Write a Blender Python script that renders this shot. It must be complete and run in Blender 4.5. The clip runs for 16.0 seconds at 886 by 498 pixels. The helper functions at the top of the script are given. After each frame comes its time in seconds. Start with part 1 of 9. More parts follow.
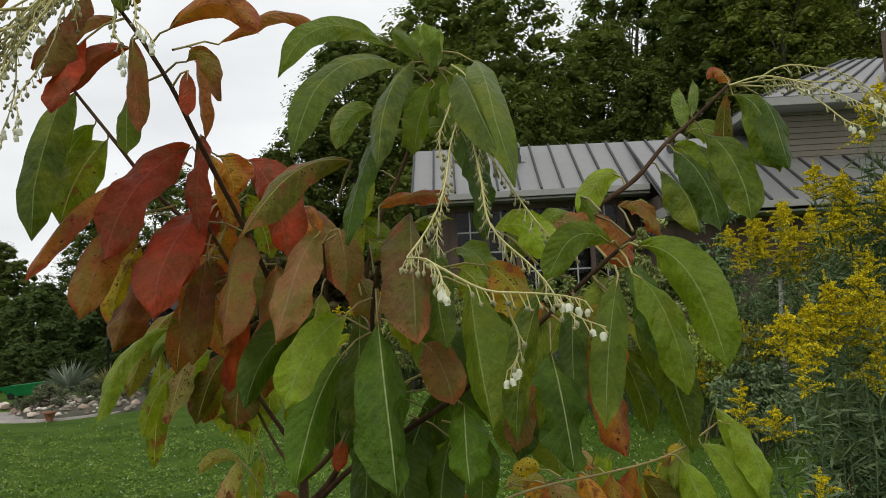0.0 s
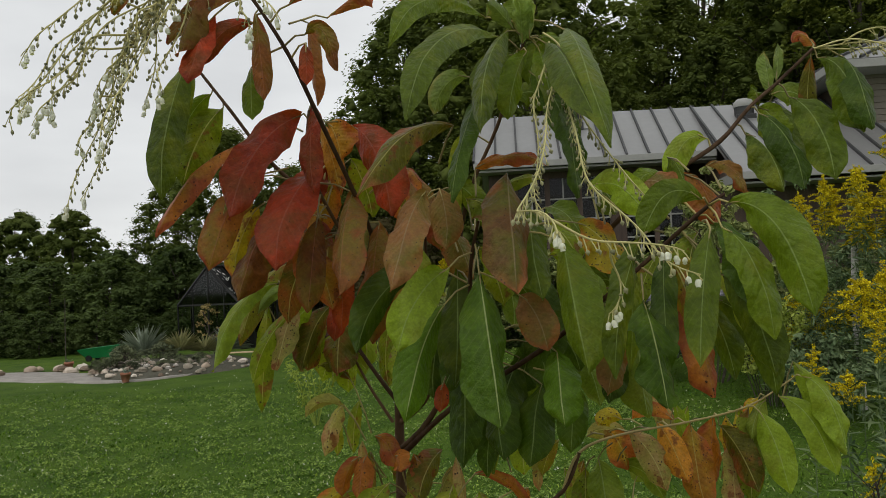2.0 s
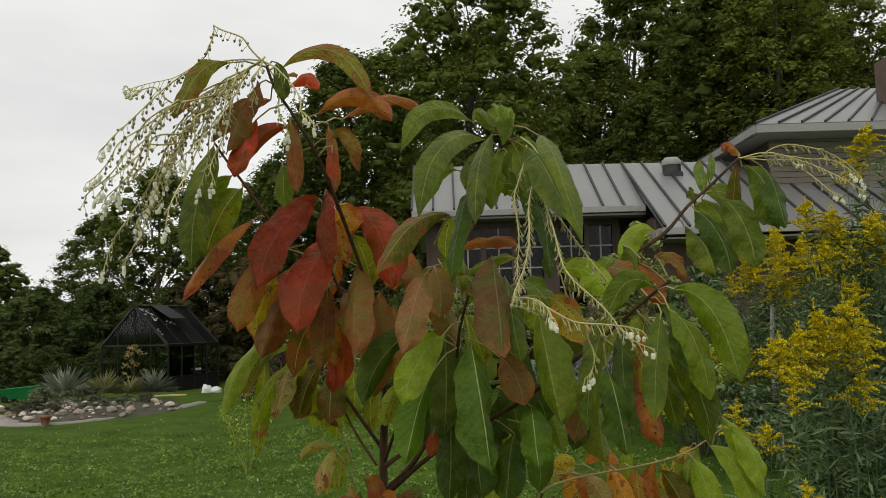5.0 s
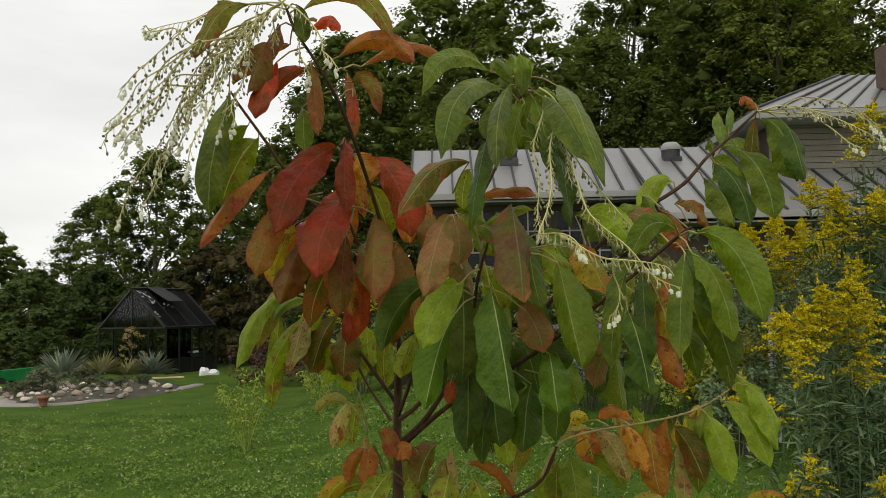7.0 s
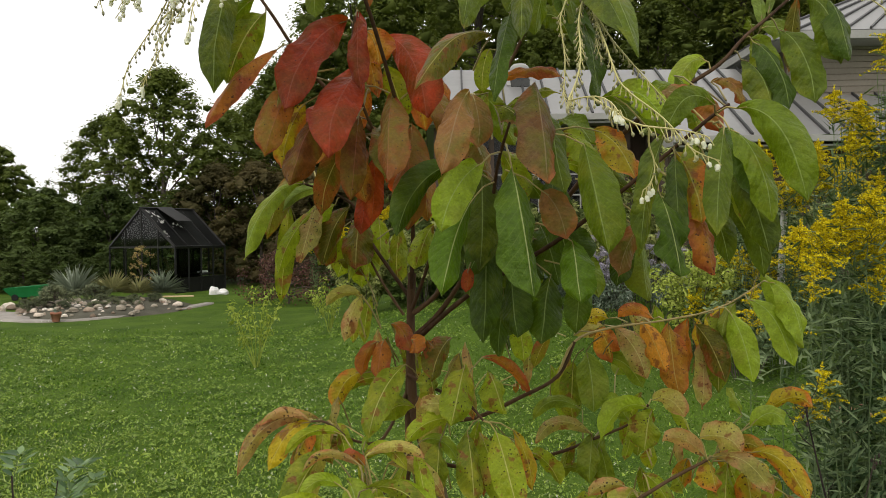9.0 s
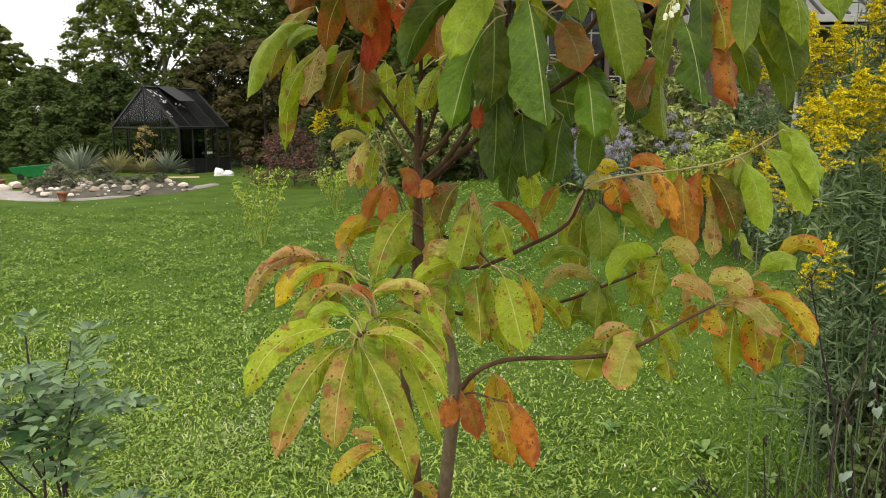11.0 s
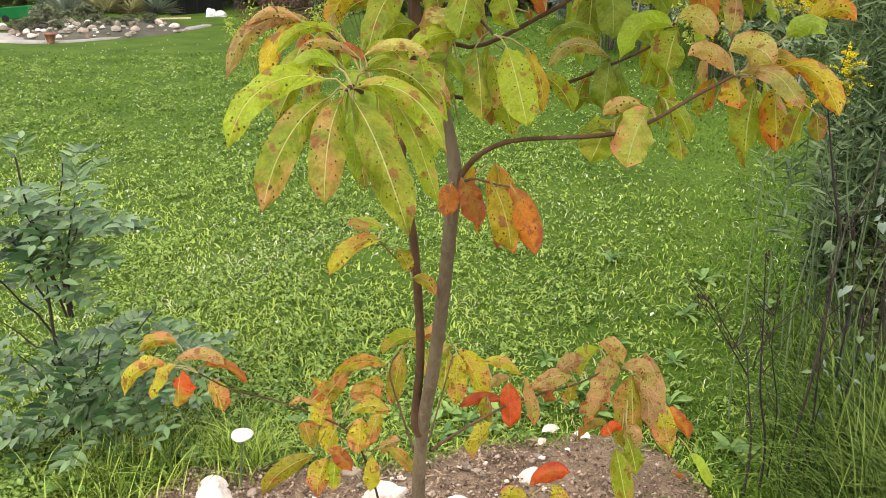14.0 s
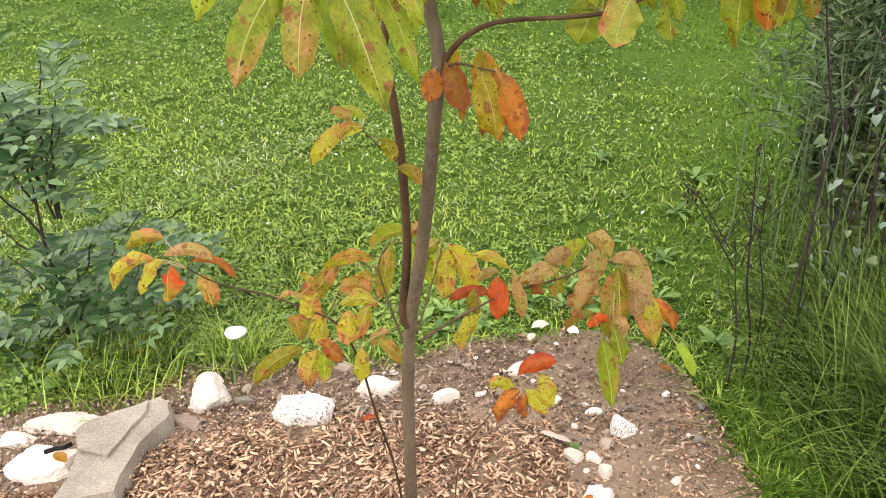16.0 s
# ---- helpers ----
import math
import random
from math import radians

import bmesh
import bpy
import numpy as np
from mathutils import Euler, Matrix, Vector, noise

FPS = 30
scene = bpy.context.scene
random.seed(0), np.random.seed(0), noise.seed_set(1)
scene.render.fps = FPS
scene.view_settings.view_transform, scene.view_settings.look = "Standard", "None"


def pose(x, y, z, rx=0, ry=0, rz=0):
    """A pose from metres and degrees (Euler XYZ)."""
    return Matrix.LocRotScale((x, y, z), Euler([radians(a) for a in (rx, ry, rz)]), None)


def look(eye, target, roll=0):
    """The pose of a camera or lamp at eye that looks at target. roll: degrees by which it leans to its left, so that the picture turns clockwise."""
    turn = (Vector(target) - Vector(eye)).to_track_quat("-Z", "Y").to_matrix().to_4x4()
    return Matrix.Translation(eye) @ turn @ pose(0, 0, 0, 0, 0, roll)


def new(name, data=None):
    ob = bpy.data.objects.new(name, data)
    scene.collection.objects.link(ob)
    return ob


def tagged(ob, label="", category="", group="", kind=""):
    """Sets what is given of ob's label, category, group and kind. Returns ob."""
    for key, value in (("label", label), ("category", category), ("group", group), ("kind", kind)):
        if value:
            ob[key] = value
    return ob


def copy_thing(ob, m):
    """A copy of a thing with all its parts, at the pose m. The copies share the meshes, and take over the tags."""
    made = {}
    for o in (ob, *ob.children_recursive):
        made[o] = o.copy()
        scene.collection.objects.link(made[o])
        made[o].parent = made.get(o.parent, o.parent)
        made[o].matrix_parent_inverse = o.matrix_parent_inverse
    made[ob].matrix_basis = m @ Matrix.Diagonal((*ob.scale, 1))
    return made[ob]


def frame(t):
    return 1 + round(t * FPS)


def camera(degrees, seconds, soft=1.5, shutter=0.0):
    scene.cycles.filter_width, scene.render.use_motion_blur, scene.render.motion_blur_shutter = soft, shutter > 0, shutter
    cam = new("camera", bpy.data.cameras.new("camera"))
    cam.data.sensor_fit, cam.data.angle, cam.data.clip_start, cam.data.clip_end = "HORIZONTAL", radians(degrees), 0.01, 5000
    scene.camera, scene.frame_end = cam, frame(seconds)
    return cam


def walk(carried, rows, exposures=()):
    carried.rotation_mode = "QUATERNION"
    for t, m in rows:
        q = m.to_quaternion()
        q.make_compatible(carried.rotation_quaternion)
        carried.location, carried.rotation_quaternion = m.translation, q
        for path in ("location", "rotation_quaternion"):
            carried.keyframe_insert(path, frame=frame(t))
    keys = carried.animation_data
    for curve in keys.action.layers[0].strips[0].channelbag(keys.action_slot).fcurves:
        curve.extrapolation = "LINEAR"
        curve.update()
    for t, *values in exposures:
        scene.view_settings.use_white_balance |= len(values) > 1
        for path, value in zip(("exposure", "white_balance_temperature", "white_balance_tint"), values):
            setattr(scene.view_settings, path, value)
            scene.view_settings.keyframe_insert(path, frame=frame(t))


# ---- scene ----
cam = camera(57.0, 16.0, soft=0.7)
PATH = [
    (0, (0.206, -0.991, 1.734), (0.175, 1.003, 1.884), -3.0),
    (0.5, (0.208, -0.997, 1.729), (0.139, 0.996, 1.888), -2.9),
    (1, (0.209, -1.009, 1.724), (0.105, 0.983, 1.868), -2.9),
    (1.5, (0.203, -1.013, 1.724), (0.08, 0.979, 1.849), -3.0),
    (2, (0.171, -1.051, 1.721), (-0.009, 0.939, 1.801), -2.7),
    (2.5, (0.14, -1.109, 1.731), (-0.084, 0.878, 1.774), -2.6),
    (3, (0.133, -1.154, 1.734), (-0.046, 0.838, 1.774), -2.1),
    (3.5, (0.128, -1.191, 1.745), (0.011, 0.803, 1.844), -2.0),
    (4, (0.113, -1.211, 1.75), (0.033, 0.781, 1.907), -2.1),
    (4.2, (0.113, -1.216, 1.752), (0.059, 0.777, 1.906), -2.2),
    (6.3, (0.096, -1.216, 1.717), (0.1, 0.769, 1.963), -1.3),
    (6.5, (0.092, -1.209, 1.711), (0.095, 0.78, 1.928), -1.3),
    (7, (0.083, -1.209, 1.701), (0.078, 0.786, 1.85), -1.2),
    (7.5, (0.083, -1.204, 1.695), (0.082, 0.794, 1.782), -1.2),
    (8, (0.075, -1.189, 1.686), (0.078, 0.81, 1.73), -1.0),
    (8.2, (0.074, -1.181, 1.679), (0.068, 0.819, 1.706), -1.0),
    (10.3, (0.065, -1.146, 1.621), (0.022, 0.844, 1.428), -0.2),
    (10.5, (0.066, -1.145, 1.615), (0.022, 0.841, 1.384), -0.2),
    (11, (0.066, -1.14, 1.599), (0.025, 0.835, 1.285), -0.0),
    (11.5, (0.068, -1.13, 1.58), (0.018, 0.833, 1.198), -0.1),
    (12, (0.064, -1.12, 1.564), (0.018, 0.833, 1.139), -0.0),
    (12.5, (0.059, -1.107, 1.545), (0.013, 0.83, 1.049), 0.1),
    (13, (0.056, -1.107, 1.527), (0.017, 0.812, 0.964), 0.2),
    (13.5, (0.064, -1.109, 1.516), (0.02, 0.791, 0.893), -0.0),
    (14, (0.068, -1.103, 1.501), (0.025, 0.78, 0.829), -0.3),
    (14.5, (0.071, -1.1, 1.491), (0.033, 0.762, 0.762), -0.4),
    (15, (0.072, -1.1, 1.48), (0.037, 0.74, 0.695), -0.6),
    (15.5, (0.077, -1.101, 1.471), (0.047, 0.718, 0.641), -0.6),
    (16, (0.079, -1.102, 1.477), (0.052, 0.691, 0.591), -0.6),
]
walk(cam, [(t, look(eye, target, roll)) for t, eye, target, roll in PATH],
     exposures=[(0, 0.08, 6450, 8), (1.5, -0.04, 6450, 8), (2.5, -0.24, 6450, 8), (3.5, -0.28, 6450, 8), (4.2, -0.2, 6550, 8), (6.5, 0.13, 6700, 8), (7, 0.11, 6700, 8), (8.2, 0.23, 6750, 9), (10.5, 0.94, 6800, 11), (11.5, 1.10, 6700, 11), (12.5, 1.36, 6650, 13), (13.5, 1.42, 6600, 14), (16, 1.43, 6500, 15)])

# ---- world and sun: an overcast late-summer day ----
world = bpy.data.worlds.new("overcast_sky")
scene.world = world
world.use_nodes = True
wn, wl = world.node_tree.nodes, world.node_tree.links
wn.clear()
sky = wn.new("ShaderNodeTexSky")
sky.sky_type = "NISHITA"
sky.sun_disc = False
sky.sun_elevation = radians(48)
sky.sun_rotation = radians(200)
sky.air_density, sky.dust_density, sky.ozone_density = 1.0, 4.0, 1.0
sky_gain = wn.new("ShaderNodeMix")
sky_gain.data_type, sky_gain.blend_type = "RGBA", "MULTIPLY"
sky_gain.inputs["Factor"].default_value = 1.0
sky_gain.inputs[7].default_value = (0.09, 0.09, 0.09, 1)
wl.new(sky.outputs["Color"], sky_gain.inputs[6])
wtc = wn.new("ShaderNodeTexCoord")
wno = wn.new("ShaderNodeTexNoise")
wno.inputs["Scale"].default_value, wno.inputs["Detail"].default_value = 2.2, 5.0
wmap = wn.new("ShaderNodeMapping")
wmap.inputs["Scale"].default_value = (1.0, 1.0, 3.2)
wl.new(wtc.outputs["Generated"], wmap.inputs["Vector"])
wl.new(wmap.outputs["Vector"], wno.inputs["Vector"])
wra = wn.new("ShaderNodeValToRGB")
wra.color_ramp.elements[0].position, wra.color_ramp.elements[0].color = 0.34, (0.81, 0.81, 0.82, 1)
wra.color_ramp.elements[1].position, wra.color_ramp.elements[1].color = 0.66, (1.03, 1.03, 1.03, 1)
wl.new(wno.outputs["Fac"], wra.inputs["Fac"])
cover = wn.new("ShaderNodeMix")
cover.data_type = "RGBA"
cover.inputs["Factor"].default_value = 0.9
wl.new(sky_gain.outputs[2], cover.inputs[6])
wl.new(wra.outputs["Color"], cover.inputs[7])
bg = wn.new("ShaderNodeBackground")
bg.inputs["Strength"].default_value = 1.0
wout = wn.new("ShaderNodeOutputWorld")
wl.new(cover.outputs[2], bg.inputs["Color"])
wl.new(bg.outputs["Background"], wout.inputs["Surface"])

sun = new("sun", bpy.data.lights.new("sun", "SUN"))
sun.data.energy, sun.data.angle, sun.data.color = 0.8, radians(25), (1.0, 0.96, 0.9)
sun.matrix_world = look((-4, -8, 12), (0, 0, 0))


# ---- materials ----
def nodes_of(name):
    m = bpy.data.materials.new(name)
    m.use_nodes = True
    n, l = m.node_tree.nodes, m.node_tree.links
    return m, n, l, n["Principled BSDF"]


def ramp(n, stops):
    r = n.new("ShaderNodeValToRGB")
    e = r.color_ramp.elements
    while len(e) < len(stops):
        e.new(0.5)
    for k, (p, c) in enumerate(stops):
        e[k].position, e[k].color = p, (*c, 1)
    return r


def noise_tex(n, l, vec, scale, detail=4.0, rough=0.55):
    t = n.new("ShaderNodeTexNoise")
    t.inputs["Scale"].default_value, t.inputs["Detail"].default_value, t.inputs["Roughness"].default_value = scale, detail, rough
    l.new(vec, t.inputs["Vector"])
    return t


def mixc(n, l, fac, a, b, blend="MIX"):
    x = n.new("ShaderNodeMix")
    x.data_type, x.blend_type = "RGBA", blend
    for sock, v in ((x.inputs["Factor"], fac), (x.inputs[6], a), (x.inputs[7], b)):
        if isinstance(v, (int, float)):
            sock.default_value = v
        elif isinstance(v, tuple):
            sock.default_value = (*v, 1)
        else:
            l.new(v, sock)
    return x.outputs[2]


def mth(n, l, op, a, b=None, c=None):
    x = n.new("ShaderNodeMath")
    x.operation = op
    for k, v in enumerate((a, b, c)):
        if v is None:
            continue
        if isinstance(v, (int, float)):
            x.inputs[k].default_value = v
        else:
            l.new(v, x.inputs[k])
    return x.outputs[0]


def surface(name, dark, light, scale=8.0, fine=60.0, rough=0.75, bump=0.25, metal=0.0, per_object=0.25, per_island=0.0,
            stretch=(1, 1, 1), transl=0.0, spec=0.4):
    """Two tones mixed at a coarse and a fine scale, with relief, and a spread from piece to piece."""
    m, n, l, p = nodes_of(name)
    tc = n.new("ShaderNodeTexCoord")
    mp = n.new("ShaderNodeMapping")
    mp.inputs["Scale"].default_value = stretch
    l.new(tc.outputs["Object"], mp.inputs["Vector"])
    a = noise_tex(n, l, mp.outputs["Vector"], scale, 5)
    b = noise_tex(n, l, mp.outputs["Vector"], fine, 4)
    f = mth(n, l, "ADD", mth(n, l, "MULTIPLY", a.outputs["Fac"], 0.65), mth(n, l, "MULTIPLY", b.outputs["Fac"], 0.35))
    if per_object:
        oi = n.new("ShaderNodeObjectInfo")
        f = mth(n, l, "ADD", f, mth(n, l, "MULTIPLY", mth(n, l, "SUBTRACT", oi.outputs["Random"], 0.5), per_object))
    if per_island:
        ge = n.new("ShaderNodeNewGeometry")
        f = mth(n, l, "ADD", f, mth(n, l, "MULTIPLY", mth(n, l, "SUBTRACT", ge.outputs["Random Per Island"], 0.5), per_island))
    r = ramp(n, [(0.28, dark), (0.72, light)])
    l.new(f, r.inputs["Fac"])
    l.new(r.outputs["Color"], p.inputs["Base Color"])
    p.inputs["Roughness"].default_value, p.inputs["Metallic"].default_value = rough, metal
    p.inputs["Specular IOR Level"].default_value = spec
    if bump:
        bp = n.new("ShaderNodeBump")
        bp.inputs["Strength"].default_value, bp.inputs["Distance"].default_value = bump, 0.02
        l.new(b.outputs["Fac"], bp.inputs["Height"])
        l.new(bp.outputs["Normal"], p.inputs["Normal"])
    if transl:
        tr = n.new("ShaderNodeBsdfTranslucent")
        l.new(mixc(n, l, 1.0, r.outputs["Color"], (1.25, 1.3, 0.7), "MULTIPLY"), tr.inputs["Color"])
        ms = n.new("ShaderNodeMixShader")
        ms.inputs["Fac"].default_value = transl
        l.new(p.outputs["BSDF"], ms.inputs[1])
        l.new(tr.outputs["BSDF"], ms.inputs[2])
        l.new(ms.outputs["Shader"], n["Material Output"].inputs["Surface"])
    return m


M_LAWN = surface("lawn_turf", (0.024, 0.058, 0.006), (0.098, 0.160, 0.018), 1.3, 70, 0.9, 1.0, per_object=0, spec=0.1)
M_BLADE = surface("grass_blade", (0.052, 0.106, 0.008), (0.365, 0.470, 0.078), 1.1, 12, 0.42, 0, per_object=0, per_island=0.9, transl=0.25, spec=0.3)
# Darker blade copy: far lawn toned down, border's shade put into the colour.
M_BLADE_DIM = surface("far_and_shaded_blade", (0.042, 0.100, 0.010), (0.138, 0.230, 0.025), 0.9, 12, 0.5, 0, per_object=0, per_island=0.45, transl=0.2, spec=0.08)
M_PALESHRUB = surface("pale_shrub_leaf", (0.11, 0.14, 0.04), (0.36, 0.39, 0.15), 1.5, 10, 0.6, 0, per_object=0.2, per_island=0.6, transl=0.25, spec=0.1)
M_BROADLEAF = surface("weed_leaf", (0.092, 0.172, 0.018), (0.275, 0.380, 0.078), 8, 40, 0.4, 0.2, per_object=0, per_island=0.55, transl=0.25, spec=0.3)
M_TUFT = surface("tuft_grass", (0.018, 0.044, 0.005), (0.190, 0.270, 0.056), 1.5, 12, 0.42, 0, per_object=0, per_island=1.0, transl=0.25, spec=0.14)
M_FOREST = surface("forest_leaf", (0.073, 0.097, 0.023), (0.142, 0.176, 0.040), 0.30, 2, 0.75, 0, per_object=0.3, per_island=0.22, transl=0.36, spec=0.1)
M_FOREST_PALE = surface("pale_forest_leaf", (0.074, 0.094, 0.018), (0.168, 0.198, 0.042), 0.3, 2, 0.75, 0, per_object=0.2, per_island=0.3, transl=0.36, spec=0.1)
M_HEDGE = surface("hedge_leaf", (0.046, 0.070, 0.020), (0.112, 0.152, 0.048), 0.5, 4, 0.7, 0, per_object=0.25, per_island=0.15, transl=0.36, spec=0.1)
M_RUSSET = surface("russet_leaf", (0.052, 0.050, 0.020), (0.130, 0.104, 0.046), 0.6, 4, 0.75, 0, per_object=0.2, per_island=0.12, transl=0.3, spec=0.1)
M_BARBERRY = surface("barberry_leaf", (0.050, 0.026, 0.022), (0.20, 0.105, 0.085), 1.2, 8, 0.6, 0, per_object=0.1, per_island=0.5, transl=0.15, spec=0.1)
M_YELLOWGREEN = surface("sapling_leaf", (0.18, 0.24, 0.035), (0.44, 0.50, 0.12), 2, 10, 0.55, 0, per_object=0.2, per_island=0.5, transl=0.3, spec=0.1)
M_GOLDLEAF = surface("goldenrod_leaf", (0.040, 0.074, 0.030), (0.200, 0.262, 0.130), 1.5, 10, 0.6, 0, per_object=0.2, per_island=0.5, transl=0.2, spec=0.1)
M_GOLD = surface("goldenrod_bloom", (0.36, 0.285, 0.008), (0.82, 0.69, 0.024), 6, 60, 0.8, 0, per_object=0.15, per_island=0.7, transl=0.15, spec=0.1)
M_LAVENDER = surface("sage_bloom", (0.16, 0.15, 0.17), (0.36, 0.34, 0.39), 3, 20, 0.8, 0, per_object=0, per_island=0.4)
M_SAGELEAF = surface("sage_leaf", (0.07, 0.11, 0.07), (0.22, 0.27, 0.20), 2, 20, 0.7, 0, per_object=0, per_island=0.5)
M_BLUELEAF = surface("blue_green_leaf", (0.026, 0.072, 0.016), (0.185, 0.285, 0.120), 4, 30, 0.36, 0.1, per_object=0, per_island=0.5, transl=0.25, spec=0.5)
M_YUCCA = surface("yucca_leaf", (0.11, 0.15, 0.10), (0.36, 0.41, 0.30), 2, 20, 0.55, 0, per_object=0.2, per_island=0.4)
M_YUCCA_GOLD = surface("striped_yucca_leaf", (0.14, 0.16, 0.05), (0.50, 0.47, 0.22), 2, 20, 0.55, 0, per_object=0.2, per_island=0.4)
M_BARK = surface("bark", (0.03, 0.024, 0.018), (0.12, 0.10, 0.08), 3, 30, 0.9, 0.6, stretch=(1, 1, 0.25))
M_STONE_WHITE = surface("pale_limestone", (0.48, 0.38, 0.29), (0.84, 0.77, 0.68), 7, 120, 0.9, 0.35, per_object=0.25)
M_STONE_SPECK = surface("speckled_granite", (0.12, 0.105, 0.092), (0.74, 0.68, 0.61), 13, 42, 0.85, 0.25, per_object=0.05)
for node in M_STONE_SPECK.node_tree.nodes:
    if node.type == "VALTORGB":
        node.color_ramp.elements[0].position, node.color_ramp.elements[1].position = 0.41, 0.52
M_STONE_GREY = surface("grey_slate_slab", (0.20, 0.172, 0.128), (0.47, 0.412, 0.325), 7, 120, 0.85, 0.7, per_object=0.2)
M_STONE_BROWN = surface("brown_pebble", (0.13, 0.09, 0.06), (0.42, 0.33, 0.25), 14, 90, 0.85, 0.4, per_object=0.6)
M_GRAVEL = surface("pale_gravel", (0.19, 0.172, 0.150), (0.38, 0.352, 0.318), 3, 50, 0.9, 0.5, per_object=0)
M_SOIL = surface("garden_soil", (0.140, 0.088, 0.052), (0.44, 0.315, 0.205), 7, 140, 0.95, 1.0, per_object=0)
M_CHIP = surface("wood_chip", (0.17, 0.085, 0.045), (0.62, 0.41, 0.26), 12, 90, 0.85, 0.3, per_object=0, per_island=0.75, stretch=(1, 1, 1))
M_ROOF = surface("grey_metal_roof", (0.21, 0.21, 0.205), (0.27, 0.27, 0.265), 0.6, 9, 0.42, 0.03, metal=0.35, per_object=0.08)
# Near-black: the seams' shadow side is put into this colour; vents share it.
M_SEAM_SHADE = surface("shade_dark_metal", (0.03, 0.03, 0.03), (0.06, 0.06, 0.06), 2, 20, 0.5, 0, metal=0.3)
M_FASCIA = surface("grey_fascia", (0.25, 0.25, 0.235), (0.34, 0.34, 0.32), 1, 15, 0.6, 0.05, per_object=0)
M_FRAME = surface("pale_window_paint", (0.27, 0.27, 0.245), (0.38, 0.375, 0.34), 3, 30, 0.6, 0.05, per_object=0)
M_SIDING = surface("beige_siding", (0.17, 0.148, 0.118), (0.25, 0.220, 0.180), 1, 18, 0.75, 0.08, per_object=0.15)
M_WALL_DARK = surface("brown_board_wall", (0.05, 0.035, 0.028), (0.12, 0.085, 0.065), 2, 20, 0.85, 0.3, stretch=(4, 4, 0.4))
M_BRICK = surface("red_brick", (0.06, 0.042, 0.034), (0.135, 0.095, 0.075), 5, 50, 0.9, 0.4, per_object=0.5)
M_BLACKMETAL = surface("black_frame", (0.006, 0.006, 0.006), (0.018, 0.018, 0.017), 4, 40, 0.5, 0.05, per_object=0.1, spec=0.22)
M_WHITEPAINT = surface("white_paint", (0.62, 0.62, 0.60), (0.78, 0.78, 0.76), 5, 50, 0.55, 0.05, per_object=0.1)
M_TERRACOTTA = surface("terracotta", (0.26, 0.10, 0.06), (0.42, 0.19, 0.12), 8, 70, 0.85, 0.3, per_object=0.2)
M_GREENPLASTIC = surface("green_plastic", (0.008, 0.13, 0.035), (0.015, 0.21, 0.065), 2, 30, 0.4, 0.02, per_object=0.1)
M_DEADSTEM = surface("dead_stem", (0.010, 0.006, 0.005), (0.045, 0.030, 0.023), 8, 60, 0.9, 0.4, per_object=0.4)
M_DRYGRASS = surface("dry_straw", (0.10, 0.06, 0.035), (0.34, 0.24, 0.14), 4, 40, 0.8, 0.1, per_object=0, per_island=0.5)
M_BIRCH = surface("birch_bark", (0.10, 0.09, 0.08), (0.80, 0.78, 0.74), 9, 60, 0.8, 0.3, stretch=(1, 1, 3.5), per_object=0)


def glass(name, tint, rough=0.03):
    m, n, l, p = nodes_of(name)
    p.inputs["Base Color"].default_value = (*tint, 1)
    p.inputs["Transmission Weight"].default_value = 1.0
    p.inputs["Roughness"].default_value = rough
    p.inputs["IOR"].default_value = 1.3
    return m


M_GLASS = glass("window_glass", (0.16, 0.18, 0.18))
M_CLEARPANE = glass("greenhouse_glass", (0.74, 0.77, 0.75))
# Near-black panes: the dark interior behind clear glass is put into their colour.
M_DARKPANE = surface("interior_dark_pane", (0.004, 0.004, 0.004), (0.014, 0.015, 0.015), 2, 20, 0.30, 0, per_object=0.4, spec=0.10)


# ---- mesh tools ----
def mesh_np(name, verts, faces, mats, smooth=False, mat_ids=None):
    """A mesh out of computed arrays: verts (n, 3), faces (m, k) of one size k."""
    me = bpy.data.meshes.new(name)
    verts, faces = np.asarray(verts, dtype=np.float32), np.asarray(faces, dtype=np.int32)
    k = faces.shape[1]
    me.vertices.add(len(verts))
    me.vertices.foreach_set("co", verts.ravel())
    me.loops.add(faces.size)
    me.loops.foreach_set("vertex_index", faces.ravel())
    me.polygons.add(len(faces))
    me.polygons.foreach_set("loop_start", np.arange(0, faces.size, k, dtype=np.int32))
    if mat_ids is not None:
        me.polygons.foreach_set("material_index", np.asarray(mat_ids, dtype=np.int32))
    if smooth:
        me.polygons.foreach_set("use_smooth", np.ones(len(faces), dtype=bool))
    for m in mats:
        me.materials.append(m)
    me.update(calc_edges=True)
    me.validate()
    return me


def child(ob, parent):
    if parent is not None:
        ob.parent = parent
    return ob


def part_np(name, verts, faces, mats, parent=None, smooth=False, label="", kind="", mat_ids=None):
    ob = child(new(name, mesh_np(name, verts, faces, mats if isinstance(mats, (list, tuple)) else [mats], smooth, mat_ids)), parent)
    return tagged(ob, label, kind=kind)


def part(name, bm, material, parent=None, label="", smooth=False):
    me = bpy.data.meshes.new(name)
    bm.to_mesh(me)
    bm.free()
    me.materials.append(material)
    if smooth:
        for f in me.polygons:
            f.use_smooth = True
    return tagged(child(new(name, me), parent), label)


def thing(name, label, category, group="", at=(0, 0, 0), turn=0.0, kind=""):
    ob = new(name)
    ob.empty_display_size = 0.1
    ob.location, ob.rotation_euler = at, (0, 0, radians(turn))
    return tagged(ob, label, category, group, kind)


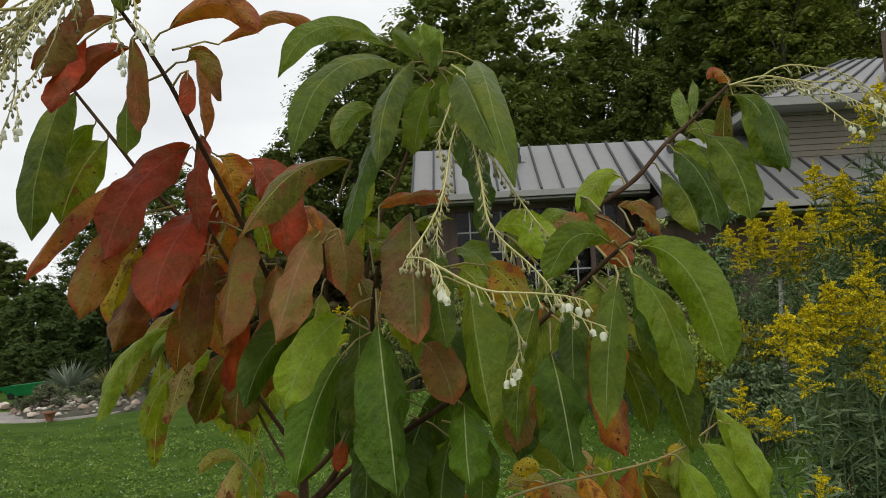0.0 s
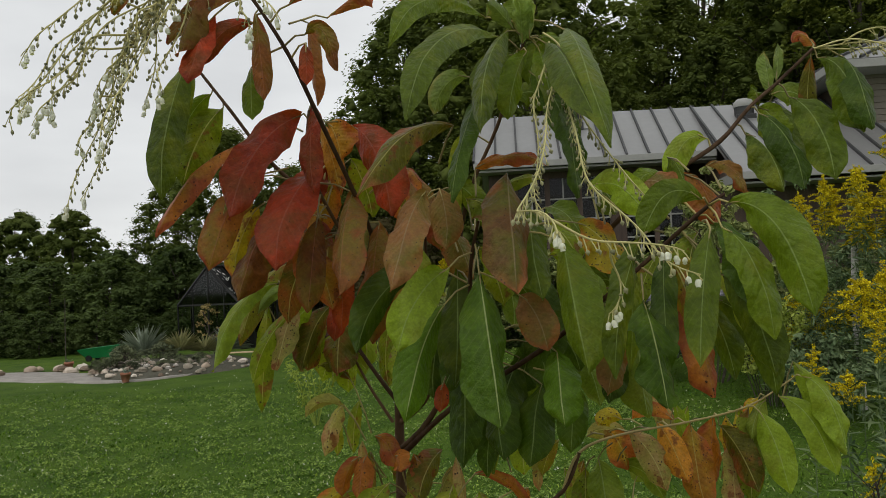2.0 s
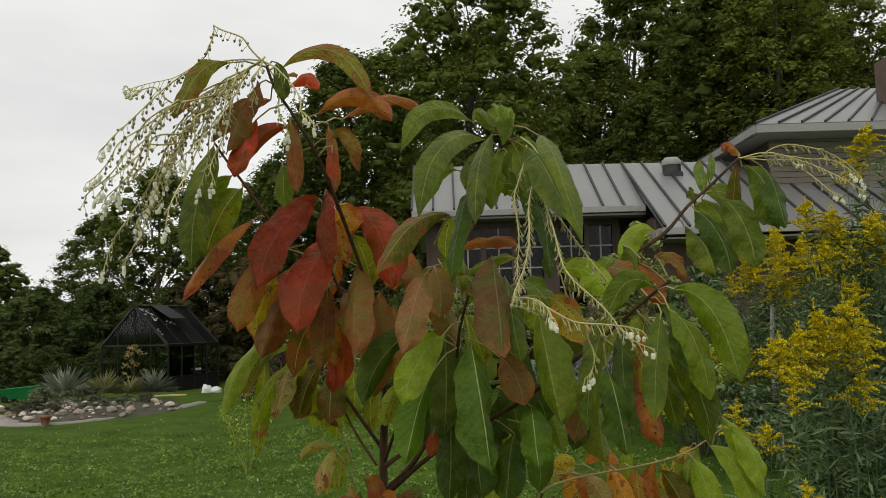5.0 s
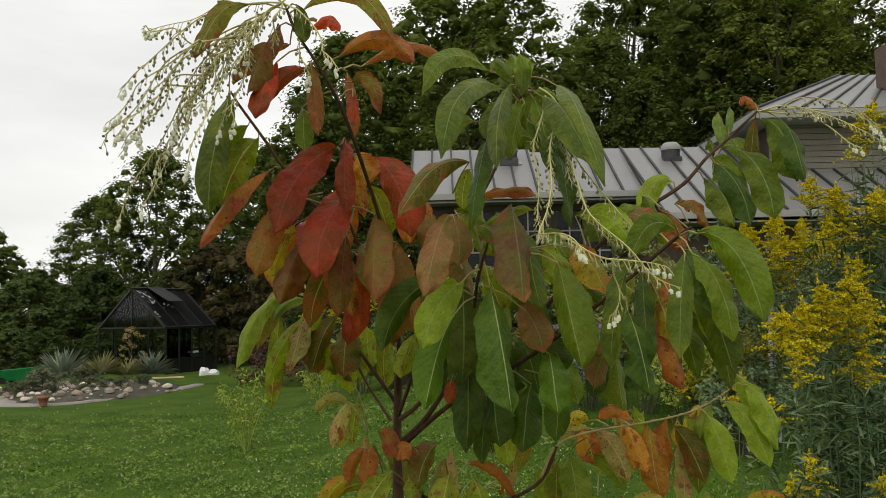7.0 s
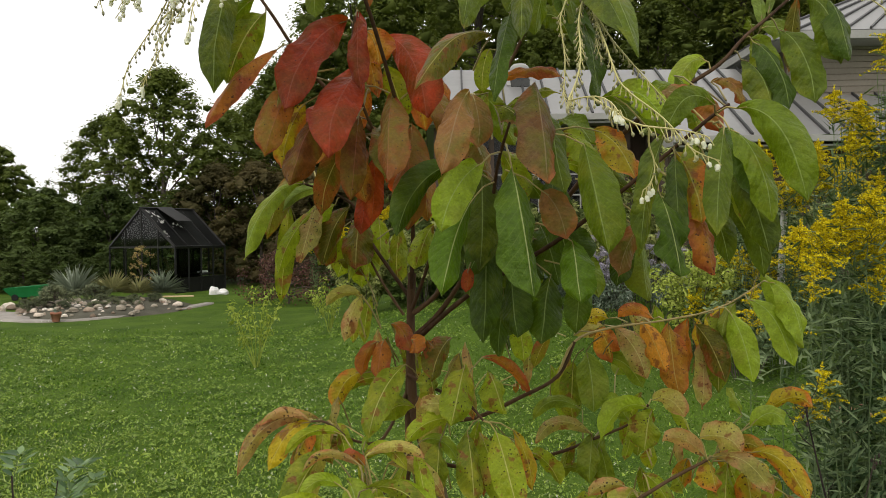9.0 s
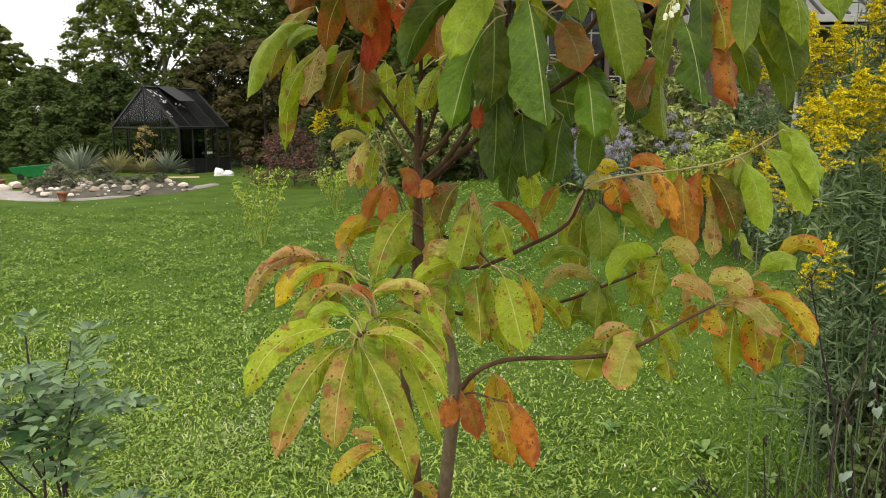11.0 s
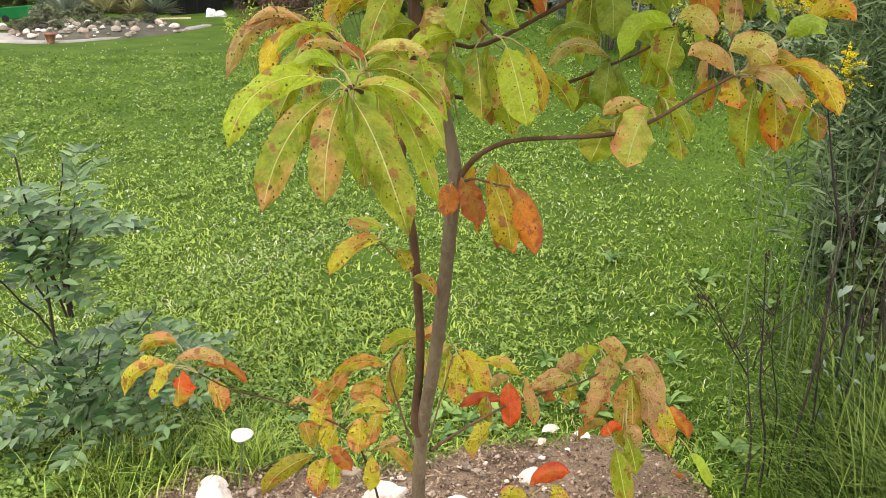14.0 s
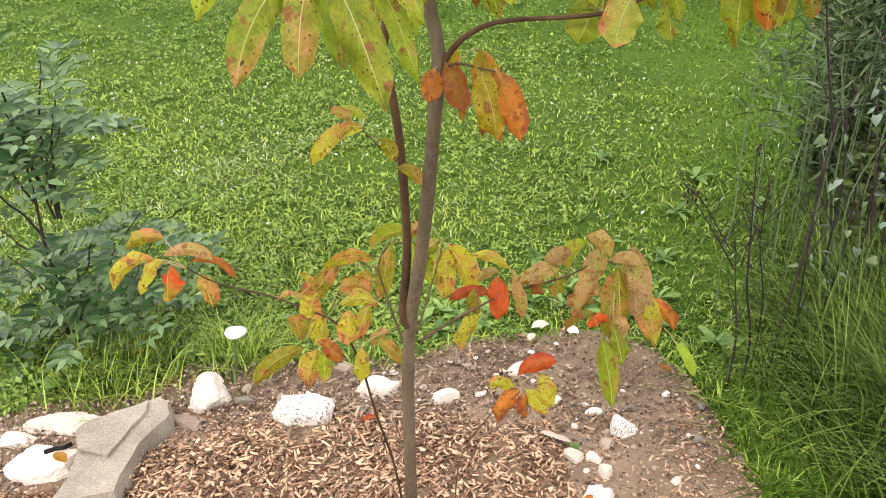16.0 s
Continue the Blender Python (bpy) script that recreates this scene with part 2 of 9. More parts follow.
def box_bm(x0, x1, y0, y1, z0, z1, bevel=0.0, bm=None):
    own = bm is None
    bm = bm or bmesh.new()
    r = bmesh.ops.create_cube(bm, size=1.0)
    for v in r["verts"]:
        v.co = ((x0 + x1) / 2 + v.co.x * (x1 - x0), (y0 + y1) / 2 + v.co.y * (y1 - y0), (z0 + z1) / 2 + v.co.z * (z1 - z0))
    if bevel and own:
        bmesh.ops.bevel(bm, geom=bm.edges[:], offset=bevel, segments=2, affect="EDGES", profile=0.6)
    return bm


def tube_arrays(points, radii, sides=8, cap=True):
    """A tapered tube along points: verts and quads."""
    pts = [Vector(p) for p in points]
    vs, fs = [], []
    side = None
    for k, p in enumerate(pts):
        d = (pts[min(k + 1, len(pts) - 1)] - pts[max(k - 1, 0)]).normalized()
        if side is None:
            side = d.cross(Vector((0.3, 0.9, 0.2))).normalized()
        else:
            side = (side - d * side.dot(d)).normalized()
        other = d.cross(side)
        for j in range(sides):
            a = 2 * math.pi * j / sides
            vs.append(p + (side * math.cos(a) + other * math.sin(a)) * radii[k])
        if k:
            o, q = (k - 1) * sides, k * sides
            for j in range(sides):
                fs.append((o + j, o + (j + 1) % sides, q + (j + 1) % sides, q + j))
    if cap:
        n = len(vs)
        vs.append(pts[-1].copy())
        o = (len(pts) - 1) * sides
        for j in range(sides):
            fs.append((o + j, o + (j + 1) % sides, n, n))
    return vs, fs


def tubes_mesh(name, list_of, material, smooth=True):
    """Many tubes in one mesh; list_of holds (points, radii, sides)."""
    vs, fs = [], []
    for pts, rad, sides in list_of:
        v, f = tube_arrays(pts, rad, sides, cap=False)
        o = len(vs)
        vs += v
        fs += [tuple(i + o for i in q) for q in f]
    return mesh_np(name, [tuple(v) for v in vs], fs, [material], smooth)


def curve_points(p0, p1, bend, n=7, wob=0.0, rng=random):
    """Points from p0 to p1, bent by the vector bend in the middle."""
    p0, p1, bend = Vector(p0), Vector(p1), Vector(bend)
    out = []
    for k in range(n):
        s = k / (n - 1)
        q = p0.lerp(p1, s) + bend * (4 * s * (1 - s))
        if wob and 0 < k < n - 1:
            q += Vector((rng.uniform(-1, 1), rng.uniform(-1, 1), rng.uniform(-1, 1))) * wob
        out.append(q)
    return out


def leaf_cloud(centres, normals, sizes, aspect, rng, fold=0.25):
    """Small folded leaves (two quads each) at many places: verts and faces."""
    n = len(centres)
    nrm = normals / np.maximum(np.linalg.norm(normals, axis=1, keepdims=True), 1e-6)
    r = rng.normal(size=(n, 3))
    u = np.cross(nrm, r)
    u /= np.maximum(np.linalg.norm(u, axis=1, keepdims=True), 1e-6)
    w = np.cross(nrm, u)
    L, W = sizes[:, None], (sizes * aspect)[:, None]
    base, tip = centres - u * L * 0.5, centres + u * L * 0.5
    a, b = centres + w * W * 0.5 - u * L * 0.05, centres - w * W * 0.5 - u * L * 0.05
    v = np.stack([base, a, tip, b], axis=1)
    v[:, 1] += nrm * W * fold
    v[:, 3] += nrm * W * fold
    k = np.arange(n)[:, None] * 4
    f = np.concatenate([k + np.array([[0, 1, 2]]), k + np.array([[0, 2, 3]])], axis=0)
    return v.reshape(-1, 3), f


# ---- ground ----
def height(x, y):
    """The lawn's gentle waves, flat round the tree, and its rise towards the house."""
    a, b = np.clip((y - 4.0) / 8.5, 0, 1), np.clip((x + 3.5) / 5.0, 0, 1)
    far = 1 - np.clip((y - 30) / 30, 0, 1)
    rise = 0.72 * a * a * (3 - 2 * a) * b * b * (3 - 2 * b) * far
    return rise + 0.03 * np.sin(x * 0.35 + 1.0) * np.sin(y * 0.22) * np.clip((np.hypot(x, y) - 3) / 6, 0, 1)


def ground_sheet():
    ax = np.concatenate([-np.geomspace(900, 7, 26), np.linspace(-6, 6, 40), np.geomspace(7, 900, 26)])
    ay = np.concatenate([-np.geomspace(600, 5, 18), np.linspace(-4, 30, 90), np.geomspace(33, 1500, 24)])
    gx, gy = np.meshgrid(ax, ay)
    gz = height(gx, gy)
    v = np.stack([gx, gy, gz], axis=-1).reshape(-1, 3)
    w = len(ax)
    i, j = np.meshgrid(np.arange(w - 1), np.arange(len(ay) - 1))
    a = (j * w + i).ravel()
    return part_np("ground", v, np.stack([a, a + 1, a + w + 1, a + w], axis=1), M_LAWN, smooth=True)


tagged(ground_sheet(), "mown green lawn with clover and low weeds", "lawn", kind="structure")


EDGE_X, EDGE_Y = (-2.3, -1.22, -1.15, -0.85, -0.76, -0.55, -0.28, -0.11, 0.13, 0.26, 0.45, 0.71, 0.80, 0.86, 1.8), (0.55, 0.75, 0.83, 0.86, 1.02, 1.04, 1.02, 1.05, 1.14, 1.18, 1.21, 1.13, 0.92, 0.40, 0.25)


def bed_edge(x):
    """Back edge of the mulched bed in front of the lawn."""
    return np.interp(x, EDGE_X, EDGE_Y) + 0.015 * np.sin(14 * np.asarray(x))


def bed_sheet():
    vs, fs = [], []
    nx, ny = 60, 24
    for j in range(ny + 1):
        for i in range(nx + 1):
            x = -2.2 + 4.0 * i / nx
            y0, y1 = -2.2, float(bed_edge(x)) + 0.06
            y = y0 + (y1 - y0) * j / ny
            edge = min(1.0, (ny - j) / 3.0)
            round_off = ((x + 0.2) / 1.95) ** 4 + ((y + 0.55) / 1.75) ** 4 if y < 0.1 else ((x + 0.2) / 1.95) ** 4
            sink = -0.07 * min(1.0, max(0.0, round_off + 0.12 * noise.noise((x * 3, y * 3, 2.0)) - 0.9) * 5)
            vs.append((x, y, 0.006 + 0.022 * edge + 0.012 * noise.noise((x * 6, y * 6, 0.3)) * edge + sink))
    for j in range(ny):
        for i in range(nx):
            a = j * (nx + 1) + i
            fs.append((a, a + 1, a + nx + 2, a + nx + 1))
    return part_np("garden_bed", vs, fs, M_SOIL, smooth=True)


tagged(bed_sheet(), "bed of dark crumbly soil round the young tree", "garden bed", kind="structure")

rng = np.random.default_rng(7)


def in_bed(x, y):
    return (y < bed_edge(x)) & (((x + 0.2) / 1.95) ** 4 + (np.minimum(y + 0.55, 0) / 1.75) ** 4 < 1.0)


def blades(x, y, h, w, lean, material, name, label, kind="stuff"):
    """Curved grass blades, three triangles each, standing at x, y."""
    n = len(x)
    z = height(x, y)
    a = rng.uniform(0, 2 * np.pi, n)
    d = np.stack([np.cos(a), np.sin(a), np.zeros(n)], 1)
    s = np.stack([-np.sin(a), np.cos(a), np.zeros(n)], 1)
    p = np.stack([x, y, z - 0.004], 1)
    up = np.array([[0, 0, 1.0]])
    H, W, L = h[:, None], w[:, None], (h * lean)[:, None]
    m = p + up * H * 0.6 + d * L * 0.35
    t = p + up * H * np.sqrt(np.clip(1 - 0.25 * (lean[:, None]) ** 2, 0.15, 1)) + d * L
    v = np.stack([p - s * W, p + s * W, m + s * W * 0.8, m - s * W * 0.8, t], 1).reshape(-1, 3)
    k = np.arange(n)[:, None] * 5
    f = np.concatenate([k + np.array([[0, 1, 2]]), k + np.array([[0, 2, 3]]), k + np.array([[3, 2, 4]])])
    return tagged(part_np(name, v, f, material, kind=kind), label, "grass")


def lawn_grass():
    n = 225000
    u = rng.uniform(0, 1, n)
    y = 0.45 + 13.0 * u ** 2.3
    half = 1.1 + (y + 1.2) * 0.62
    x = rng.uniform(-1, 1, n) * half
    keep = ~in_bed(x, y)
    x, y = x[keep], y[keep]
    patch = np.sin(x * 2.1 + 1.3 * np.sin(y * 1.7)) * np.sin(y * 2.6 + x) * 0.5 + 0.5
    far = np.clip(y / 8, 0, 1)
    h = (0.016 + 0.018 * patch) * rng.uniform(0.6, 1.5, len(x)) * (1 - 0.15 * far)
    near_bed = np.exp(-np.maximum(y - 1.0, 0) * 3.0)
    h *= 1 + 0.9 * near_bed
    w = rng.uniform(0.0009, 0.0024, len(x)) * (1 + 2.4 * far)
    w *= np.where(rng.uniform(0, 1, len(x)) < 0.16, 2.0, 1.0)
    lean = rng.uniform(0.3, 2.2, len(x))
    # far blades and those in the border plants' shade take the darkened colour
    dimmed = (y > rng.uniform(3.6, 6.4, len(x))) | (x > 0.0 + 0.16 * y + rng.uniform(-0.1, 1.2, len(x)))
    bald = rng.uniform(0, 1, len(x)) < 0.75 * np.exp(-((x + 0.95) / 0.42) ** 2 - ((y - 3.0 - 1.2 * (x + 0.95)) / 0.32) ** 2)
    for pick, material, label in ((~dimmed & ~bald, M_BLADE, "short mown grass covering the lawn"), (dimmed, M_BLADE_DIM, "mown grass darkened on the far lawn and in the border's shade")):
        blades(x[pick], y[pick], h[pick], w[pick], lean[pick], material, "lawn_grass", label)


lawn_grass()


def lawn_round_about():
    """The rest of the lawn, beside and behind the bed."""
    n = 24000
    x, y = rng.uniform(-8, 8, n), rng.uniform(-6, 9, n)
    keep = ~in_bed(x, y) & ((y < 0.45) | (np.abs(x) > 1.1 + (y + 1.2) * 0.62))
    x, y = x[keep], y[keep]
    blades(x, y, rng.uniform(0.025, 0.06, len(x)), rng.uniform(0.004, 0.010, len(x)), rng.uniform(0.3, 1.9, len(x)), M_BLADE, "lawn_grass", "short mown grass beside and behind the bed")


lawn_round_about()


def lawn_weeds():
    """Clover and dandelion leaves lying among the blades."""
    n = 15000
    y = 0.8 + 11.5 * rng.uniform(0, 1, n) ** 1.9
    x = rng.uniform(-1, 1, n) * (1.0 + (y + 1.2) * 0.6)
    keep = ~in_bed(x, y) & (x < -0.1 + 0.18 * y + rng.gamma(1.0, 0.55, n)) & (np.sin(x * 3 + np.sin(y * 2)) * np.sin(y * 3.1) + 0.6 * np.sin(x * 7.3 + 2 * np.sin(y * 5)) > rng.uniform(-1.0, 0.7, n))
    x, y, per = x[keep], y[keep], 16
    # each plant spreads its leaves round its own heart, the inner ones higher
    wide = np.repeat(rng.uniform(0.018, 0.05, len(x)) * (1 + 0.06 * y), per)
    a, q = rng.uniform(0, 6.28, len(wide)), np.sqrt(rng.uniform(0, 1, len(wide)))
    x, y = np.repeat(x, per) + wide * q * np.cos(a), np.repeat(y, per) + wide * q * np.sin(a)
    keep = ~in_bed(x, y)
    x, y, wide, a, q = x[keep], y[keep], wide[keep], a[keep], q[keep]
    c = np.stack([x, y, height(x, y) + 0.012 + 0.8 * wide * (1.1 - q) + rng.uniform(0, 0.01, len(x))], 1)
    nr = np.stack([0.7 * q * np.cos(a) + rng.normal(0, 0.45, len(x)), 0.7 * q * np.sin(a) + rng.normal(0, 0.45, len(x)), np.ones(len(x))], 1)
    v, f = leaf_cloud(c, nr, rng.uniform(0.010, 0.026, len(x)) * (1 + 0.05 * y), rng.uniform(0.25, 0.75, len(x)), rng)
    tagged(part_np("clover_and_weeds", v, f, M_BROADLEAF, kind="stuff"), "low clover and dandelion leaves in the lawn", "weeds")


lawn_weeds()


def clover_heads():
    """Small white clover flowers dotted over the lawn."""
    n = 520
    y = 2.0 + 13.0 * rng.uniform(0, 1, n) ** 0.8
    x = rng.uniform(-1, 0.35, n) * (0.8 + (y + 1.2) * 0.58)
    c = np.stack([x, y, height(x, y) + rng.uniform(0.03, 0.05, n)], 1)
    c = np.repeat(c, 6, 0) + rng.normal(0, 0.004, (6 * n, 3))
    v, f = leaf_cloud(c, rng.normal(size=(6 * n, 3)) + np.array([0, 0, 1.0]), rng.uniform(0.008, 0.014, 6 * n), np.full(6 * n, 0.8), rng)
    tagged(part_np("clover_flowers", v, f, M_CLOVER, kind="stuff"), "tiny white clover flowers in the lawn", "flowers")


M_CLOVER = surface("white_clover", (0.50, 0.52, 0.45), (0.78, 0.78, 0.72), 8, 60, 0.8, 0, per_object=0, per_island=0.3)
clover_heads()


def lawn_thatch():
    """Dry cut blades lying in worn patches of the lawn."""
    n = 60000
    y = 0.9 + 7.0 * rng.uniform(0, 1, n) ** 1.5
    x = rng.uniform(-1, 1, n) * (0.9 + (y + 1.2) * 0.58)
    worn = np.exp(-((x + 0.95) / 0.42) ** 2 - ((y - 3.0 - 1.2 * (x + 0.95)) / 0.32) ** 2) + 0.12 * (np.sin(1.7 * x + 0.8) * np.sin(1.3 * y + 2.0) > 0.25) + 0.07
    keep = ~in_bed(x, y) & (rng.uniform(0, 1, n) < worn)
    x, y = x[keep], y[keep]
    blades(x, y, rng.uniform(0.02, 0.04, len(x)), rng.uniform(0.001, 0.0022, len(x)) * (1 + 0.12 * y), rng.uniform(1.2, 2.2, len(x)), M_THATCH, "dry_thatch", "dry straw-coloured cuttings on the lawn")


def rank_grass():
    """Longer grass left standing along the border, its colour darkened for the plants' shade."""
    n = 30000
    y = 0.9 + 3.6 * rng.uniform(0, 1, n) ** 1.2
    x = 0.85 + 0.22 * y + rng.uniform(0, 1, n) ** 0.6 * (0.8 + 0.4 * y)
    keep = ~in_bed(x, y) & (np.sin(4.1 * x + 1.7 * y) * np.sin(3.3 * y - x) > rng.uniform(-1.2, 0.7, n))
    x, y = x[keep], y[keep]
    blades(x, y, rng.uniform(0.035, 0.08, len(x)), rng.uniform(0.0012, 0.003, len(x)), rng.uniform(0.3, 1.4, len(x)), M_BLADE_DIM, "rank_grass", "longer grass beside the border, its colour darkened for shade")


rank_grass()
M_THATCH = surface("lawn_thatch", (0.24, 0.28, 0.12), (0.52, 0.55, 0.32), 3, 40, 0.7, 0, per_object=0, per_island=0.8)
lawn_thatch()


# ---- the house ----
def sheet_roof(parent, corners, seams, name="roof", thick=0.07):
    """A metal roof plane from its four corners (eave left, eave right, ridge right, ridge left), with standing seams."""
    el, er, rr, rl = (Vector(c) for c in corners)
    nrm = (er - el).cross(rl - el).normalized()
    bm = bmesh.new()
    top = [bm.verts.new(c) for c in (el, er, rr, rl)]
    bot = [bm.verts.new(c - nrm * thick) for c in (el, er, rr, rl)]
    bm.faces.new(top)
    bm.faces.new(bot[::-1])
    for k in range(4):
        bm.faces.new((top[(k + 1) % 4], top[k], bot[k], bot[(k + 1) % 4]))
    roof = part(name, bm, M_ROOF, parent, "grey standing-seam metal roof")
    for k in range(seams + 1):
        s = k / seams
        a, b = el.lerp(er, s), rl.lerp(rr, s)
        d = (b - a).normalized()
        w = d.cross(nrm) * 0.018
        bm = bmesh.new()
        ring = []
        for p in (a, b):
            ring.append([bm.verts.new(p - w), bm.verts.new(p + w), bm.verts.new(p + w + nrm * 0.045), bm.verts.new(p - w + nrm * 0.045)])
        for q in range(4):
            bm.faces.new((ring[0][q], ring[0][(q + 1) % 4], ring[1][(q + 1) % 4], ring[1][q]))
        bm.faces.new(ring[0][::-1])
        bm.faces.new(ring[1])
        part("seam", bm, M_SEAM_SHADE, roof)
    return roof


def roof_vent(parent, x, y, z):
    v = part("roof_vent", box_bm(-0.19, 0.19, -0.17, 0.17, -0.12, 0.05, 0.02), M_SEAM_SHADE, parent, "round grey metal roof vent")
    v.location = (x, y, z)
    bm = bmesh.new()
    prof = [(0.20, 0.20), (0.205, 0.23), (0.19, 0.30), (0.13, 0.36), (0.0, 0.37)]
    rows = []
    for r, h in prof:
        rows.append([bm.verts.new((max(r, 0.002) * math.cos(a), max(r, 0.002) * math.sin(a), h)) for a in [2 * math.pi * k / 20 for k in range(20)]])
    for a, b in zip(rows, rows[1:]):
        for k in range(20):
            bm.faces.new((a[k], a[(k + 1) % 20], b[(k + 1) % 20], b[k]))
    part("vent_cap", bm, M_FASCIA, v, "pale domed metal cap", smooth=True)
    bm = bmesh.new()
    bmesh.ops.create_cone(bm, segments=20, radius1=0.185, radius2=0.185, depth=0.19, cap_ends=True)
    part("vent_drum", bm, M_SEAM_SHADE, v, smooth=False).location = (0, 0, 0.115)
    part("flashing", box_bm(-0.27, 0.27, -0.17, 0.24, -0.02, 0.012, 0.004), M_FASCIA, v).rotation_euler = (radians(31), 0, 0)


def muntin_window(parent, x0, x1, z0, z1, y, cols, rows):
    w = part("window", box_bm(x0, x1, y, y + 0.02, z0, z1), M_GLASS, parent, "dark panes in a pale grey frame")
    w.visible_shadow = False
    bm = bmesh.new()
    for bx in ((x0 - 0.06, x0), (x1, x1 + 0.06)):
        box_bm(bx[0], bx[1], y - 0.04, y + 0.06, z0 - 0.06, z1 + 0.06, bm=bm)
    for bz in ((z0 - 0.06, z0), (z1, z1 + 0.06)):
        box_bm(x0, x1, y - 0.04, y + 0.06, bz[0], bz[1], bm=bm)
    part("window_frame", bm, M_FRAME, w, "pale painted window frame")
    for k in range(1, cols):
        x = x0 + (x1 - x0) * k / cols
        part("glazing_bar", box_bm(x - 0.014, x + 0.014, y - 0.02, y - 0.002, z0, z1), M_FRAME, w)
    for k in range(1, rows):
        z = z0 + (z1 - z0) * k / rows
        part("glazing_bar", box_bm(x0, x1, y - 0.016, y - 0.003, z - 0.014, z + 0.014), M_FRAME, w)


def pierced_wall(parent, x0, x1, y0, y1, z0, z1, holes, label=""):
    """A wall along x with openings (x0, x1, z0, z1) that go through it."""
    left = x0
    for a, b, c, d in sorted(holes):
        part("wall", box_bm(left, a, y0, y1, z0, z1), M_WALL_DARK, parent, label)
        part("wall", box_bm(a, b, y0, y1, z0, c), M_WALL_DARK, parent, label)
        part("wall", box_bm(a, b, y0, y1, d, z1), M_WALL_DARK, parent, label)
        left = b
    part("wall", box_bm(left, x1, y0, y1, z0, z1), M_WALL_DARK, parent, label)


def house():
    h = thing("house", "long low house with a grey standing-seam metal roof", "house", at=(0, 0, 0))
    # main range behind a shallow porch
    sheet_roof(h, ((-0.55, 14.0, 3.88), (3.86, 14.0, 3.84), (3.86, 16.0, 5.06), (-0.55, 16.0, 5.10)), 11)
    sheet_roof(h, ((3.86, 12.75, 3.30), (9.4, 12.75, 3.24), (9.4, 16.0, 5.02), (3.86, 16.0, 5.06)), 13)
    sheet_roof(h, ((9.4, 19.2, 3.6), (-0.55, 19.2, 3.6), (-0.55, 16.02, 5.09), (9.4, 16.02, 5.02)), 20)
    front = [(0.25, 0.75), (0.85, 1.35), (1.45, 1.95), (2.25, 2.76), (2.85, 3.30)]
    pierced_wall(h, -0.3, 3.45, 14.5, 14.7, -0.1, 4.0, [(a, b, 2.0, 3.58) for a, b in front], "dark brown boarded wall under the eave")
    part("wall", box_bm(3.25, 3.45, 14.7, 15.4, -0.1, 4.1), M_WALL_DARK, h)
    part("wall", box_bm(3.45, 3.9, 15.2, 15.4, -0.1, 4.3), M_WALL_DARK, h, "dark wall of the recessed entry")
    part("wall", box_bm(3.9, 9.3, 13.5, 13.7, -0.1, 3.55), M_WALL_DARK, h)
    part("wall", box_bm(3.9, 4.1, 13.7, 15.4, -0.1, 3.6), M_WALL_DARK, h)
    part("wall", box_bm(-0.3, -0.1, 15.4, 18.9, -0.1, 3.7), M_WALL_DARK, h)
    part("wall", box_bm(-0.3, 9.3, 18.7, 18.9, -0.1, 3.7), M_SIDING, h)
    part("soffit", box_bm(-0.5, 3.85, 14.03, 14.5, 3.70, 3.74), M_FASCIA, h)
    part("soffit", box_bm(3.9, 9.35, 12.78, 13.5, 3.10, 3.13), M_FASCIA, h)
    part("fascia", box_bm(-0.55, 3.84, 13.955, 14.03, 3.75, 3.87, 0.01), M_FASCIA, h, "pale grey fascia and gutter")
    part("fascia", box_bm(3.80, 9.4, 12.70, 12.78, 3.17, 3.29, 0.01), M_FASCIA, h)
    part("barge_board", box_bm(3.79, 3.85, 12.8, 13.96, 3.12, 3.30, 0.008), M_FASCIA, h).rotation_euler = (0, 0, 0)
    roof_vent(h, 4.75, 15.35, 4.66)
    roof_vent(h, 1.42, 15.35, 4.70)
    for a, b in front:
        muntin_window(h, a, b, 2.0, 3.58, 14.56, 2, 4)
    # upper block under a hipped roof
    part("wall", box_bm(6.5, 13.5, 14.6, 14.8, 3.2, 5.25), M_WALL_DARK, h)
    part("wall", box_bm(6.5, 6.7, 14.8, 21.0, 3.2, 5.25), M_WALL_DARK, h)
    for k in range(15):
        z = 3.5 + 0.115 * k
        part("siding_board", box_bm(6.46, 13.5, 14.57, 14.595, z, z + 0.105, 0.004), M_SIDING, h)
    part("soffit", box_bm(6.05, 13.9, 14.0, 14.6, 5.17, 5.20), M_FASCIA, h)
    part("soffit", box_bm(6.05, 6.5, 14.6, 21.4, 5.17, 5.20), M_FASCIA, h)
    part("fascia", box_bm(6.0, 13.9, 13.95, 14.02, 5.18, 5.33, 0.01), M_FASCIA, h)
    part("fascia", box_bm(5.96, 6.04, 14.02, 21.4, 5.18, 5.33, 0.01), M_FASCIA, h)
    sheet_roof(h, ((6.0, 14.0, 5.36), (13.9, 14.0, 5.36), (13.9, 18.0, 7.1), (9.6, 18.0, 7.1)), 18)
    sheet_roof(h, ((6.0, 22.0, 5.36), (6.0, 14.0, 5.36), (9.6, 18.0, 7.1), (9.6, 18.02, 7.1)), 16)
    ch = part("chimney", box_bm(9.45, 10.25, 15.4, 16.1, 4.6, 7.1), M_BRICK, h, "red brick chimney")
    brick = None
    for row in range(21):
        z = 5.3 + row * 0.085
        for k in range(4):
            x = 9.45 + (k + 0.5 * (row % 2)) * 0.21
            if x + 0.2 > 10.27:
                continue
            if brick is None:
                brick = part("brick", box_bm(-0.1, 0.1, -0.02, 0.02, -0.037, 0.037, 0.004), M_BRICK, ch)
                brick.location = (x + 0.1, 15.4, z)
            else:
                b = new("brick", brick.data)
                b.parent = ch
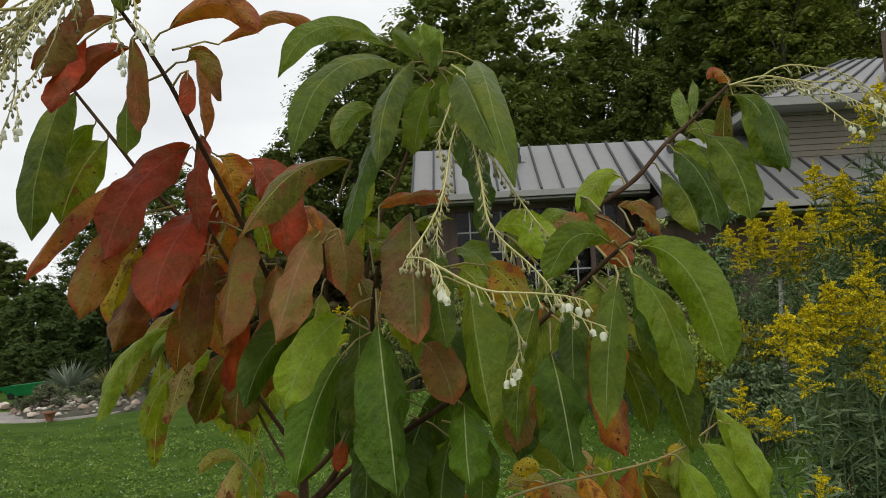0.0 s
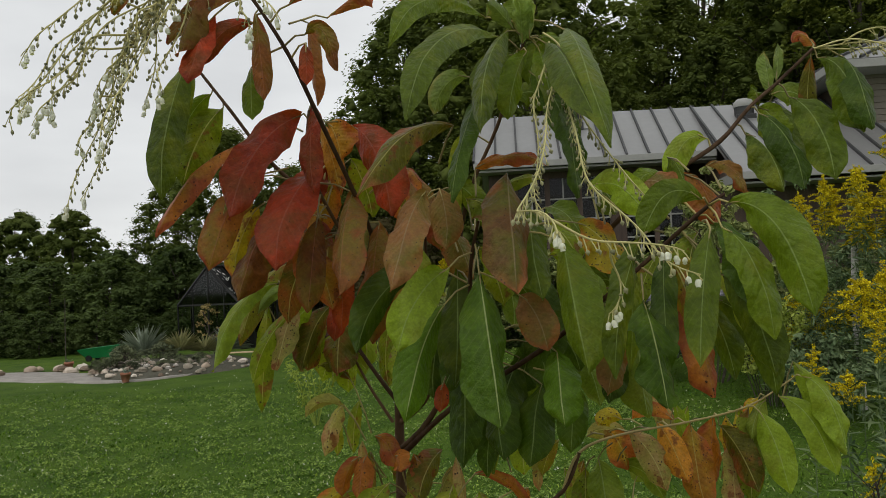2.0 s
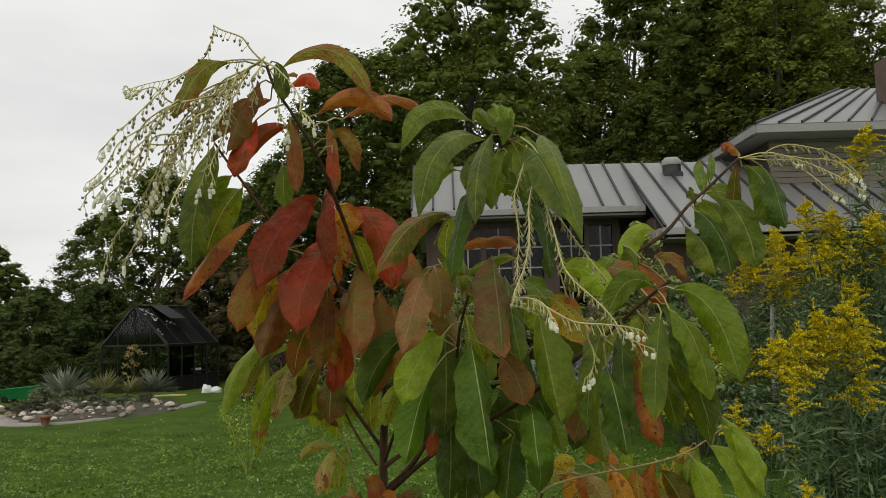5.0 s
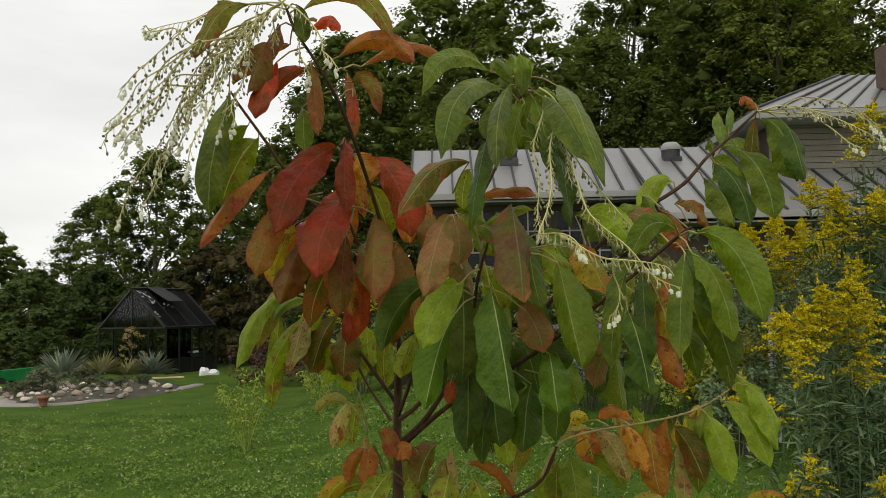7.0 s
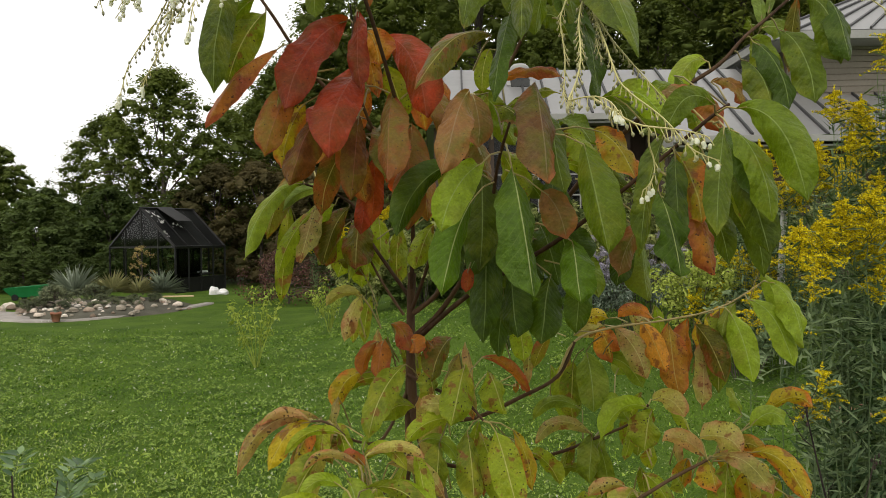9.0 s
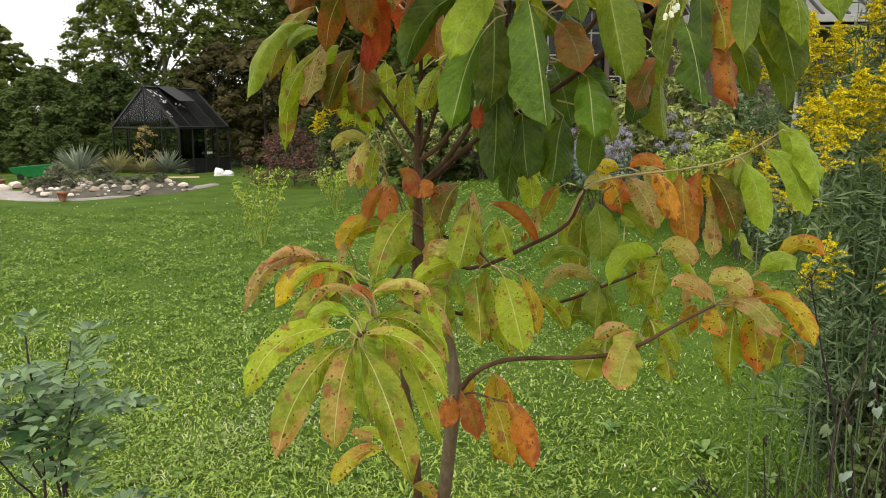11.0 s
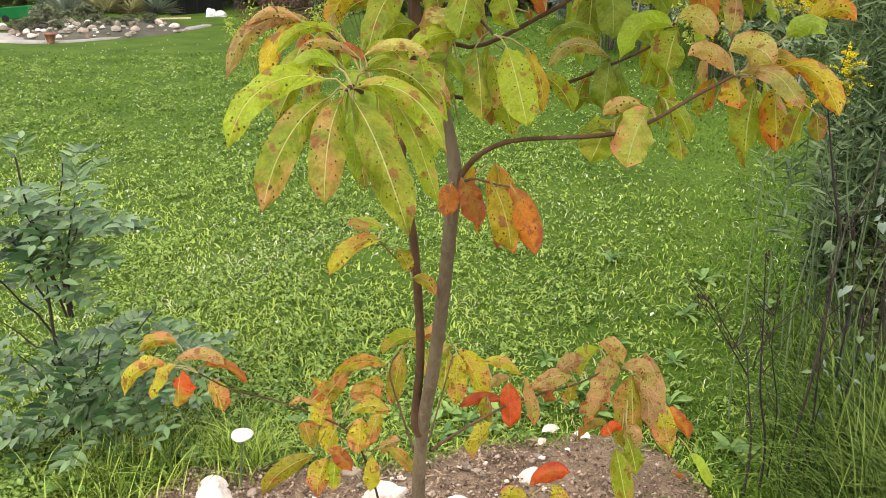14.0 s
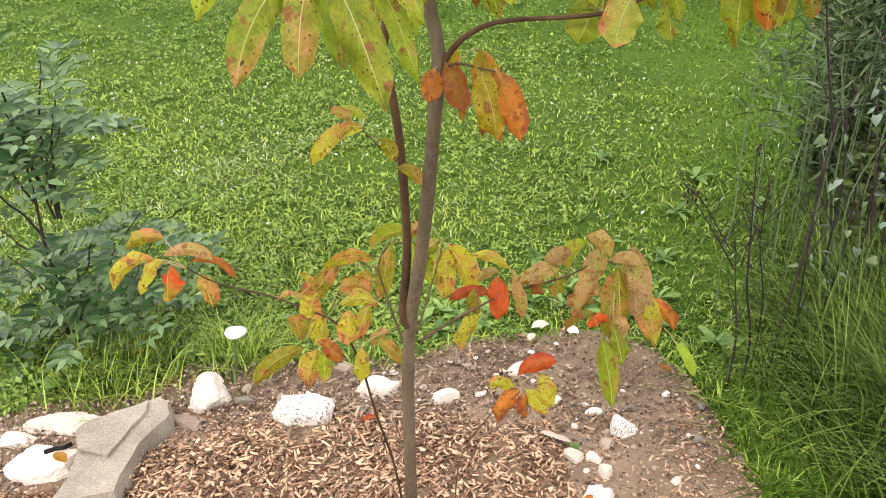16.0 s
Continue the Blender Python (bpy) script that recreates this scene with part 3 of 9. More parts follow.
                b.location = (x + 0.1, 15.4, z)
    return h


house()
tagged(part("paving", box_bm(0.2, 9.6, 13.6, 19.0, 0.3, 0.76), M_WALL_DARK), "dark paved strip under the porch", "paving", kind="structure")


# ---- the greenhouse ----
def bar(bm, a, b, w):
    """A square bar from a to b added to bm."""
    a, b = Vector(a), Vector(b)
    d = (b - a).normalized()
    s = d.cross(Vector((0.31, 0.22, 0.93))).normalized() * w
    o = d.cross(s).normalized() * w
    r = [[bm.verts.new(p + q) for q in (s + o, -s + o, -s - o, s - o)] for p in (a, b)]
    for k in range(4):
        bm.faces.new((r[0][k], r[0][(k + 1) % 4], r[1][(k + 1) % 4], r[1][k]))
    bm.faces.new(r[0][::-1])
    bm.faces.new(r[1])


def greenhouse():
    g = thing("greenhouse", "small black-framed gabled greenhouse with roof panes darkened like its interior", "greenhouse", at=(-7.95, 22.2, 0), turn=0)
    W, L, E, R = 2.45, 2.25, 1.36, 2.5
    ex, ey = Vector((-0.93, 0.37, 0)), Vector((0.37, 0.93, 0))

    def P(u, v, z):
        return ex * u + ey * v + Vector((0, 0, z))
    bm = bmesh.new()
    for u in (0, W):
        for v in np.linspace(0, L, 5):
            bar(bm, P(u, v, 0), P(u, v, E), 0.024)
        bar(bm, P(u, 0, E), P(u, L, E), 0.035)
        bar(bm, P(u, 0, 0.45), P(u, L, 0.45), 0.018)
    for v in (0, L):
        for u in np.linspace(0, W, 5):
            bar(bm, P(u, v, 0), P(u, v, E + (R - E) * (1 - abs(2 * u / W - 1))), 0.022)
        for u in (0, W):
            bar(bm, P(u, v, E), P(W / 2, v, R), 0.035)
        bar(bm, P(0, v, E), P(W, v, E), 0.022)
    bar(bm, P(W / 2, -0.05, R), P(W / 2, L + 0.05, R), 0.045)
    for v in np.linspace(0, L, 5):
        for u in (0, W):
            bar(bm, P(u, v, E), P(W / 2, v, R), 0.018)
    part("frame", bm, M_BLACKMETAL, g, "black metal glazing frame")

    def pane(a, b, c, d, mat, name="pane", label=""):
        bm = bmesh.new()
        n = (b - a).cross(d - a).normalized() * 0.006
        t = [bm.verts.new(p + n) for p in (a, b, c, d)]
        q = [bm.verts.new(p - n) for p in (a, b, c, d)]
        bm.faces.new(t)
        bm.faces.new(q[::-1])
        for k in range(4):
            bm.faces.new((t[(k + 1) % 4], t[k], q[k], q[(k + 1) % 4]))
        return part(name, bm, mat, g, label)
    vs = np.linspace(0, L, 5)
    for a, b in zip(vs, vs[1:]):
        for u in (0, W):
            # opaque roof panes, coloured as dark as the unlit inside
            pane(P(u, a, E), P(u, b, E), P(W / 2, b, R), P(W / 2, a, R), M_DARKPANE)
        pane(P(0, a, 0), P(0, b, 0), P(0, b, 0.45), P(0, a, 0.45), M_BLACKMETAL, "kick_panel")
        if a > 0.1:
            pane(P(W, a, 0), P(W, b, 0), P(W, b, E), P(W, a, E), M_CLEARPANE)
    for k, (a, b) in enumerate(zip(vs, vs[1:])):
        if k in (0, 1):
            pane(P(0, a, 0.45), P(0, b, 0.45), P(0, b, E), P(0, a, E), M_GLASS).visible_shadow = False
    us = np.linspace(0, W, 5)
    for a, b in zip(us, us[1:]):
        za, zb = (E + (R - E) * (1 - abs(2 * t / W - 1)) for t in (a, b))
        pane(P(a, L, 0), P(b, L, 0), P(b, L, zb), P(a, L, za), M_CLEARPANE)
        pane(P(a, 0, 0.4), P(b, 0, 0.4), P(b, 0, zb), P(a, 0, za), M_CLEARPANE)
    # roof light held ajar, and a few pale scraps of sky-bright film on the roof
    pane(P(W * 0.16, 0.55, E + 0.75 + 0.02), P(W * 0.16, 1.25, E + 0.75 + 0.02), P(W / 2 - 0.04, 1.25, R + 0.06), P(W / 2 - 0.04, 0.55, R + 0.06), M_BLACKMETAL, "roof_light", "roof light propped ajar")
    r = random.Random(4)
    for k in range(30):
        v, s = (r.uniform(0.06, 0.42), r.uniform(0.60, 0.92)) if k < 19 else ((r.uniform(0.6, 1.0), r.uniform(0.48, 0.58)) if k < 25 else (r.uniform(0.02, 0.12), r.uniform(0.25, 0.42)))
        p = P(W / 2 * s, v, E + (R - E) * s) + Vector((0.02, -0.02, 0.03))
        bm = bmesh.new()
        ring = [bm.verts.new((r.uniform(0.5, 1.3) * math.cos(a), r.uniform(0.5, 1.3) * math.sin(a), 0.1 * r.random())) for a in (0, 0.9, 1.9, 2.8, 3.9, 5.0)]
        low = [bm.verts.new((q.co.x, q.co.y, q.co.z - 0.12)) for q in ring]
        bm.faces.new(ring)
        bm.faces.new(low[::-1])
        for i in range(6):
            bm.faces.new((ring[(i + 1) % 6], ring[i], low[i], low[(i + 1) % 6]))
        b = part("torn_film", bm, M_WHITEPAINT, g, "torn white shading film")
        b.location, b.rotation_euler, b.scale = p, (0.35, 0.75, r.uniform(0, 3)), (r.uniform(0.02, 0.06), r.uniform(0.015, 0.04), 0.03)
    for dx in (0.0, 0.22):
        t = part("tray", box_bm(-0.08, 0.08, -0.06, 0.06, 0, 0.06, 0.01), M_WHITEPAINT, g, "white seed tray on the staging")
        t.location = P(0.3, 1.45 + dx, 0.56)
    part("staging", box_bm(-0.3, 0.3, -0.6, 0.6, 0.5, 0.55, 0.005), M_BLACKMETAL, g).location = P(0.45, 1.5, 0)
    return g


greenhouse()


# ---- trees, hedges and shrubs ----
def crown_cloud(rng, clumps, per, leaf, aspect=0.6, flat=1.0, loose=1.0):
    """Leaves in clumps: clumps is a list of (centre, radius)."""
    cs, ns = [], []
    for c, r in clumps:
        d = rng.normal(size=(per, 3))
        d /= np.linalg.norm(d, axis=1, keepdims=True)
        rad = r * rng.uniform(0.35, loose, (per, 1)) ** 0.6 * (1 + 0.25 * rng.normal(size=(per, 1)))
        q = d * rad
        q[:, 2] *= 0.75 * flat
        cs.append(np.asarray(c) + q)
        ns.append(d + np.array([0, 0, 0.7 + 0.6 * (loose > 1)]) + (0.5 if loose == 1 else 0.3) * rng.normal(size=(per, 3)))
    c, n = np.concatenate(cs), np.concatenate(ns)
    return leaf_cloud(c, n, leaf * rng.uniform(0.6, 1.4, len(c)), np.full(len(c), aspect), rng)


def ico_arrays():
    bm = bmesh.new()
    bmesh.ops.create_icosphere(bm, subdivisions=1, radius=1.0)
    bm.verts.ensure_lookup_table()
    v, f = np.array([tuple(q.co) for q in bm.verts]), np.array([[q.index for q in p.verts] for p in bm.faces])
    bm.free()
    return v, f


ICO_V, ICO_F = ico_arrays()


def clump_hearts(g, clumps, share):
    """The close inner twigs and leaves of each clump: rough lumps that stop the light."""
    vs, fs = [], []
    for k, (c, r) in enumerate(clumps):
        q = ICO_V * (r * share * (1 + 0.5 * g.normal(size=(len(ICO_V), 1))).clip(0.2, 2.0))
        q[:, 2] *= 0.75
        vs.append(np.asarray(c) + q)
        fs.append(ICO_F + k * len(ICO_V))
    return np.concatenate(vs), np.concatenate(fs)


def make_tree(seed, h, r, clear, material, leaf, clumps=75, per=130, name="tree", label="", category="tree", trunk_r=0.16, low=0.0, bark=None, crown_shape=0.75, heart=0.0, clump=1.0):
    """A broadleaf tree: tapered trunk, limbs and a crown of clumped leaves with gaps."""
    g = np.random.default_rng(seed)
    t = thing(name, label, category)
    lean = g.normal(0, 0.03, 2) * h
    pts = [Vector((lean[0] * s * s, lean[1] * s * s, h * 0.85 * s)) for s in np.linspace(0, 1, 8)]
    part_trunk = new("trunk", tubes_mesh("trunk", [(pts, [trunk_r * (1.15 - s) for s in np.linspace(0, 1, 8)], 9)], bark or M_BARK))
    part_trunk.parent = t
    cl, limbs = [], []
    for k in range(clumps):
        u = g.uniform(0, 1)
        z = clear + (h - clear) * u
        env = r * (math.sin(math.pi * min(1, 0.12 + 0.88 * u) ** crown_shape) ** 0.7 + 0.05)
        a = g.uniform(0, 2 * math.pi)
        rr = env * math.sqrt(g.uniform(0.15, 1.0)) * g.uniform(0.8, 1.12)
        c = np.array([rr * math.cos(a) + lean[0] * u, rr * math.sin(a) + lean[1] * u, z])
        cl.append((c, r * g.uniform(0.13, 0.26) * clump))
        if k % max(4, clumps // 11) == 0:
            s = max(0.12, (z / h) * 0.75)
            b = Vector((lean[0] * s * s, lean[1] * s * s, h * 0.85 * s))
            limbs.append((curve_points(b, c, (0, 0, 0.05 * h), 5, 0.02 * h), [trunk_r * 0.42 * (1 - s) * q + 0.012 for q in (1, 0.75, 0.5, 0.3, 0.12)], 5))
    for lm in limbs:
        new("limb", tubes_mesh("limb", [lm], bark or M_BARK)).parent = t
    v, f = crown_cloud(g, cl, per, leaf, loose=1.4 if heart else 1.0)
    if heart:
        hv, hf = clump_hearts(g, cl, heart)
        f = np.concatenate([f, hf + len(v)])
        v = np.concatenate([v, hv])
    part_np("crown", v, f, material, t, label="")
    return t


def put(tree, x, y, s, turn, z=None, sz=None):
    """Another tree of a kind already made."""
    m = Matrix.Translation((x, y, (float(height(np.float64(x), np.float64(y))) if z is None else z))) @ Matrix.Rotation(radians(turn), 4, "Z") @ Matrix.Diagonal((s, s, sz or s, 1))
    return copy_thing(tree, m)


LBL_FOREST = "tall dark green broadleaf tree at the wood's edge"
oak = make_tree(3, 16.0, 5.0, 1.5, M_FOREST, 0.195, 500, 52, heart=0.45, clump=0.60, label=LBL_FOREST, trunk_r=0.3)
oak.location = (0.6, 31.0, 0)
maple = make_tree(5, 15.0, 4.6, 1.0, M_FOREST, 0.195, 500, 52, heart=0.45, clump=0.60, label=LBL_FOREST, trunk_r=0.28)
maple.location = (11.5, 31.0, 0)
pale = make_tree(8, 15.0, 3.4, 2.0, M_FOREST_PALE, 0.18, 320, 44, heart=0.38, clump=0.62, label="tall yellowish-green tree at the wood's edge", trunk_r=0.22)
pale.location = (16.6, 30.0, 0)
for o in (oak, maple, pale):
    o["group"] = "trees behind the house"
for x, y, s, a in ((-3.4, 31.5, 0.78, 300), (5.8, 34.0, 0.80, 40), (8.6, 37.0, 1.12, 100), (-2.4, 36.0, 0.92, 150), (3.2, 39.0, 1.0, 210), (13.5, 39.0, 1.25, 20)):
    put(oak, x, y, s, a)
for x, y, s, a in ((7.4, 29.5, 0.62, 70), (15.0, 34.5, 1.1, 130), (3.6, 28.5, 0.55, 15), (-0.8, 28.5, 0.5, 260)):
    put(maple, x, y, s, a)
put(pale, 19.2, 28.0, 0.85, 90)
put(pale, 12.8, 27.0, 0.55, 190)
put(pale, 12.4, 28.4, 0.95, 40)
put(pale, 14.6, 28.6, 0.8, 250)

# looser trees before the open sky
ash = make_tree(11, 8.0, 2.9, 1.2, M_FOREST, 0.135, 360, 46, heart=0.45, clump=0.56, label="slender dark green tree against the open sky", trunk_r=0.12)
ash.location = (-10.9, 29.5, 0)
put(ash, -13.4, 31.0, 0.80, 80)
put(ash, -9.0, 32.0, 0.85, 20)
put(ash, -6.4, 30.5, 1.02, 160)
put(ash, -7.9, 33.0, 0.95, 250)
put(ash, -4.6, 32.5, 1.2, 330)
far_tree = make_tree(13, 8.4, 3.6, 0.2, M_FOREST, 0.20, 420, 30, heart=0.72, clump=0.55, label="round dark tree far beyond the hedge", trunk_r=0.2)
far_tree.location = (-34.5, 60.0, 0)
put(far_tree, -41.0, 62.0, 1.05, 90)

# hedge of leafy shrubs along the garden's edge
shrub = make_tree(17, 3.3, 1.7, 0.0, M_HEDGE, 0.125, 230, 42, "hedge_shrub", "dense leafy green shrub in the boundary hedge", "shrub", 0.05, heart=0.62, clump=0.58)
shrub.location = (-11.6, 26.3, 0)
shrub["group"] = "hedge shrubs"
for x, y, s, a, sz in ((-13.9, 26.0, 1.05, 50, 1.02), (-16.3, 26.4, 1.1, 110, 1.0), (-18.8, 27.0, 1.1, 170, 1.05), (-21.4, 28.0, 1.2, 220, 1.0), (-24.4, 29.0, 1.2, 280, 1.05), (-27.5, 30.0, 1.3, 20, 1.05), (-12.6, 28.5, 1.1, 200, 1.15), (-15.2, 29.0, 1.2, 300, 1.15), (-9.6, 28.0, 1.05, 120, 1.1), (-20.0, 30.5, 1.3, 60, 1.1)):
    put(shrub, x, y, s, a, sz=sz * 0.9)
russet = make_tree(19, 4.2, 1.9, 0.0, M_RUSSET, 0.11, 130, 66, "russet_shrub", "large shrub turning dark russet brown", "shrub", 0.07, heart=0.62, clump=0.75)
russet.location = (-6.6, 27.0, 0)
put(russet, -4.4, 27.6, 0.95, 70)
put(russet, -8.4, 27.8, 1.0, 150)
put(russet, -2.4, 27.5, 0.8, 230)
put(shrub, -4.6, 25.0, 0.6, 20, sz=0.55)
put(shrub, -3.0, 25.2, 0.65, 95, sz=0.6)
put(shrub, -1.2, 25.4, 0.7, 160, sz=0.75)
for x, y, s, a in ((-0.5, 13.0, 0.42, 40), (0.35, 12.7, 0.5, 130), (1.15, 12.6, 0.48, 220), (1.9, 12.5, 0.46, 300)):
    put(shrub, x, y, s, a, sz=s * 0.95)
barberry = make_tree(23, 1.3, 1.15, 0.1, M_BARBERRY, 0.055, 80, 60, "barberry", "rounded dark red barberry bush on the lawn", "shrub", 0.025)
barberry.location = (-3.95, 18.6, float(height(np.float64(-3.95), np.float64(18.6))))


def sapling(x, y, h, seed, label):
    g = np.random.default_rng(seed)
    t = thing("sapling", label, "shrub", "young saplings on the lawn", at=(x, y, float(height(np.float64(x), np.float64(y)))))
    tubes, cl = [], []
    for k in range(9):
        a, r = g.uniform(0, 6.28), h * g.uniform(0.15, 0.42)
        top = (r * math.cos(a), r * math.sin(a), h * g.uniform(0.6, 1.0))
        pts = curve_points((0.02 * math.cos(a), 0.02 * math.sin(a), 0), top, (0, 0, 0.06), 6, 0.015)
        tubes.append((pts, [0.008, 0.007, 0.006, 0.005, 0.004, 0.002], 5))
        cl += [(np.array(p), 0.09) for p in pts[2:]]
    for tb in tubes:
        new("stem", tubes_mesh("stem", [tb], M_YELLOWGREEN)).parent = t
    v, f = crown_cloud(g, cl, 15, 0.055, 0.42)
    part_np("foliage", v, f, M_YELLOWGREEN, t, label="thin yellow-green leaves")
    return t


sapling(-2.35, 8.7, 0.92, 31, "thin sapling with yellow-green leaves on the lawn")
sapling(-1.85, 11.3, 0.80, 32, "smaller yellow-green sapling on the lawn")
sapling(-1.45, 14.2, 0.95, 33, "yellow-green sapling further up the lawn")


# ---- goldenrod and border plants by the house ----
def goldenrod(x, y, top, seed, plumes=10, spread=0.2, blooms=True, stems=4, bare=0.3, size=1.0, full=17, foot=(0.0, 0.0)):
    """A clump of tall stems with narrow leaves and arching yellow plumes."""
    g = np.random.default_rng(seed)
    z0 = float(height(np.float64(x), np.float64(y)))
    t = thing("goldenrod", "tall goldenrod clump with arching yellow plumes" if blooms else "tall leafy goldenrod stems not yet in flower", "goldenrod", "goldenrod border", at=(x, y, z0))
    H = top - z0
    k_far = size * (1.0 + 0.08 * max(0.0, y - 3.0))
    for k in range(stems):
        twigs, lc, ln, ls, bc, bs = [], [], [], [], [], []
        a, r = g.uniform(0, 6.28), spread * math.sqrt(g.uniform(0, 1))
        hh = H * g.uniform(0.86, 1.0)
        base = Vector((r * 0.35 * math.cos(a) + foot[0], r * 0.35 * math.sin(a) + foot[1], -0.02))
        tip = Vector((r * math.cos(a), r * math.sin(a), hh))
        twigs.append((curve_points(base, tip, (0, 0, 0), 8, 0.012), [0.0034 - 0.0003 * q for q in range(8)], 5))
        for q in range(110 if blooms else 190):
            s = g.uniform(bare, 0.98)
            p = base.lerp(tip, s)
            b = g.uniform(0, 6.28)
            L = 0.13 * (0.4 + 0.6 * size) * (1.1 - 0.45 * s)
            lc.append((p.x + math.cos(b) * L * 0.55, p.y + math.sin(b) * L * 0.55, p.z - 0.01 + 0.02 * g.normal()))
            ln.append((0.5 * g.normal() - 0.4 * math.cos(b), 0.5 * g.normal() - 0.4 * math.sin(b), 1.0))
            ls.append(L)
        # a pointed panicle: side sprays that rise, arch over and lift at the tips, flowers along their upper sides
        tall = size * 0.26 * g.uniform(0.75, 1.2)
        side = Vector((g.uniform(-0.35, 0.35), g.uniform(-0.35, 0.35), 1.0))
        for q in range(plumes if blooms else 0):
            s = (q + g.uniform(0.1, 0.9)) / plumes
            p = tip - (tip - base).normalized() * (tall * (0.10 + 0.90 * s))
            b = q * 2.4 + g.uniform(-0.5, 0.5)
            L = size * (0.03 + 0.125 * s ** 0.8) * g.uniform(0.65, 1.3)
            end = p + Vector((math.cos(b) * L, math.sin(b) * L, L * g.uniform(-0.15, 0.55)))
            tw = curve_points(p, end, (0, 0, 0.16 * L), 8)
            twigs.append((tw, [0.0013] * 8, 4))
            for i, w in enumerate(tw[1:]):
                fat = 0.0058 * size * (1.25 - 0.11 * i)
                for _ in range(int(full * (1.15 - 0.10 * i))):
                    bc.append((w.x + fat * g.normal(), w.y + fat * g.normal(), w.z + size * 0.006 + fat * g.normal()))
                    bs.append(g.uniform(0.008, 0.0135) * k_far)
        if blooms:
            for q in range(90):
                s = g.uniform(0, 1)
                fat = size * (0.003 + 0.010 * s)
                p = tip + side * (tall * 0.16 * (1 - s)) - Vector((0, 0, tall * 0.35 * s))
                bc.append((p.x + fat * g.normal(), p.y + fat * g.normal(), p.z))
                bs.append(g.uniform(0.006, 0.012) * k_far)
        st = new("stem", tubes_mesh("stem", twigs, M_GOLDLEAF))
        st.parent = t
        v, f = leaf_cloud(np.array(lc), np.array(ln), np.array(ls), np.full(len(ls), 0.14), g, 0.1)
        part_np("foliage", v, f, M_GOLDLEAF, st, label="narrow dark green leaves")
        if blooms:
            v, f = leaf_cloud(np.array(bc), g.normal(size=(len(bc), 3)), np.array(bs), np.full(len(bs), 0.8), g, 0.3)
            part_np("plume", v, f, M_GOLD, st, label="bright yellow flower plume")
    return t


GOLDENROD = {
    "by the porch": (5, 16, 0.20, 0.3, 1.0, [(3.01, 7.00, 2.53), (3.27, 7.00, 2.61), (3.53, 7.00, 2.64), (3.81, 7.00, 2.58), (4.04, 7.00, 2.49), (3.69, 7.00, 2.36), (3.34, 7.00, 2.34)]),
    "beyond the lawn": (4, 16, 0.20, 0.3, 1.0, [(2.73, 7.50, 1.07), (2.98, 7.50, 1.19), (3.25, 7.50, 1.30), (3.52, 7.50, 1.32), (3.69, 7.50, 1.23), (3.12, 7.50, 1.03), (3.38, 7.50, 1.45), (3.02, 7.50, 1.48)]),
    "far up the lawn": (4, 10, 0.25, 0.3, 1.1, [(-2.7, 15.2, 1.75), (-2.3, 15.1, 1.92), (-1.85, 15.0, 2.05), (-1.4, 14.9, 2.25)]),
    "beside the bed": (1, 24, 0.03, 0.40, 0.66, [(1.31, 1.60, 1.74), (1.40, 1.62, 1.72), (1.48, 1.64, 1.74), (1.56, 1.62, 1.79), (1.17, 1.50, 1.75), (1.27, 1.50, 1.80), (1.36, 1.55, 1.77), (1.43, 1.52, 1.80), (1.50, 1.56, 1.81)]),
    "in the gap": (1, 14, 0.03, 0.5, 0.48, [(0.99, 1.35, 1.59), (1.06, 1.38, 1.63), (1.15, 1.35, 1.58)]),
    "low by the bed": (1, 16, 0.03, 0.86, 0.44, [(1.07, 1.15, 1.37), (1.13, 1.17, 1.35), (1.30, 1.15, 1.38)]),
    "tall behind the bed": (2, 18, 0.05, 0.5, 0.6, [(1.57, 2.00, 2.25), (1.67, 2.00, 2.42), (1.77, 2.00, 2.51), (1.83, 2.00, 2.31), (1.68, 2.00, 2.16), (1.78, 2.00, 2.15), (1.90, 2.0, 2.40)]),
    "leafy": (3, 0, 0.16, 0.14, 0.8, [(2.02, 2.20, 2.61), (2.02, 2.20, 2.25), (1.96, 2.20, 2.37), (1.76, 1.85, 1.75), (1.90, 1.95, 1.85), (2.05, 2.05, 1.95), (1.62, 2.15, 1.70), (1.76, 2.25, 1.85), (1.95, 2.35, 2.0), (2.15, 2.3, 2.2), (1.60, 2.05, 2.12), (1.70, 2.12, 2.28), (1.82, 2.08, 2.42), (1.92, 2.15, 2.30), (1.66, 2.0, 1.95), (1.78, 1.98, 2.10)] ),
    "leafy low": (2, 0, 0.12, 0.25, 0.7, [(1.60, 1.78, 1.55), (1.70, 1.80, 1.62), (1.74, 1.62, 1.42), (1.64, 1.64, 1.38)]),
}
serial = 200
for row, (stems, plumes, spread, bare, size, places) in GOLDENROD.items():
    for x, y, z in places:
        goldenrod(x, y, z, serial, plumes, spread, plumes > 0, stems, bare, size, 15 if y > 4 else 18, (max(0.0, 1.36 - x), 0.12) if row == "low by the bed" else (0.0, 0.0))
        serial += 1


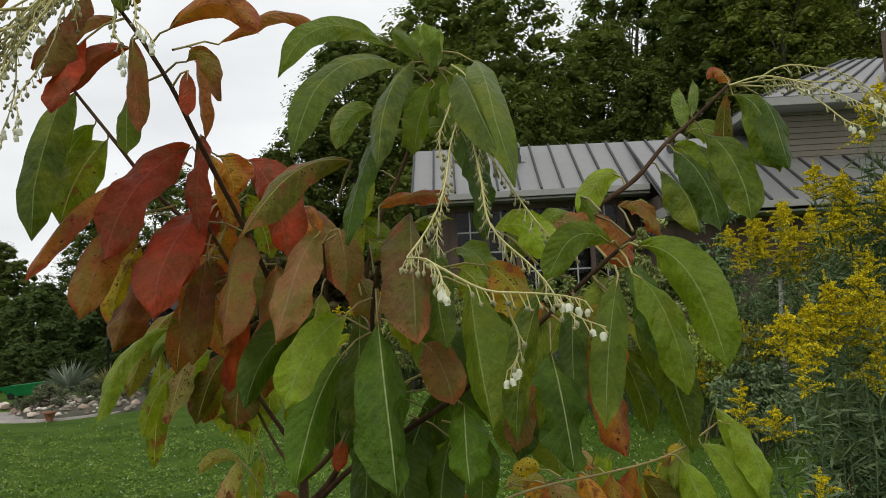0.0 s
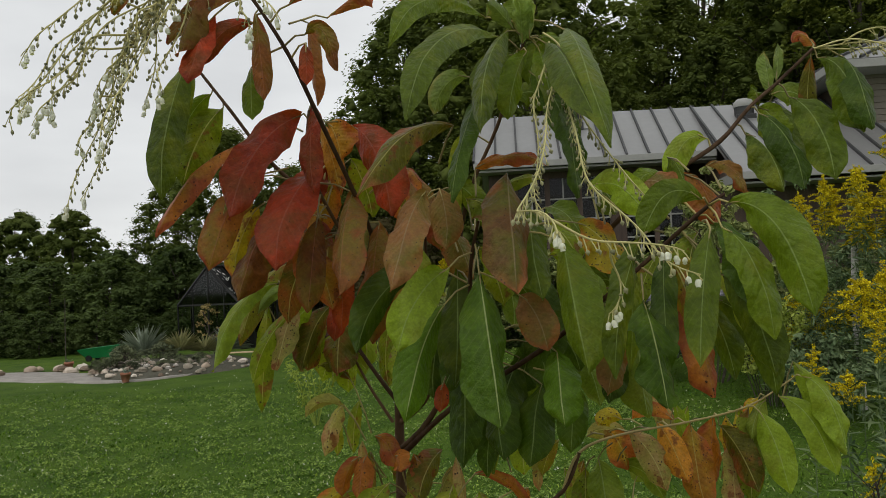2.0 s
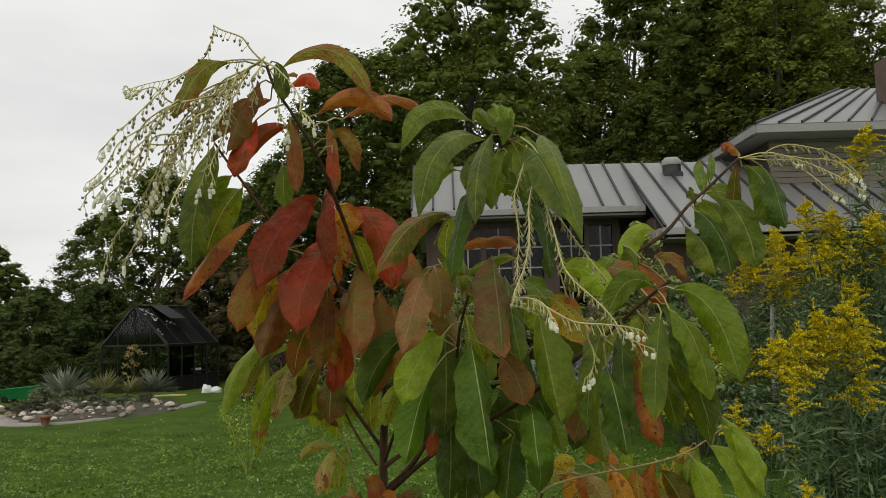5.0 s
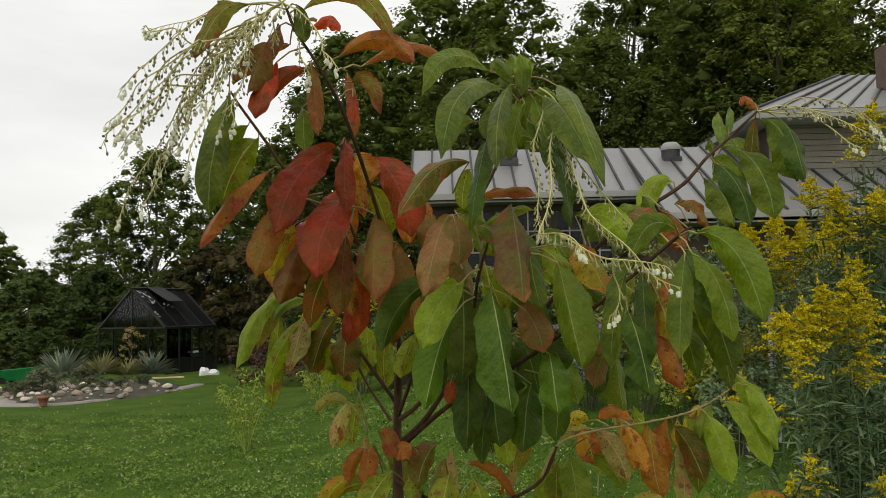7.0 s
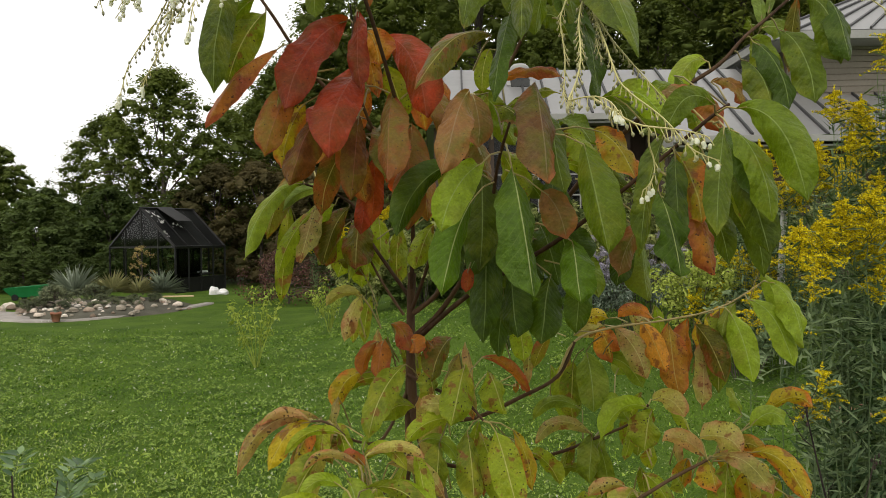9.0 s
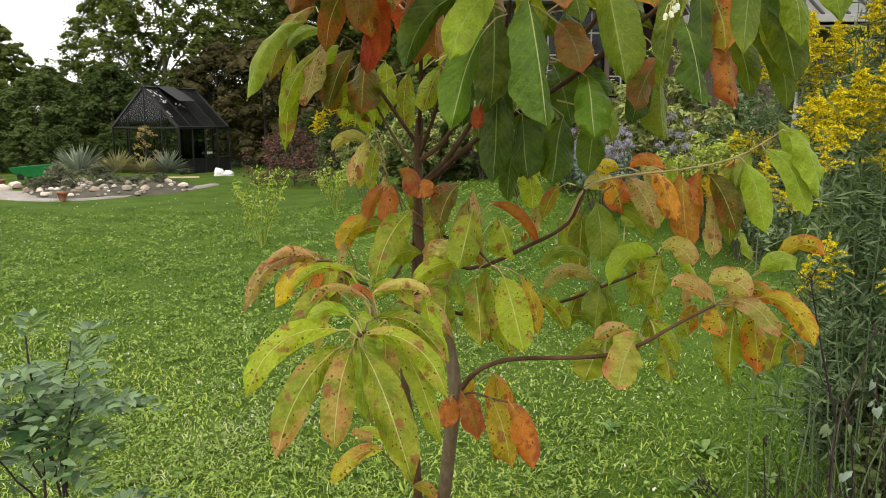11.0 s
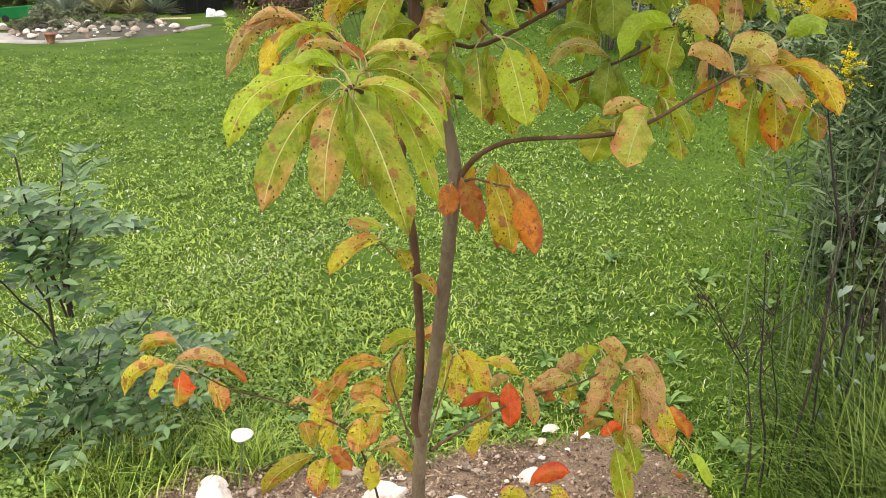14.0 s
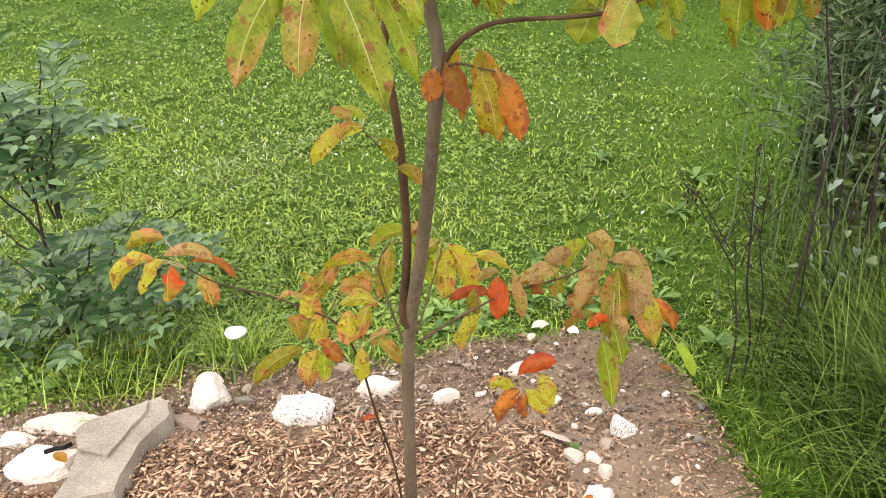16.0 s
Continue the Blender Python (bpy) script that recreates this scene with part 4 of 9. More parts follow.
def border_shrub(x, y, h, r, mat, leaf, seed, name, label, bloom=None):
    g = np.random.default_rng(seed)
    t = thing(name, label, "shrub", at=(x, y, float(height(np.float64(x), np.float64(y)))))
    tubes, cl, sp = [], [], []
    for k in range(16):
        a, q = g.uniform(0, 6.28), r * math.sqrt(g.uniform(0.02, 1))
        top = Vector((q * math.cos(a), q * math.sin(a), h * (1.05 - 0.35 * q / r) * g.uniform(0.8, 1.05)))
        pts = curve_points((q * 0.3 * math.cos(a), q * 0.3 * math.sin(a), 0), top, (0, 0, 0.05 * h), 6, 0.02)
        tubes.append((pts, [0.006, 0.005, 0.004, 0.004, 0.003, 0.002], 4))
        cl += [(np.array(p), 0.09) for p in pts[2:(4 if bloom else 6)]]
        sp += [(np.array(p), 0.05) for p in pts[4:]]
    for tb in tubes:
        new("stem", tubes_mesh("stem", [tb], M_BARK)).parent = t
    v, f = crown_cloud(g, cl, 68, leaf, 0.4)
    part_np("foliage", v, f, mat, t)
    if bloom:
        v, f = crown_cloud(g, sp, 150, 0.022, 0.5)
        part_np("flower_haze", v, f, bloom, t, label="hazy lavender-blue flower spikes")


border_shrub(2.30, 8.6, 1.35, 0.70, M_SAGELEAF, 0.05, 41, "russian_sage", "grey-green sage with hazy lavender flower spikes", M_LAVENDER)
border_shrub(1.80, 8.9, 1.15, 0.6, M_SAGELEAF, 0.05, 42, "russian_sage", "grey-green sage with hazy lavender flower spikes", M_LAVENDER)
border_shrub(2.7, 7.6, 1.25, 0.5, M_YELLOWGREEN, 0.05, 43, "spirea", "twiggy yellow-green shrub beside the porch")
border_shrub(2.9, 6.9, 0.9, 0.5, M_GOLDLEAF, 0.06, 44, "green_shrub", "low dark green shrub by the flower border")
border_shrub(3.4, 8.2, 1.5, 0.6, M_GOLDLEAF, 0.06, 45, "green_shrub", "dark green shrub by the porch")
border_shrub(1.6, 10.2, 0.7, 0.5, M_SAGELEAF, 0.06, 48, "green_shrub", "low grey-green planting below the porch")

for k, (x, y, h, r) in enumerate(((2.7, 10.6, 2.0, 0.7), (3.7, 9.8, 2.2, 0.8), (4.7, 9.4, 2.2, 0.8), (5.6, 8.6, 2.2, 0.8), (3.1, 11.6, 2.5, 0.6))):
    border_shrub(x, y, h, r, M_GOLDLEAF if k % 2 else M_PALESHRUB, 0.09, 60 + k, "tall_shrub", "tall green shrub before the house wall")
for k, (x, y, h, r) in enumerate(((-0.5, 12.2, 1.5, 0.7), (0.5, 12.0, 1.7, 0.7), (1.5, 11.8, 1.6, 0.7), (2.3, 9.9, 1.5, 0.6), (3.1, 9.2, 1.5, 0.6), (-1.5, 13.0, 1.2, 0.6))):
    border_shrub(x, y, h, r, M_PALESHRUB, 0.08, 80 + k, "pale_shrub", "pale yellow-green shrub below the porch")
for k, (x, y, a) in enumerate(((-16.5, 23.6, 0), (-14.8, 23.2, 70), (-13.2, 23.8, 140), (-11.9, 23.5, 210), (-18.2, 23.0, 280), (-10.6, 24.2, 30), (-20.0, 23.4, 100))):
    put(shrub, x, y, 0.55, a, sz=0.42)


# ---- the young sourwood tree ----
def leaf_material(name, body, edge, blotch, vein, edge_w=0.0, blotch_amt=0.3, spots=0.2, rough=0.43, pale_mid=1.0):
    """A leaf's skin: body and margin colours, blotches, dark spots, a pale midrib and side veins in relief."""
    m, n, l, p = nodes_of(name)
    uv = n.new("ShaderNodeUVMap")
    uv.uv_map = "leaf"
    sp = n.new("ShaderNodeSeparateXYZ")
    l.new(uv.outputs["UV"], sp.inputs["Vector"])
    u, v = sp.outputs["X"], sp.outputs["Y"]
    av = mth(n, l, "ABSOLUTE", mth(n, l, "SUBTRACT", v, 0.5))
    oi = n.new("ShaderNodeObjectInfo")
    tc = n.new("ShaderNodeTexCoord")
    off = n.new("ShaderNodeVectorMath")
    off.operation = "ADD"
    shift = n.new("ShaderNodeCombineXYZ")
    l.new(mth(n, l, "MULTIPLY", oi.outputs["Random"], 37.0), shift.inputs["X"])
    l.new(tc.outputs["Object"], off.inputs[0])
    l.new(shift.outputs["Vector"], off.inputs[1])
    vec = off.outputs["Vector"]
    big = noise_tex(n, l, vec, 24, 4)
    mid = noise_tex(n, l, vec, 90, 4)
    fine = noise_tex(n, l, vec, 420, 3)
    body, blotch, edge = ((c[0], c[1], c[2] * 0.72) for c in (body, blotch, edge))
    # body tone varies over the blade and from leaf to leaf
    tone = mth(n, l, "ADD", mth(n, l, "MULTIPLY", mid.outputs["Fac"], 0.9), mth(n, l, "MULTIPLY", oi.outputs["Random"], 0.7))
    body2 = tuple(c * 1.65 for c in body)
    col = mixc(n, l, mth(n, l, "SUBTRACT", tone, 0.35), tuple(c * 0.55 for c in body), body2)
    # blotches
    bf = n.new("ShaderNodeMapRange")
    bf.inputs["From Min"].default_value, bf.inputs["From Max"].default_value = 0.66 - 0.36 * blotch_amt, 0.80 - 0.30 * blotch_amt
    l.new(big.outputs["Fac"], bf.inputs["Value"])
    col = mixc(n, l, mth(n, l, "MULTIPLY", mth(n, l, "MULTIPLY", bf.outputs["Result"], mth(n, l, "ADD", 0.25, mth(n, l, "MULTIPLY", mid.outputs["Fac"], 1.2))), 0.9), col, blotch)
    # coloured margin and tip
    if edge_w > 0:
        rim = mth(n, l, "ADD", mth(n, l, "MULTIPLY", av, 1.0), mth(n, l, "MULTIPLY", mth(n, l, "SUBTRACT", big.outputs["Fac"], 0.42), 2.6))
        tipf = mth(n, l, "MULTIPLY", mth(n, l, "POWER", u, 6.0), 0.4)
        ef = n.new("ShaderNodeMapRange")
        ef.inputs["From Min"].default_value, ef.inputs["From Max"].default_value = 0.75 - edge_w, 1.1 - edge_w
        l.new(mth(n, l, "ADD", rim, tipf), ef.inputs["Value"])
        col = mixc(n, l, ef.outputs["Result"], col, edge)
    # small dark spots with their own outline
    if spots > 0:
        vo = n.new("ShaderNodeTexVoronoi")
        vo.inputs["Scale"].default_value = 280
        l.new(vec, vo.inputs["Vector"])
        lim = mth(n, l, "MULTIPLY", mth(n, l, "SUBTRACT", mid.outputs["Fac"], 0.36), spots * 2.3)
        some = mth(n, l, "LESS_THAN", mth(n, l, "FRACT", mth(n, l, "MULTIPLY", vo.outputs["Color"], 7.31)), 0.10 + 0.7 * spots)
        sf = mth(n, l, "MULTIPLY", some, mth(n, l, "LESS_THAN", vo.outputs["Distance"], mth(n, l, "MULTIPLY", lim, 1.15)))
        col = mixc(n, l, mth(n, l, "MULTIPLY", sf, 0.85), col, (0.035, 0.018, 0.012))
    # dry brown-red patches on the most weathered leaves
    if spots > 0.42:
        dry = noise_tex(n, l, vec, 62, 5)
        df = n.new("ShaderNodeMapRange")
        df.inputs["From Min"].default_value, df.inputs["From Max"].default_value = 0.575, 0.64
        l.new(dry.outputs["Fac"], df.inputs["Value"])
        col = mixc(n, l, mth(n, l, "MULTIPLY", df.outputs["Result"], 0.75), col, (0.20, 0.062, 0.022))
    # veins: side veins sweep forward from the midrib
    ph = mth(n, l, "ADD", mth(n, l, "SUBTRACT", mth(n, l, "MULTIPLY", u, 12.0), mth(n, l, "MULTIPLY", av, 4.4)), mth(n, l, "MULTIPLY", big.outputs["Fac"], 0.9))
    saw = mth(n, l, "ABSOLUTE", mth(n, l, "SUBTRACT", mth(n, l, "FRACT", ph), 0.5))
    sv = n.new("ShaderNodeMapRange")
    sv.inputs["From Min"].default_value, sv.inputs["From Max"].default_value = 0.07, 0.0
    l.new(saw, sv.inputs["Value"])
    mr = n.new("ShaderNodeMapRange")
    mr.inputs["From Min"].default_value, mr.inputs["From Max"].default_value = 0.024, 0.008
    l.new(av, mr.inputs["Value"])
    col = mixc(n, l, mth(n, l, "MULTIPLY", sv.outputs["Result"], 0.10), col, vein)
    col = mixc(n, l, mth(n, l, "MULTIPLY", mr.outputs["Result"], min(1.0, 0.95 * pale_mid)), col, vein)
    # colour carries a faint highlight on swellings between side veins, and small dull freckles
    swell_light = mth(n, l, "MULTIPLY", mth(n, l, "COSINE", mth(n, l, "MULTIPLY", mth(n, l, "SUBTRACT", ph, 0.0), 6.2832)), -0.5)
    lum = mth(n, l, "ADD", mth(n, l, "ADD", 0.62, mth(n, l, "MULTIPLY", swell_light, 0.02)), mth(n, l, "MULTIPLY", fine.outputs["Fac"], 0.76))
    grey = n.new("ShaderNodeCombineXYZ")
    for k in range(3):
        l.new(lum, grey.inputs[k])
    col = mixc(n, l, 1.0, col, grey.outputs["Vector"], "MULTIPLY")
    l.new(col, p.inputs["Base Color"])
    p.inputs["Roughness"].default_value = rough
    p.inputs["Specular IOR Level"].default_value = 0.20
    hgt = mth(n, l, "ADD", mth(n, l, "MULTIPLY", mth(n, l, "COSINE", mth(n, l, "MULTIPLY", ph, 6.2832)), 0.045),
              mth(n, l, "ADD", mth(n, l, "MULTIPLY", mr.outputs["Result"], 0.12), mth(n, l, "MULTIPLY", mid.outputs["Fac"], 1.35)))
    bp = n.new("ShaderNodeBump")
    bp.inputs["Strength"].default_value, bp.inputs["Distance"].default_value = 0.9, 0.0036
    l.new(hgt, bp.inputs["Height"])
    l.new(bp.outputs["Normal"], p.inputs["Normal"])
    tr = n.new("ShaderNodeBsdfTranslucent")
    l.new(mixc(n, l, 1.0, col, (1.3, 1.25, 0.6), "MULTIPLY"), tr.inputs["Color"])
    ms = n.new("ShaderNodeMixShader")
    ms.inputs["Fac"].default_value = 0.36
    l.new(p.outputs["BSDF"], ms.inputs[1])
    l.new(tr.outputs["BSDF"], ms.inputs[2])
    l.new(ms.outputs["Shader"], n["Material Output"].inputs["Surface"])
    return m


VEIN_G, VEIN_Y, VEIN_R = (0.33, 0.42, 0.16), (0.55, 0.52, 0.20), (0.42, 0.16, 0.12)
LEAF = {
    "gr": leaf_material("green_leaf", (0.094, 0.140, 0.009), (0.17, 0.10, 0.02), (0.17, 0.20, 0.018), VEIN_G, 0.0, 0.45, 0.2, pale_mid=0.55),
    # Darker copy of the green leaf, shade inside the crown put into its colour.
    "gd": leaf_material("shaded_green_leaf", (0.050, 0.092, 0.007), (0.10, 0.06, 0.02), (0.09, 0.135, 0.012), VEIN_G, 0.0, 0.4, 0.12, pale_mid=0.5),
    "gm": leaf_material("ribbed_green_leaf", (0.068, 0.130, 0.009), (0.22, 0.18, 0.05), (0.105, 0.175, 0.015), (0.40, 0.46, 0.20), 0.0, 0.4, 0.1, pale_mid=1.0),
    "gl": leaf_material("light_green_leaf", (0.195, 0.275, 0.026), (0.32, 0.24, 0.06), (0.23, 0.27, 0.05), VEIN_G, 0.0, 0.45, 0.22, pale_mid=0.6),
    "gp": leaf_material("pale_young_leaf", (0.17, 0.24, 0.07), (0.24, 0.22, 0.08), (0.24, 0.30, 0.12), VEIN_G, 0.03, 0.4, 0.0, pale_mid=0.5),
    "ys": leaf_material("spotted_yellow_green_leaf", (0.195, 0.255, 0.018), (0.38, 0.22, 0.04), (0.28, 0.29, 0.03), VEIN_Y, 0.0, 0.5, 0.46, pale_mid=0.7),
    "yo": leaf_material("yellow_leaf", (0.35, 0.27, 0.018), (0.46, 0.15, 0.03), (0.24, 0.25, 0.02), VEIN_Y, 0.22, 0.5, 0.6, pale_mid=0.5),
    "yp": leaf_material("yellow_green_leaf_with_pink", (0.20, 0.255, 0.020), (0.36, 0.20, 0.07), (0.46, 0.22, 0.12), VEIN_Y, 0.0, 0.46, 0.52, pale_mid=0.8),
    "lp": leaf_material("speckled_yellow_leaf_with_pink_rim", (0.31, 0.285, 0.030), (0.46, 0.18, 0.09), (0.45, 0.19, 0.10), VEIN_Y, 0.04, 0.5, 0.66, pale_mid=0.5),
    "mp": leaf_material("pale_pinkish_green_leaf", (0.32, 0.30, 0.095), (0.40, 0.20, 0.12), (0.40, 0.25, 0.15), VEIN_Y, 0.08, 0.6, 0.52, pale_mid=0.6),
    "og": leaf_material("orange_leaf", (0.44, 0.20, 0.030), (0.40, 0.11, 0.030), (0.34, 0.28, 0.035), VEIN_Y, 0.25, 0.55, 0.45, pale_mid=0.4),
    "or": leaf_material("orange_red_leaf", (0.36, 0.125, 0.022), (0.30, 0.075, 0.035), (0.27, 0.20, 0.035), VEIN_R, 0.25, 0.5, 0.45, pale_mid=0.4),
    "re": leaf_material("crimson_leaf", (0.40, 0.052, 0.022), (0.22, 0.03, 0.015), (0.16, 0.055, 0.018), VEIN_R, 0.04, 0.75, 0.3, pale_mid=0.3),
    "rd": leaf_material("scarlet_leaf", (0.43, 0.075, 0.022), (0.34, 0.04, 0.02), (0.42, 0.17, 0.05), VEIN_R, 0.2, 0.45, 0.36, pale_mid=0.3),
    "br": leaf_material("maroon_brown_leaf", (0.23, 0.083, 0.026), (0.24, 0.05, 0.025), (0.17, 0.140, 0.020), VEIN_R, 0.03, 0.7, 0.36, pale_mid=0.35),
    "ma": leaf_material("mauve_brown_leaf", (0.225, 0.110, 0.055), (0.30, 0.11, 0.05), (0.135, 0.150, 0.030), (0.36, 0.27, 0.17), 0.15, 0.75, 0.32, pale_mid=0.6),
    "ol": leaf_material("olive_leaf", (0.140, 0.135, 0.017), (0.26, 0.085, 0.03), (0.21, 0.12, 0.03), VEIN_Y, 0.16, 0.5, 0.45, pale_mid=0.55),
    "pk": leaf_material("pink_flushed_leaf", (0.36, 0.205, 0.120), (0.42, 0.15, 0.09), (0.30, 0.29, 0.07), VEIN_Y, 0.04, 0.7, 0.62, pale_mid=0.4),
    "pg": leaf_material("pink_and_green_leaf", (0.28, 0.29, 0.06), (0.50, 0.20, 0.13), (0.44, 0.23, 0.13), VEIN_G, 0.10, 0.42, 0.4),
    "ro": leaf_material("yellow_leaf_with_red", (0.42, 0.31, 0.03), (0.52, 0.07, 0.02), (0.52, 0.08, 0.02), VEIN_Y, 0.2, 0.6, 0.5, pale_mid=0.5),
}
M_PETIOLE = surface("leaf_stalk", (0.16, 0.13, 0.045), (0.36, 0.30, 0.10), 20, 120, 0.5, 0, per_object=0.5)
M_TWIG = surface("brown_twig", (0.036, 0.019, 0.010), (0.130, 0.078, 0.042), 18, 120, 0.75, 0.25, per_object=0.3, stretch=(1, 1, 0.4), spec=0.15)
M_TRUNK = surface("smooth_grey_brown_bark", (0.070, 0.053, 0.032), (0.220, 0.172, 0.110), 12, 130, 0.85, 0.5, per_object=0, stretch=(1, 1, 0.35), spec=0.15)
M_SHOOT = surface("young_shoot", (0.22, 0.17, 0.06), (0.42, 0.33, 0.13), 20, 120, 0.55, 0.1, per_object=0)
M_BUD = surface("grey_green_bud", (0.14, 0.145, 0.07), (0.34, 0.33, 0.17), 60, 200, 0.6, 0, per_object=0.2, per_island=0.6)
M_RACEME = surface("pale_flower_stalk", (0.34, 0.32, 0.11), (0.62, 0.56, 0.25), 30, 150, 0.6, 0, per_object=0.3)
M_BELL = surface("white_bell_flower", (0.62, 0.64, 0.50), (0.82, 0.82, 0.72), 60, 300, 0.55, 0, per_object=0.2, transl=0.25)

TREE = thing("sourwood_tree", "young sourwood tree with drooping leaves turning red and yellow", "tree", at=(0, 0, 0))


def leaf_blade(b, t, width, arch, seed):
    """A drooping oblong leaf from its stalk at b to its tip at t: a folded, rippled blade on an arched midrib."""
    r = random.Random(seed)
    B, T = Vector(b), Vector(t)
    ax = T - B
    L = ax.length
    flat = Vector((ax.x, ax.y, 0))
    # the stalk end runs out sideways, the tip hangs
    C = (B + T) * 0.5 + (Vector((0, 0, 1)) * (arch * 0.42 + 0.11 * abs(ax.x) + 0.02 * abs(ax.y)) + flat * 0.07 - Vector((0, 0.03 * L * r.uniform(0.2, 1.2), 0))) * 2.0
    NU, NV = 24, 4
    eye_way = Vector((0.05, -1.0, 0.18)).normalized()
    roll = r.uniform(-0.55, 0.55)
    fold, curl = r.uniform(0.10, 0.55), r.uniform(-0.9, 0.3)
    ph, amp = r.uniform(0, 6.28), r.uniform(0.05, 0.14)
    sway = r.uniform(-0.025, 0.025) * L
    twist = r.uniform(-0.55, 0.55)
    hook = r.uniform(0.0, 0.07) * L * r.choice((-1, 1))
    peak, skew = r.uniform(0.50, 0.60), r.uniform(0.92, 1.08)
    broad = r.uniform(0.41, 0.475) * (1 - 4.0 * min(arch, 0.045))
    # even steps along the midrib
    bez = [B * (1 - q) ** 2 + C * (2 * q * (1 - q)) + T * q * q for q in np.linspace(0, 1, 41)]
    run = np.concatenate([[0], np.cumsum([(v - u).length for u, v in zip(bez, bez[1:])])])
    even = np.interp(np.linspace(0, run[-1], NU + 1), run, np.linspace(0, 1, 41))
    vs, uvs, fs = [], [], []
    for i in range(NU + 1):
        s, q = i / NU, float(even[i])
        p = B * (1 - q) ** 2 + C * (2 * q * (1 - q)) + T * q * q
        d = ((C - B) * (1 - q) + (T - C) * q).normalized()
        nrm = (eye_way - d * eye_way.dot(d)).normalized()
        nrm = Matrix.Rotation(roll + twist * (s - 0.5), 3, d) @ nrm
        wd = d.cross(nrm).normalized()
        p = p + wd * (sway * math.sin(math.pi * s) + hook * max(0.0, s - 0.7) * 2.0)
        # oblong outline: wedge-shaped foot, full middle, short drawn-out point
        w = (1 - (1 - s / peak) ** 2.8) ** 0.95 if s < peak else (1 - ((s - peak) / (1 - peak)) ** 3.0) ** 0.9
        if s > 0.88:
            w *= 1 - 0.35 * ((s - 0.88) / 0.12) ** 0.7
        w = max(width * broad * w, 0.0004)
        for j in range(-NV, NV + 1):
            k = j / NV
            rip = amp * width * (math.sin(ph + 11 * s + 2.5 * k) + 0.4 * math.sin(2 * ph + 27 * s - 2 * k)) * abs(k) ** 1.5
            dip = -fold * abs(k) * w + curl * k * k * w * 0.6
            tooth = 1 + 0.012 * math.sin(95 * s + j)
            vs.append(p + wd * (k * w * tooth * (skew if k > 0 else 2 - skew)) + nrm * (dip + rip))
            uvs.append((s, 0.5 + 0.5 * k))
    W = 2 * NV + 1
    for i in range(NU):
        for j in range(2 * NV):
            a = i * W + j
            fs.append((a, a + 1, a + W + 1, a + W))
    return vs, fs, uvs


def make_leaf(row, parent, k):
    bx, by, bz, tx, ty, tz, width, arch, kind = row
    seed = k * 7 + 3
    vs, fs, uvs = leaf_blade((bx, by, bz), (tx, ty, tz), width, arch, seed)
    nb = len(fs)
    # stalk from the twig into the blade
    B, T = Vector((bx, by, bz)), Vector((tx, ty, tz))
    d = (Vector(vs[4 + 9]) - Vector(vs[4])).normalized()
    root = STALK_ROOT(B)
    pts = [root, root.lerp(B, 0.55) + Vector((0, 0, 0.004)), B, B + d * 0.012]
    tv, tf = tube_arrays(pts, [0.0012, 0.0010, 0.0009, 0.0005], 5, cap=False)
    o = len(vs)
    vs = [tuple(v) for v in vs] + [tuple(v) for v in tv]
    fs = fs + [tuple(i + o for i in q) for q in tf]
    me = mesh_np("leaf", vs, fs, [LEAF[kind], M_PETIOLE], True, [0] * nb + [1] * len(tf))
    layer = me.uv_layers.new(name="leaf")
    full = np.array(uvs + [(0.1, 0.5)] * len(tv), dtype=np.float32)
    idx = np.empty(len(me.loops), dtype=np.int32)
    me.loops.foreach_get("vertex_index", idx)
    layer.data.foreach_set("uv", full[idx].ravel())
    ob = new("leaf", me)
    ob.parent = parent
    return ob


TWIGS, LEAVES = {}, []
TWIGS["leader"] = (0.0046, 0.002, [
    (0.009, 0.000, 1.578), (0.013, -0.020, 1.652), (0.014, -0.070, 1.709), (0.011, -0.150, 1.775), (-0.000, -0.200, 1.825), (-0.018, -0.270, 1.893), (-0.036, -0.290, 1.942), (-0.059, -0.300, 1.985), (-0.081, -0.300, 2.019), (-0.092, -0.300, 2.047)])
LEAVES.append(("leader", [
    (-0.073, -0.300, 2.046, 0.030, -0.340, 1.994, 0.029, 0.050, "ol"),
    (-0.065, -0.300, 2.022, -0.028, -0.320, 2.014, 0.019, 0.020, "re"),
    (-0.033, -0.300, 1.991, 0.054, -0.340, 1.969, 0.027, 0.030, "or"),
    (-0.019, -0.300, 1.961, 0.015, -0.320, 1.919, 0.023, 0.035, "br"),
    (-0.018, -0.300, 1.953, -0.017, -0.310, 1.910, 0.017, 0.012, "re"),
    (-0.066, -0.300, 1.985, -0.053, -0.320, 1.896, 0.023, 0.012, "br"),
    (-0.079, -0.280, 1.938, -0.074, -0.300, 1.883, 0.027, 0.020, "gr"),
    (-0.068, -0.300, 1.976, -0.112, -0.320, 1.930, 0.024, 0.012, "re"),
    (-0.098, -0.310, 2.025, -0.125, -0.340, 1.937, 0.031, 0.012, "br"),
    (-0.133, -0.310, 2.050, -0.179, -0.350, 1.976, 0.029, 0.030, "ol"),
    (-0.081, -0.300, 2.052, -0.070, -0.310, 2.005, 0.022, 0.012, "gr"),
]))
LEAVES.append(("leader", [
    (-0.102, -0.310, 1.983, -0.117, -0.340, 1.912, 0.034, 0.012, "re"),
]))
TWIGS["left_twig"] = (0.005, 0.002, [
    (0.002, -0.020, 1.767), (-0.052, -0.050, 1.807), (-0.107, -0.080, 1.860), (-0.130, -0.100, 1.890), (-0.157, -0.120, 1.934), (-0.188, -0.130, 1.979), (-0.197, -0.140, 1.995)])
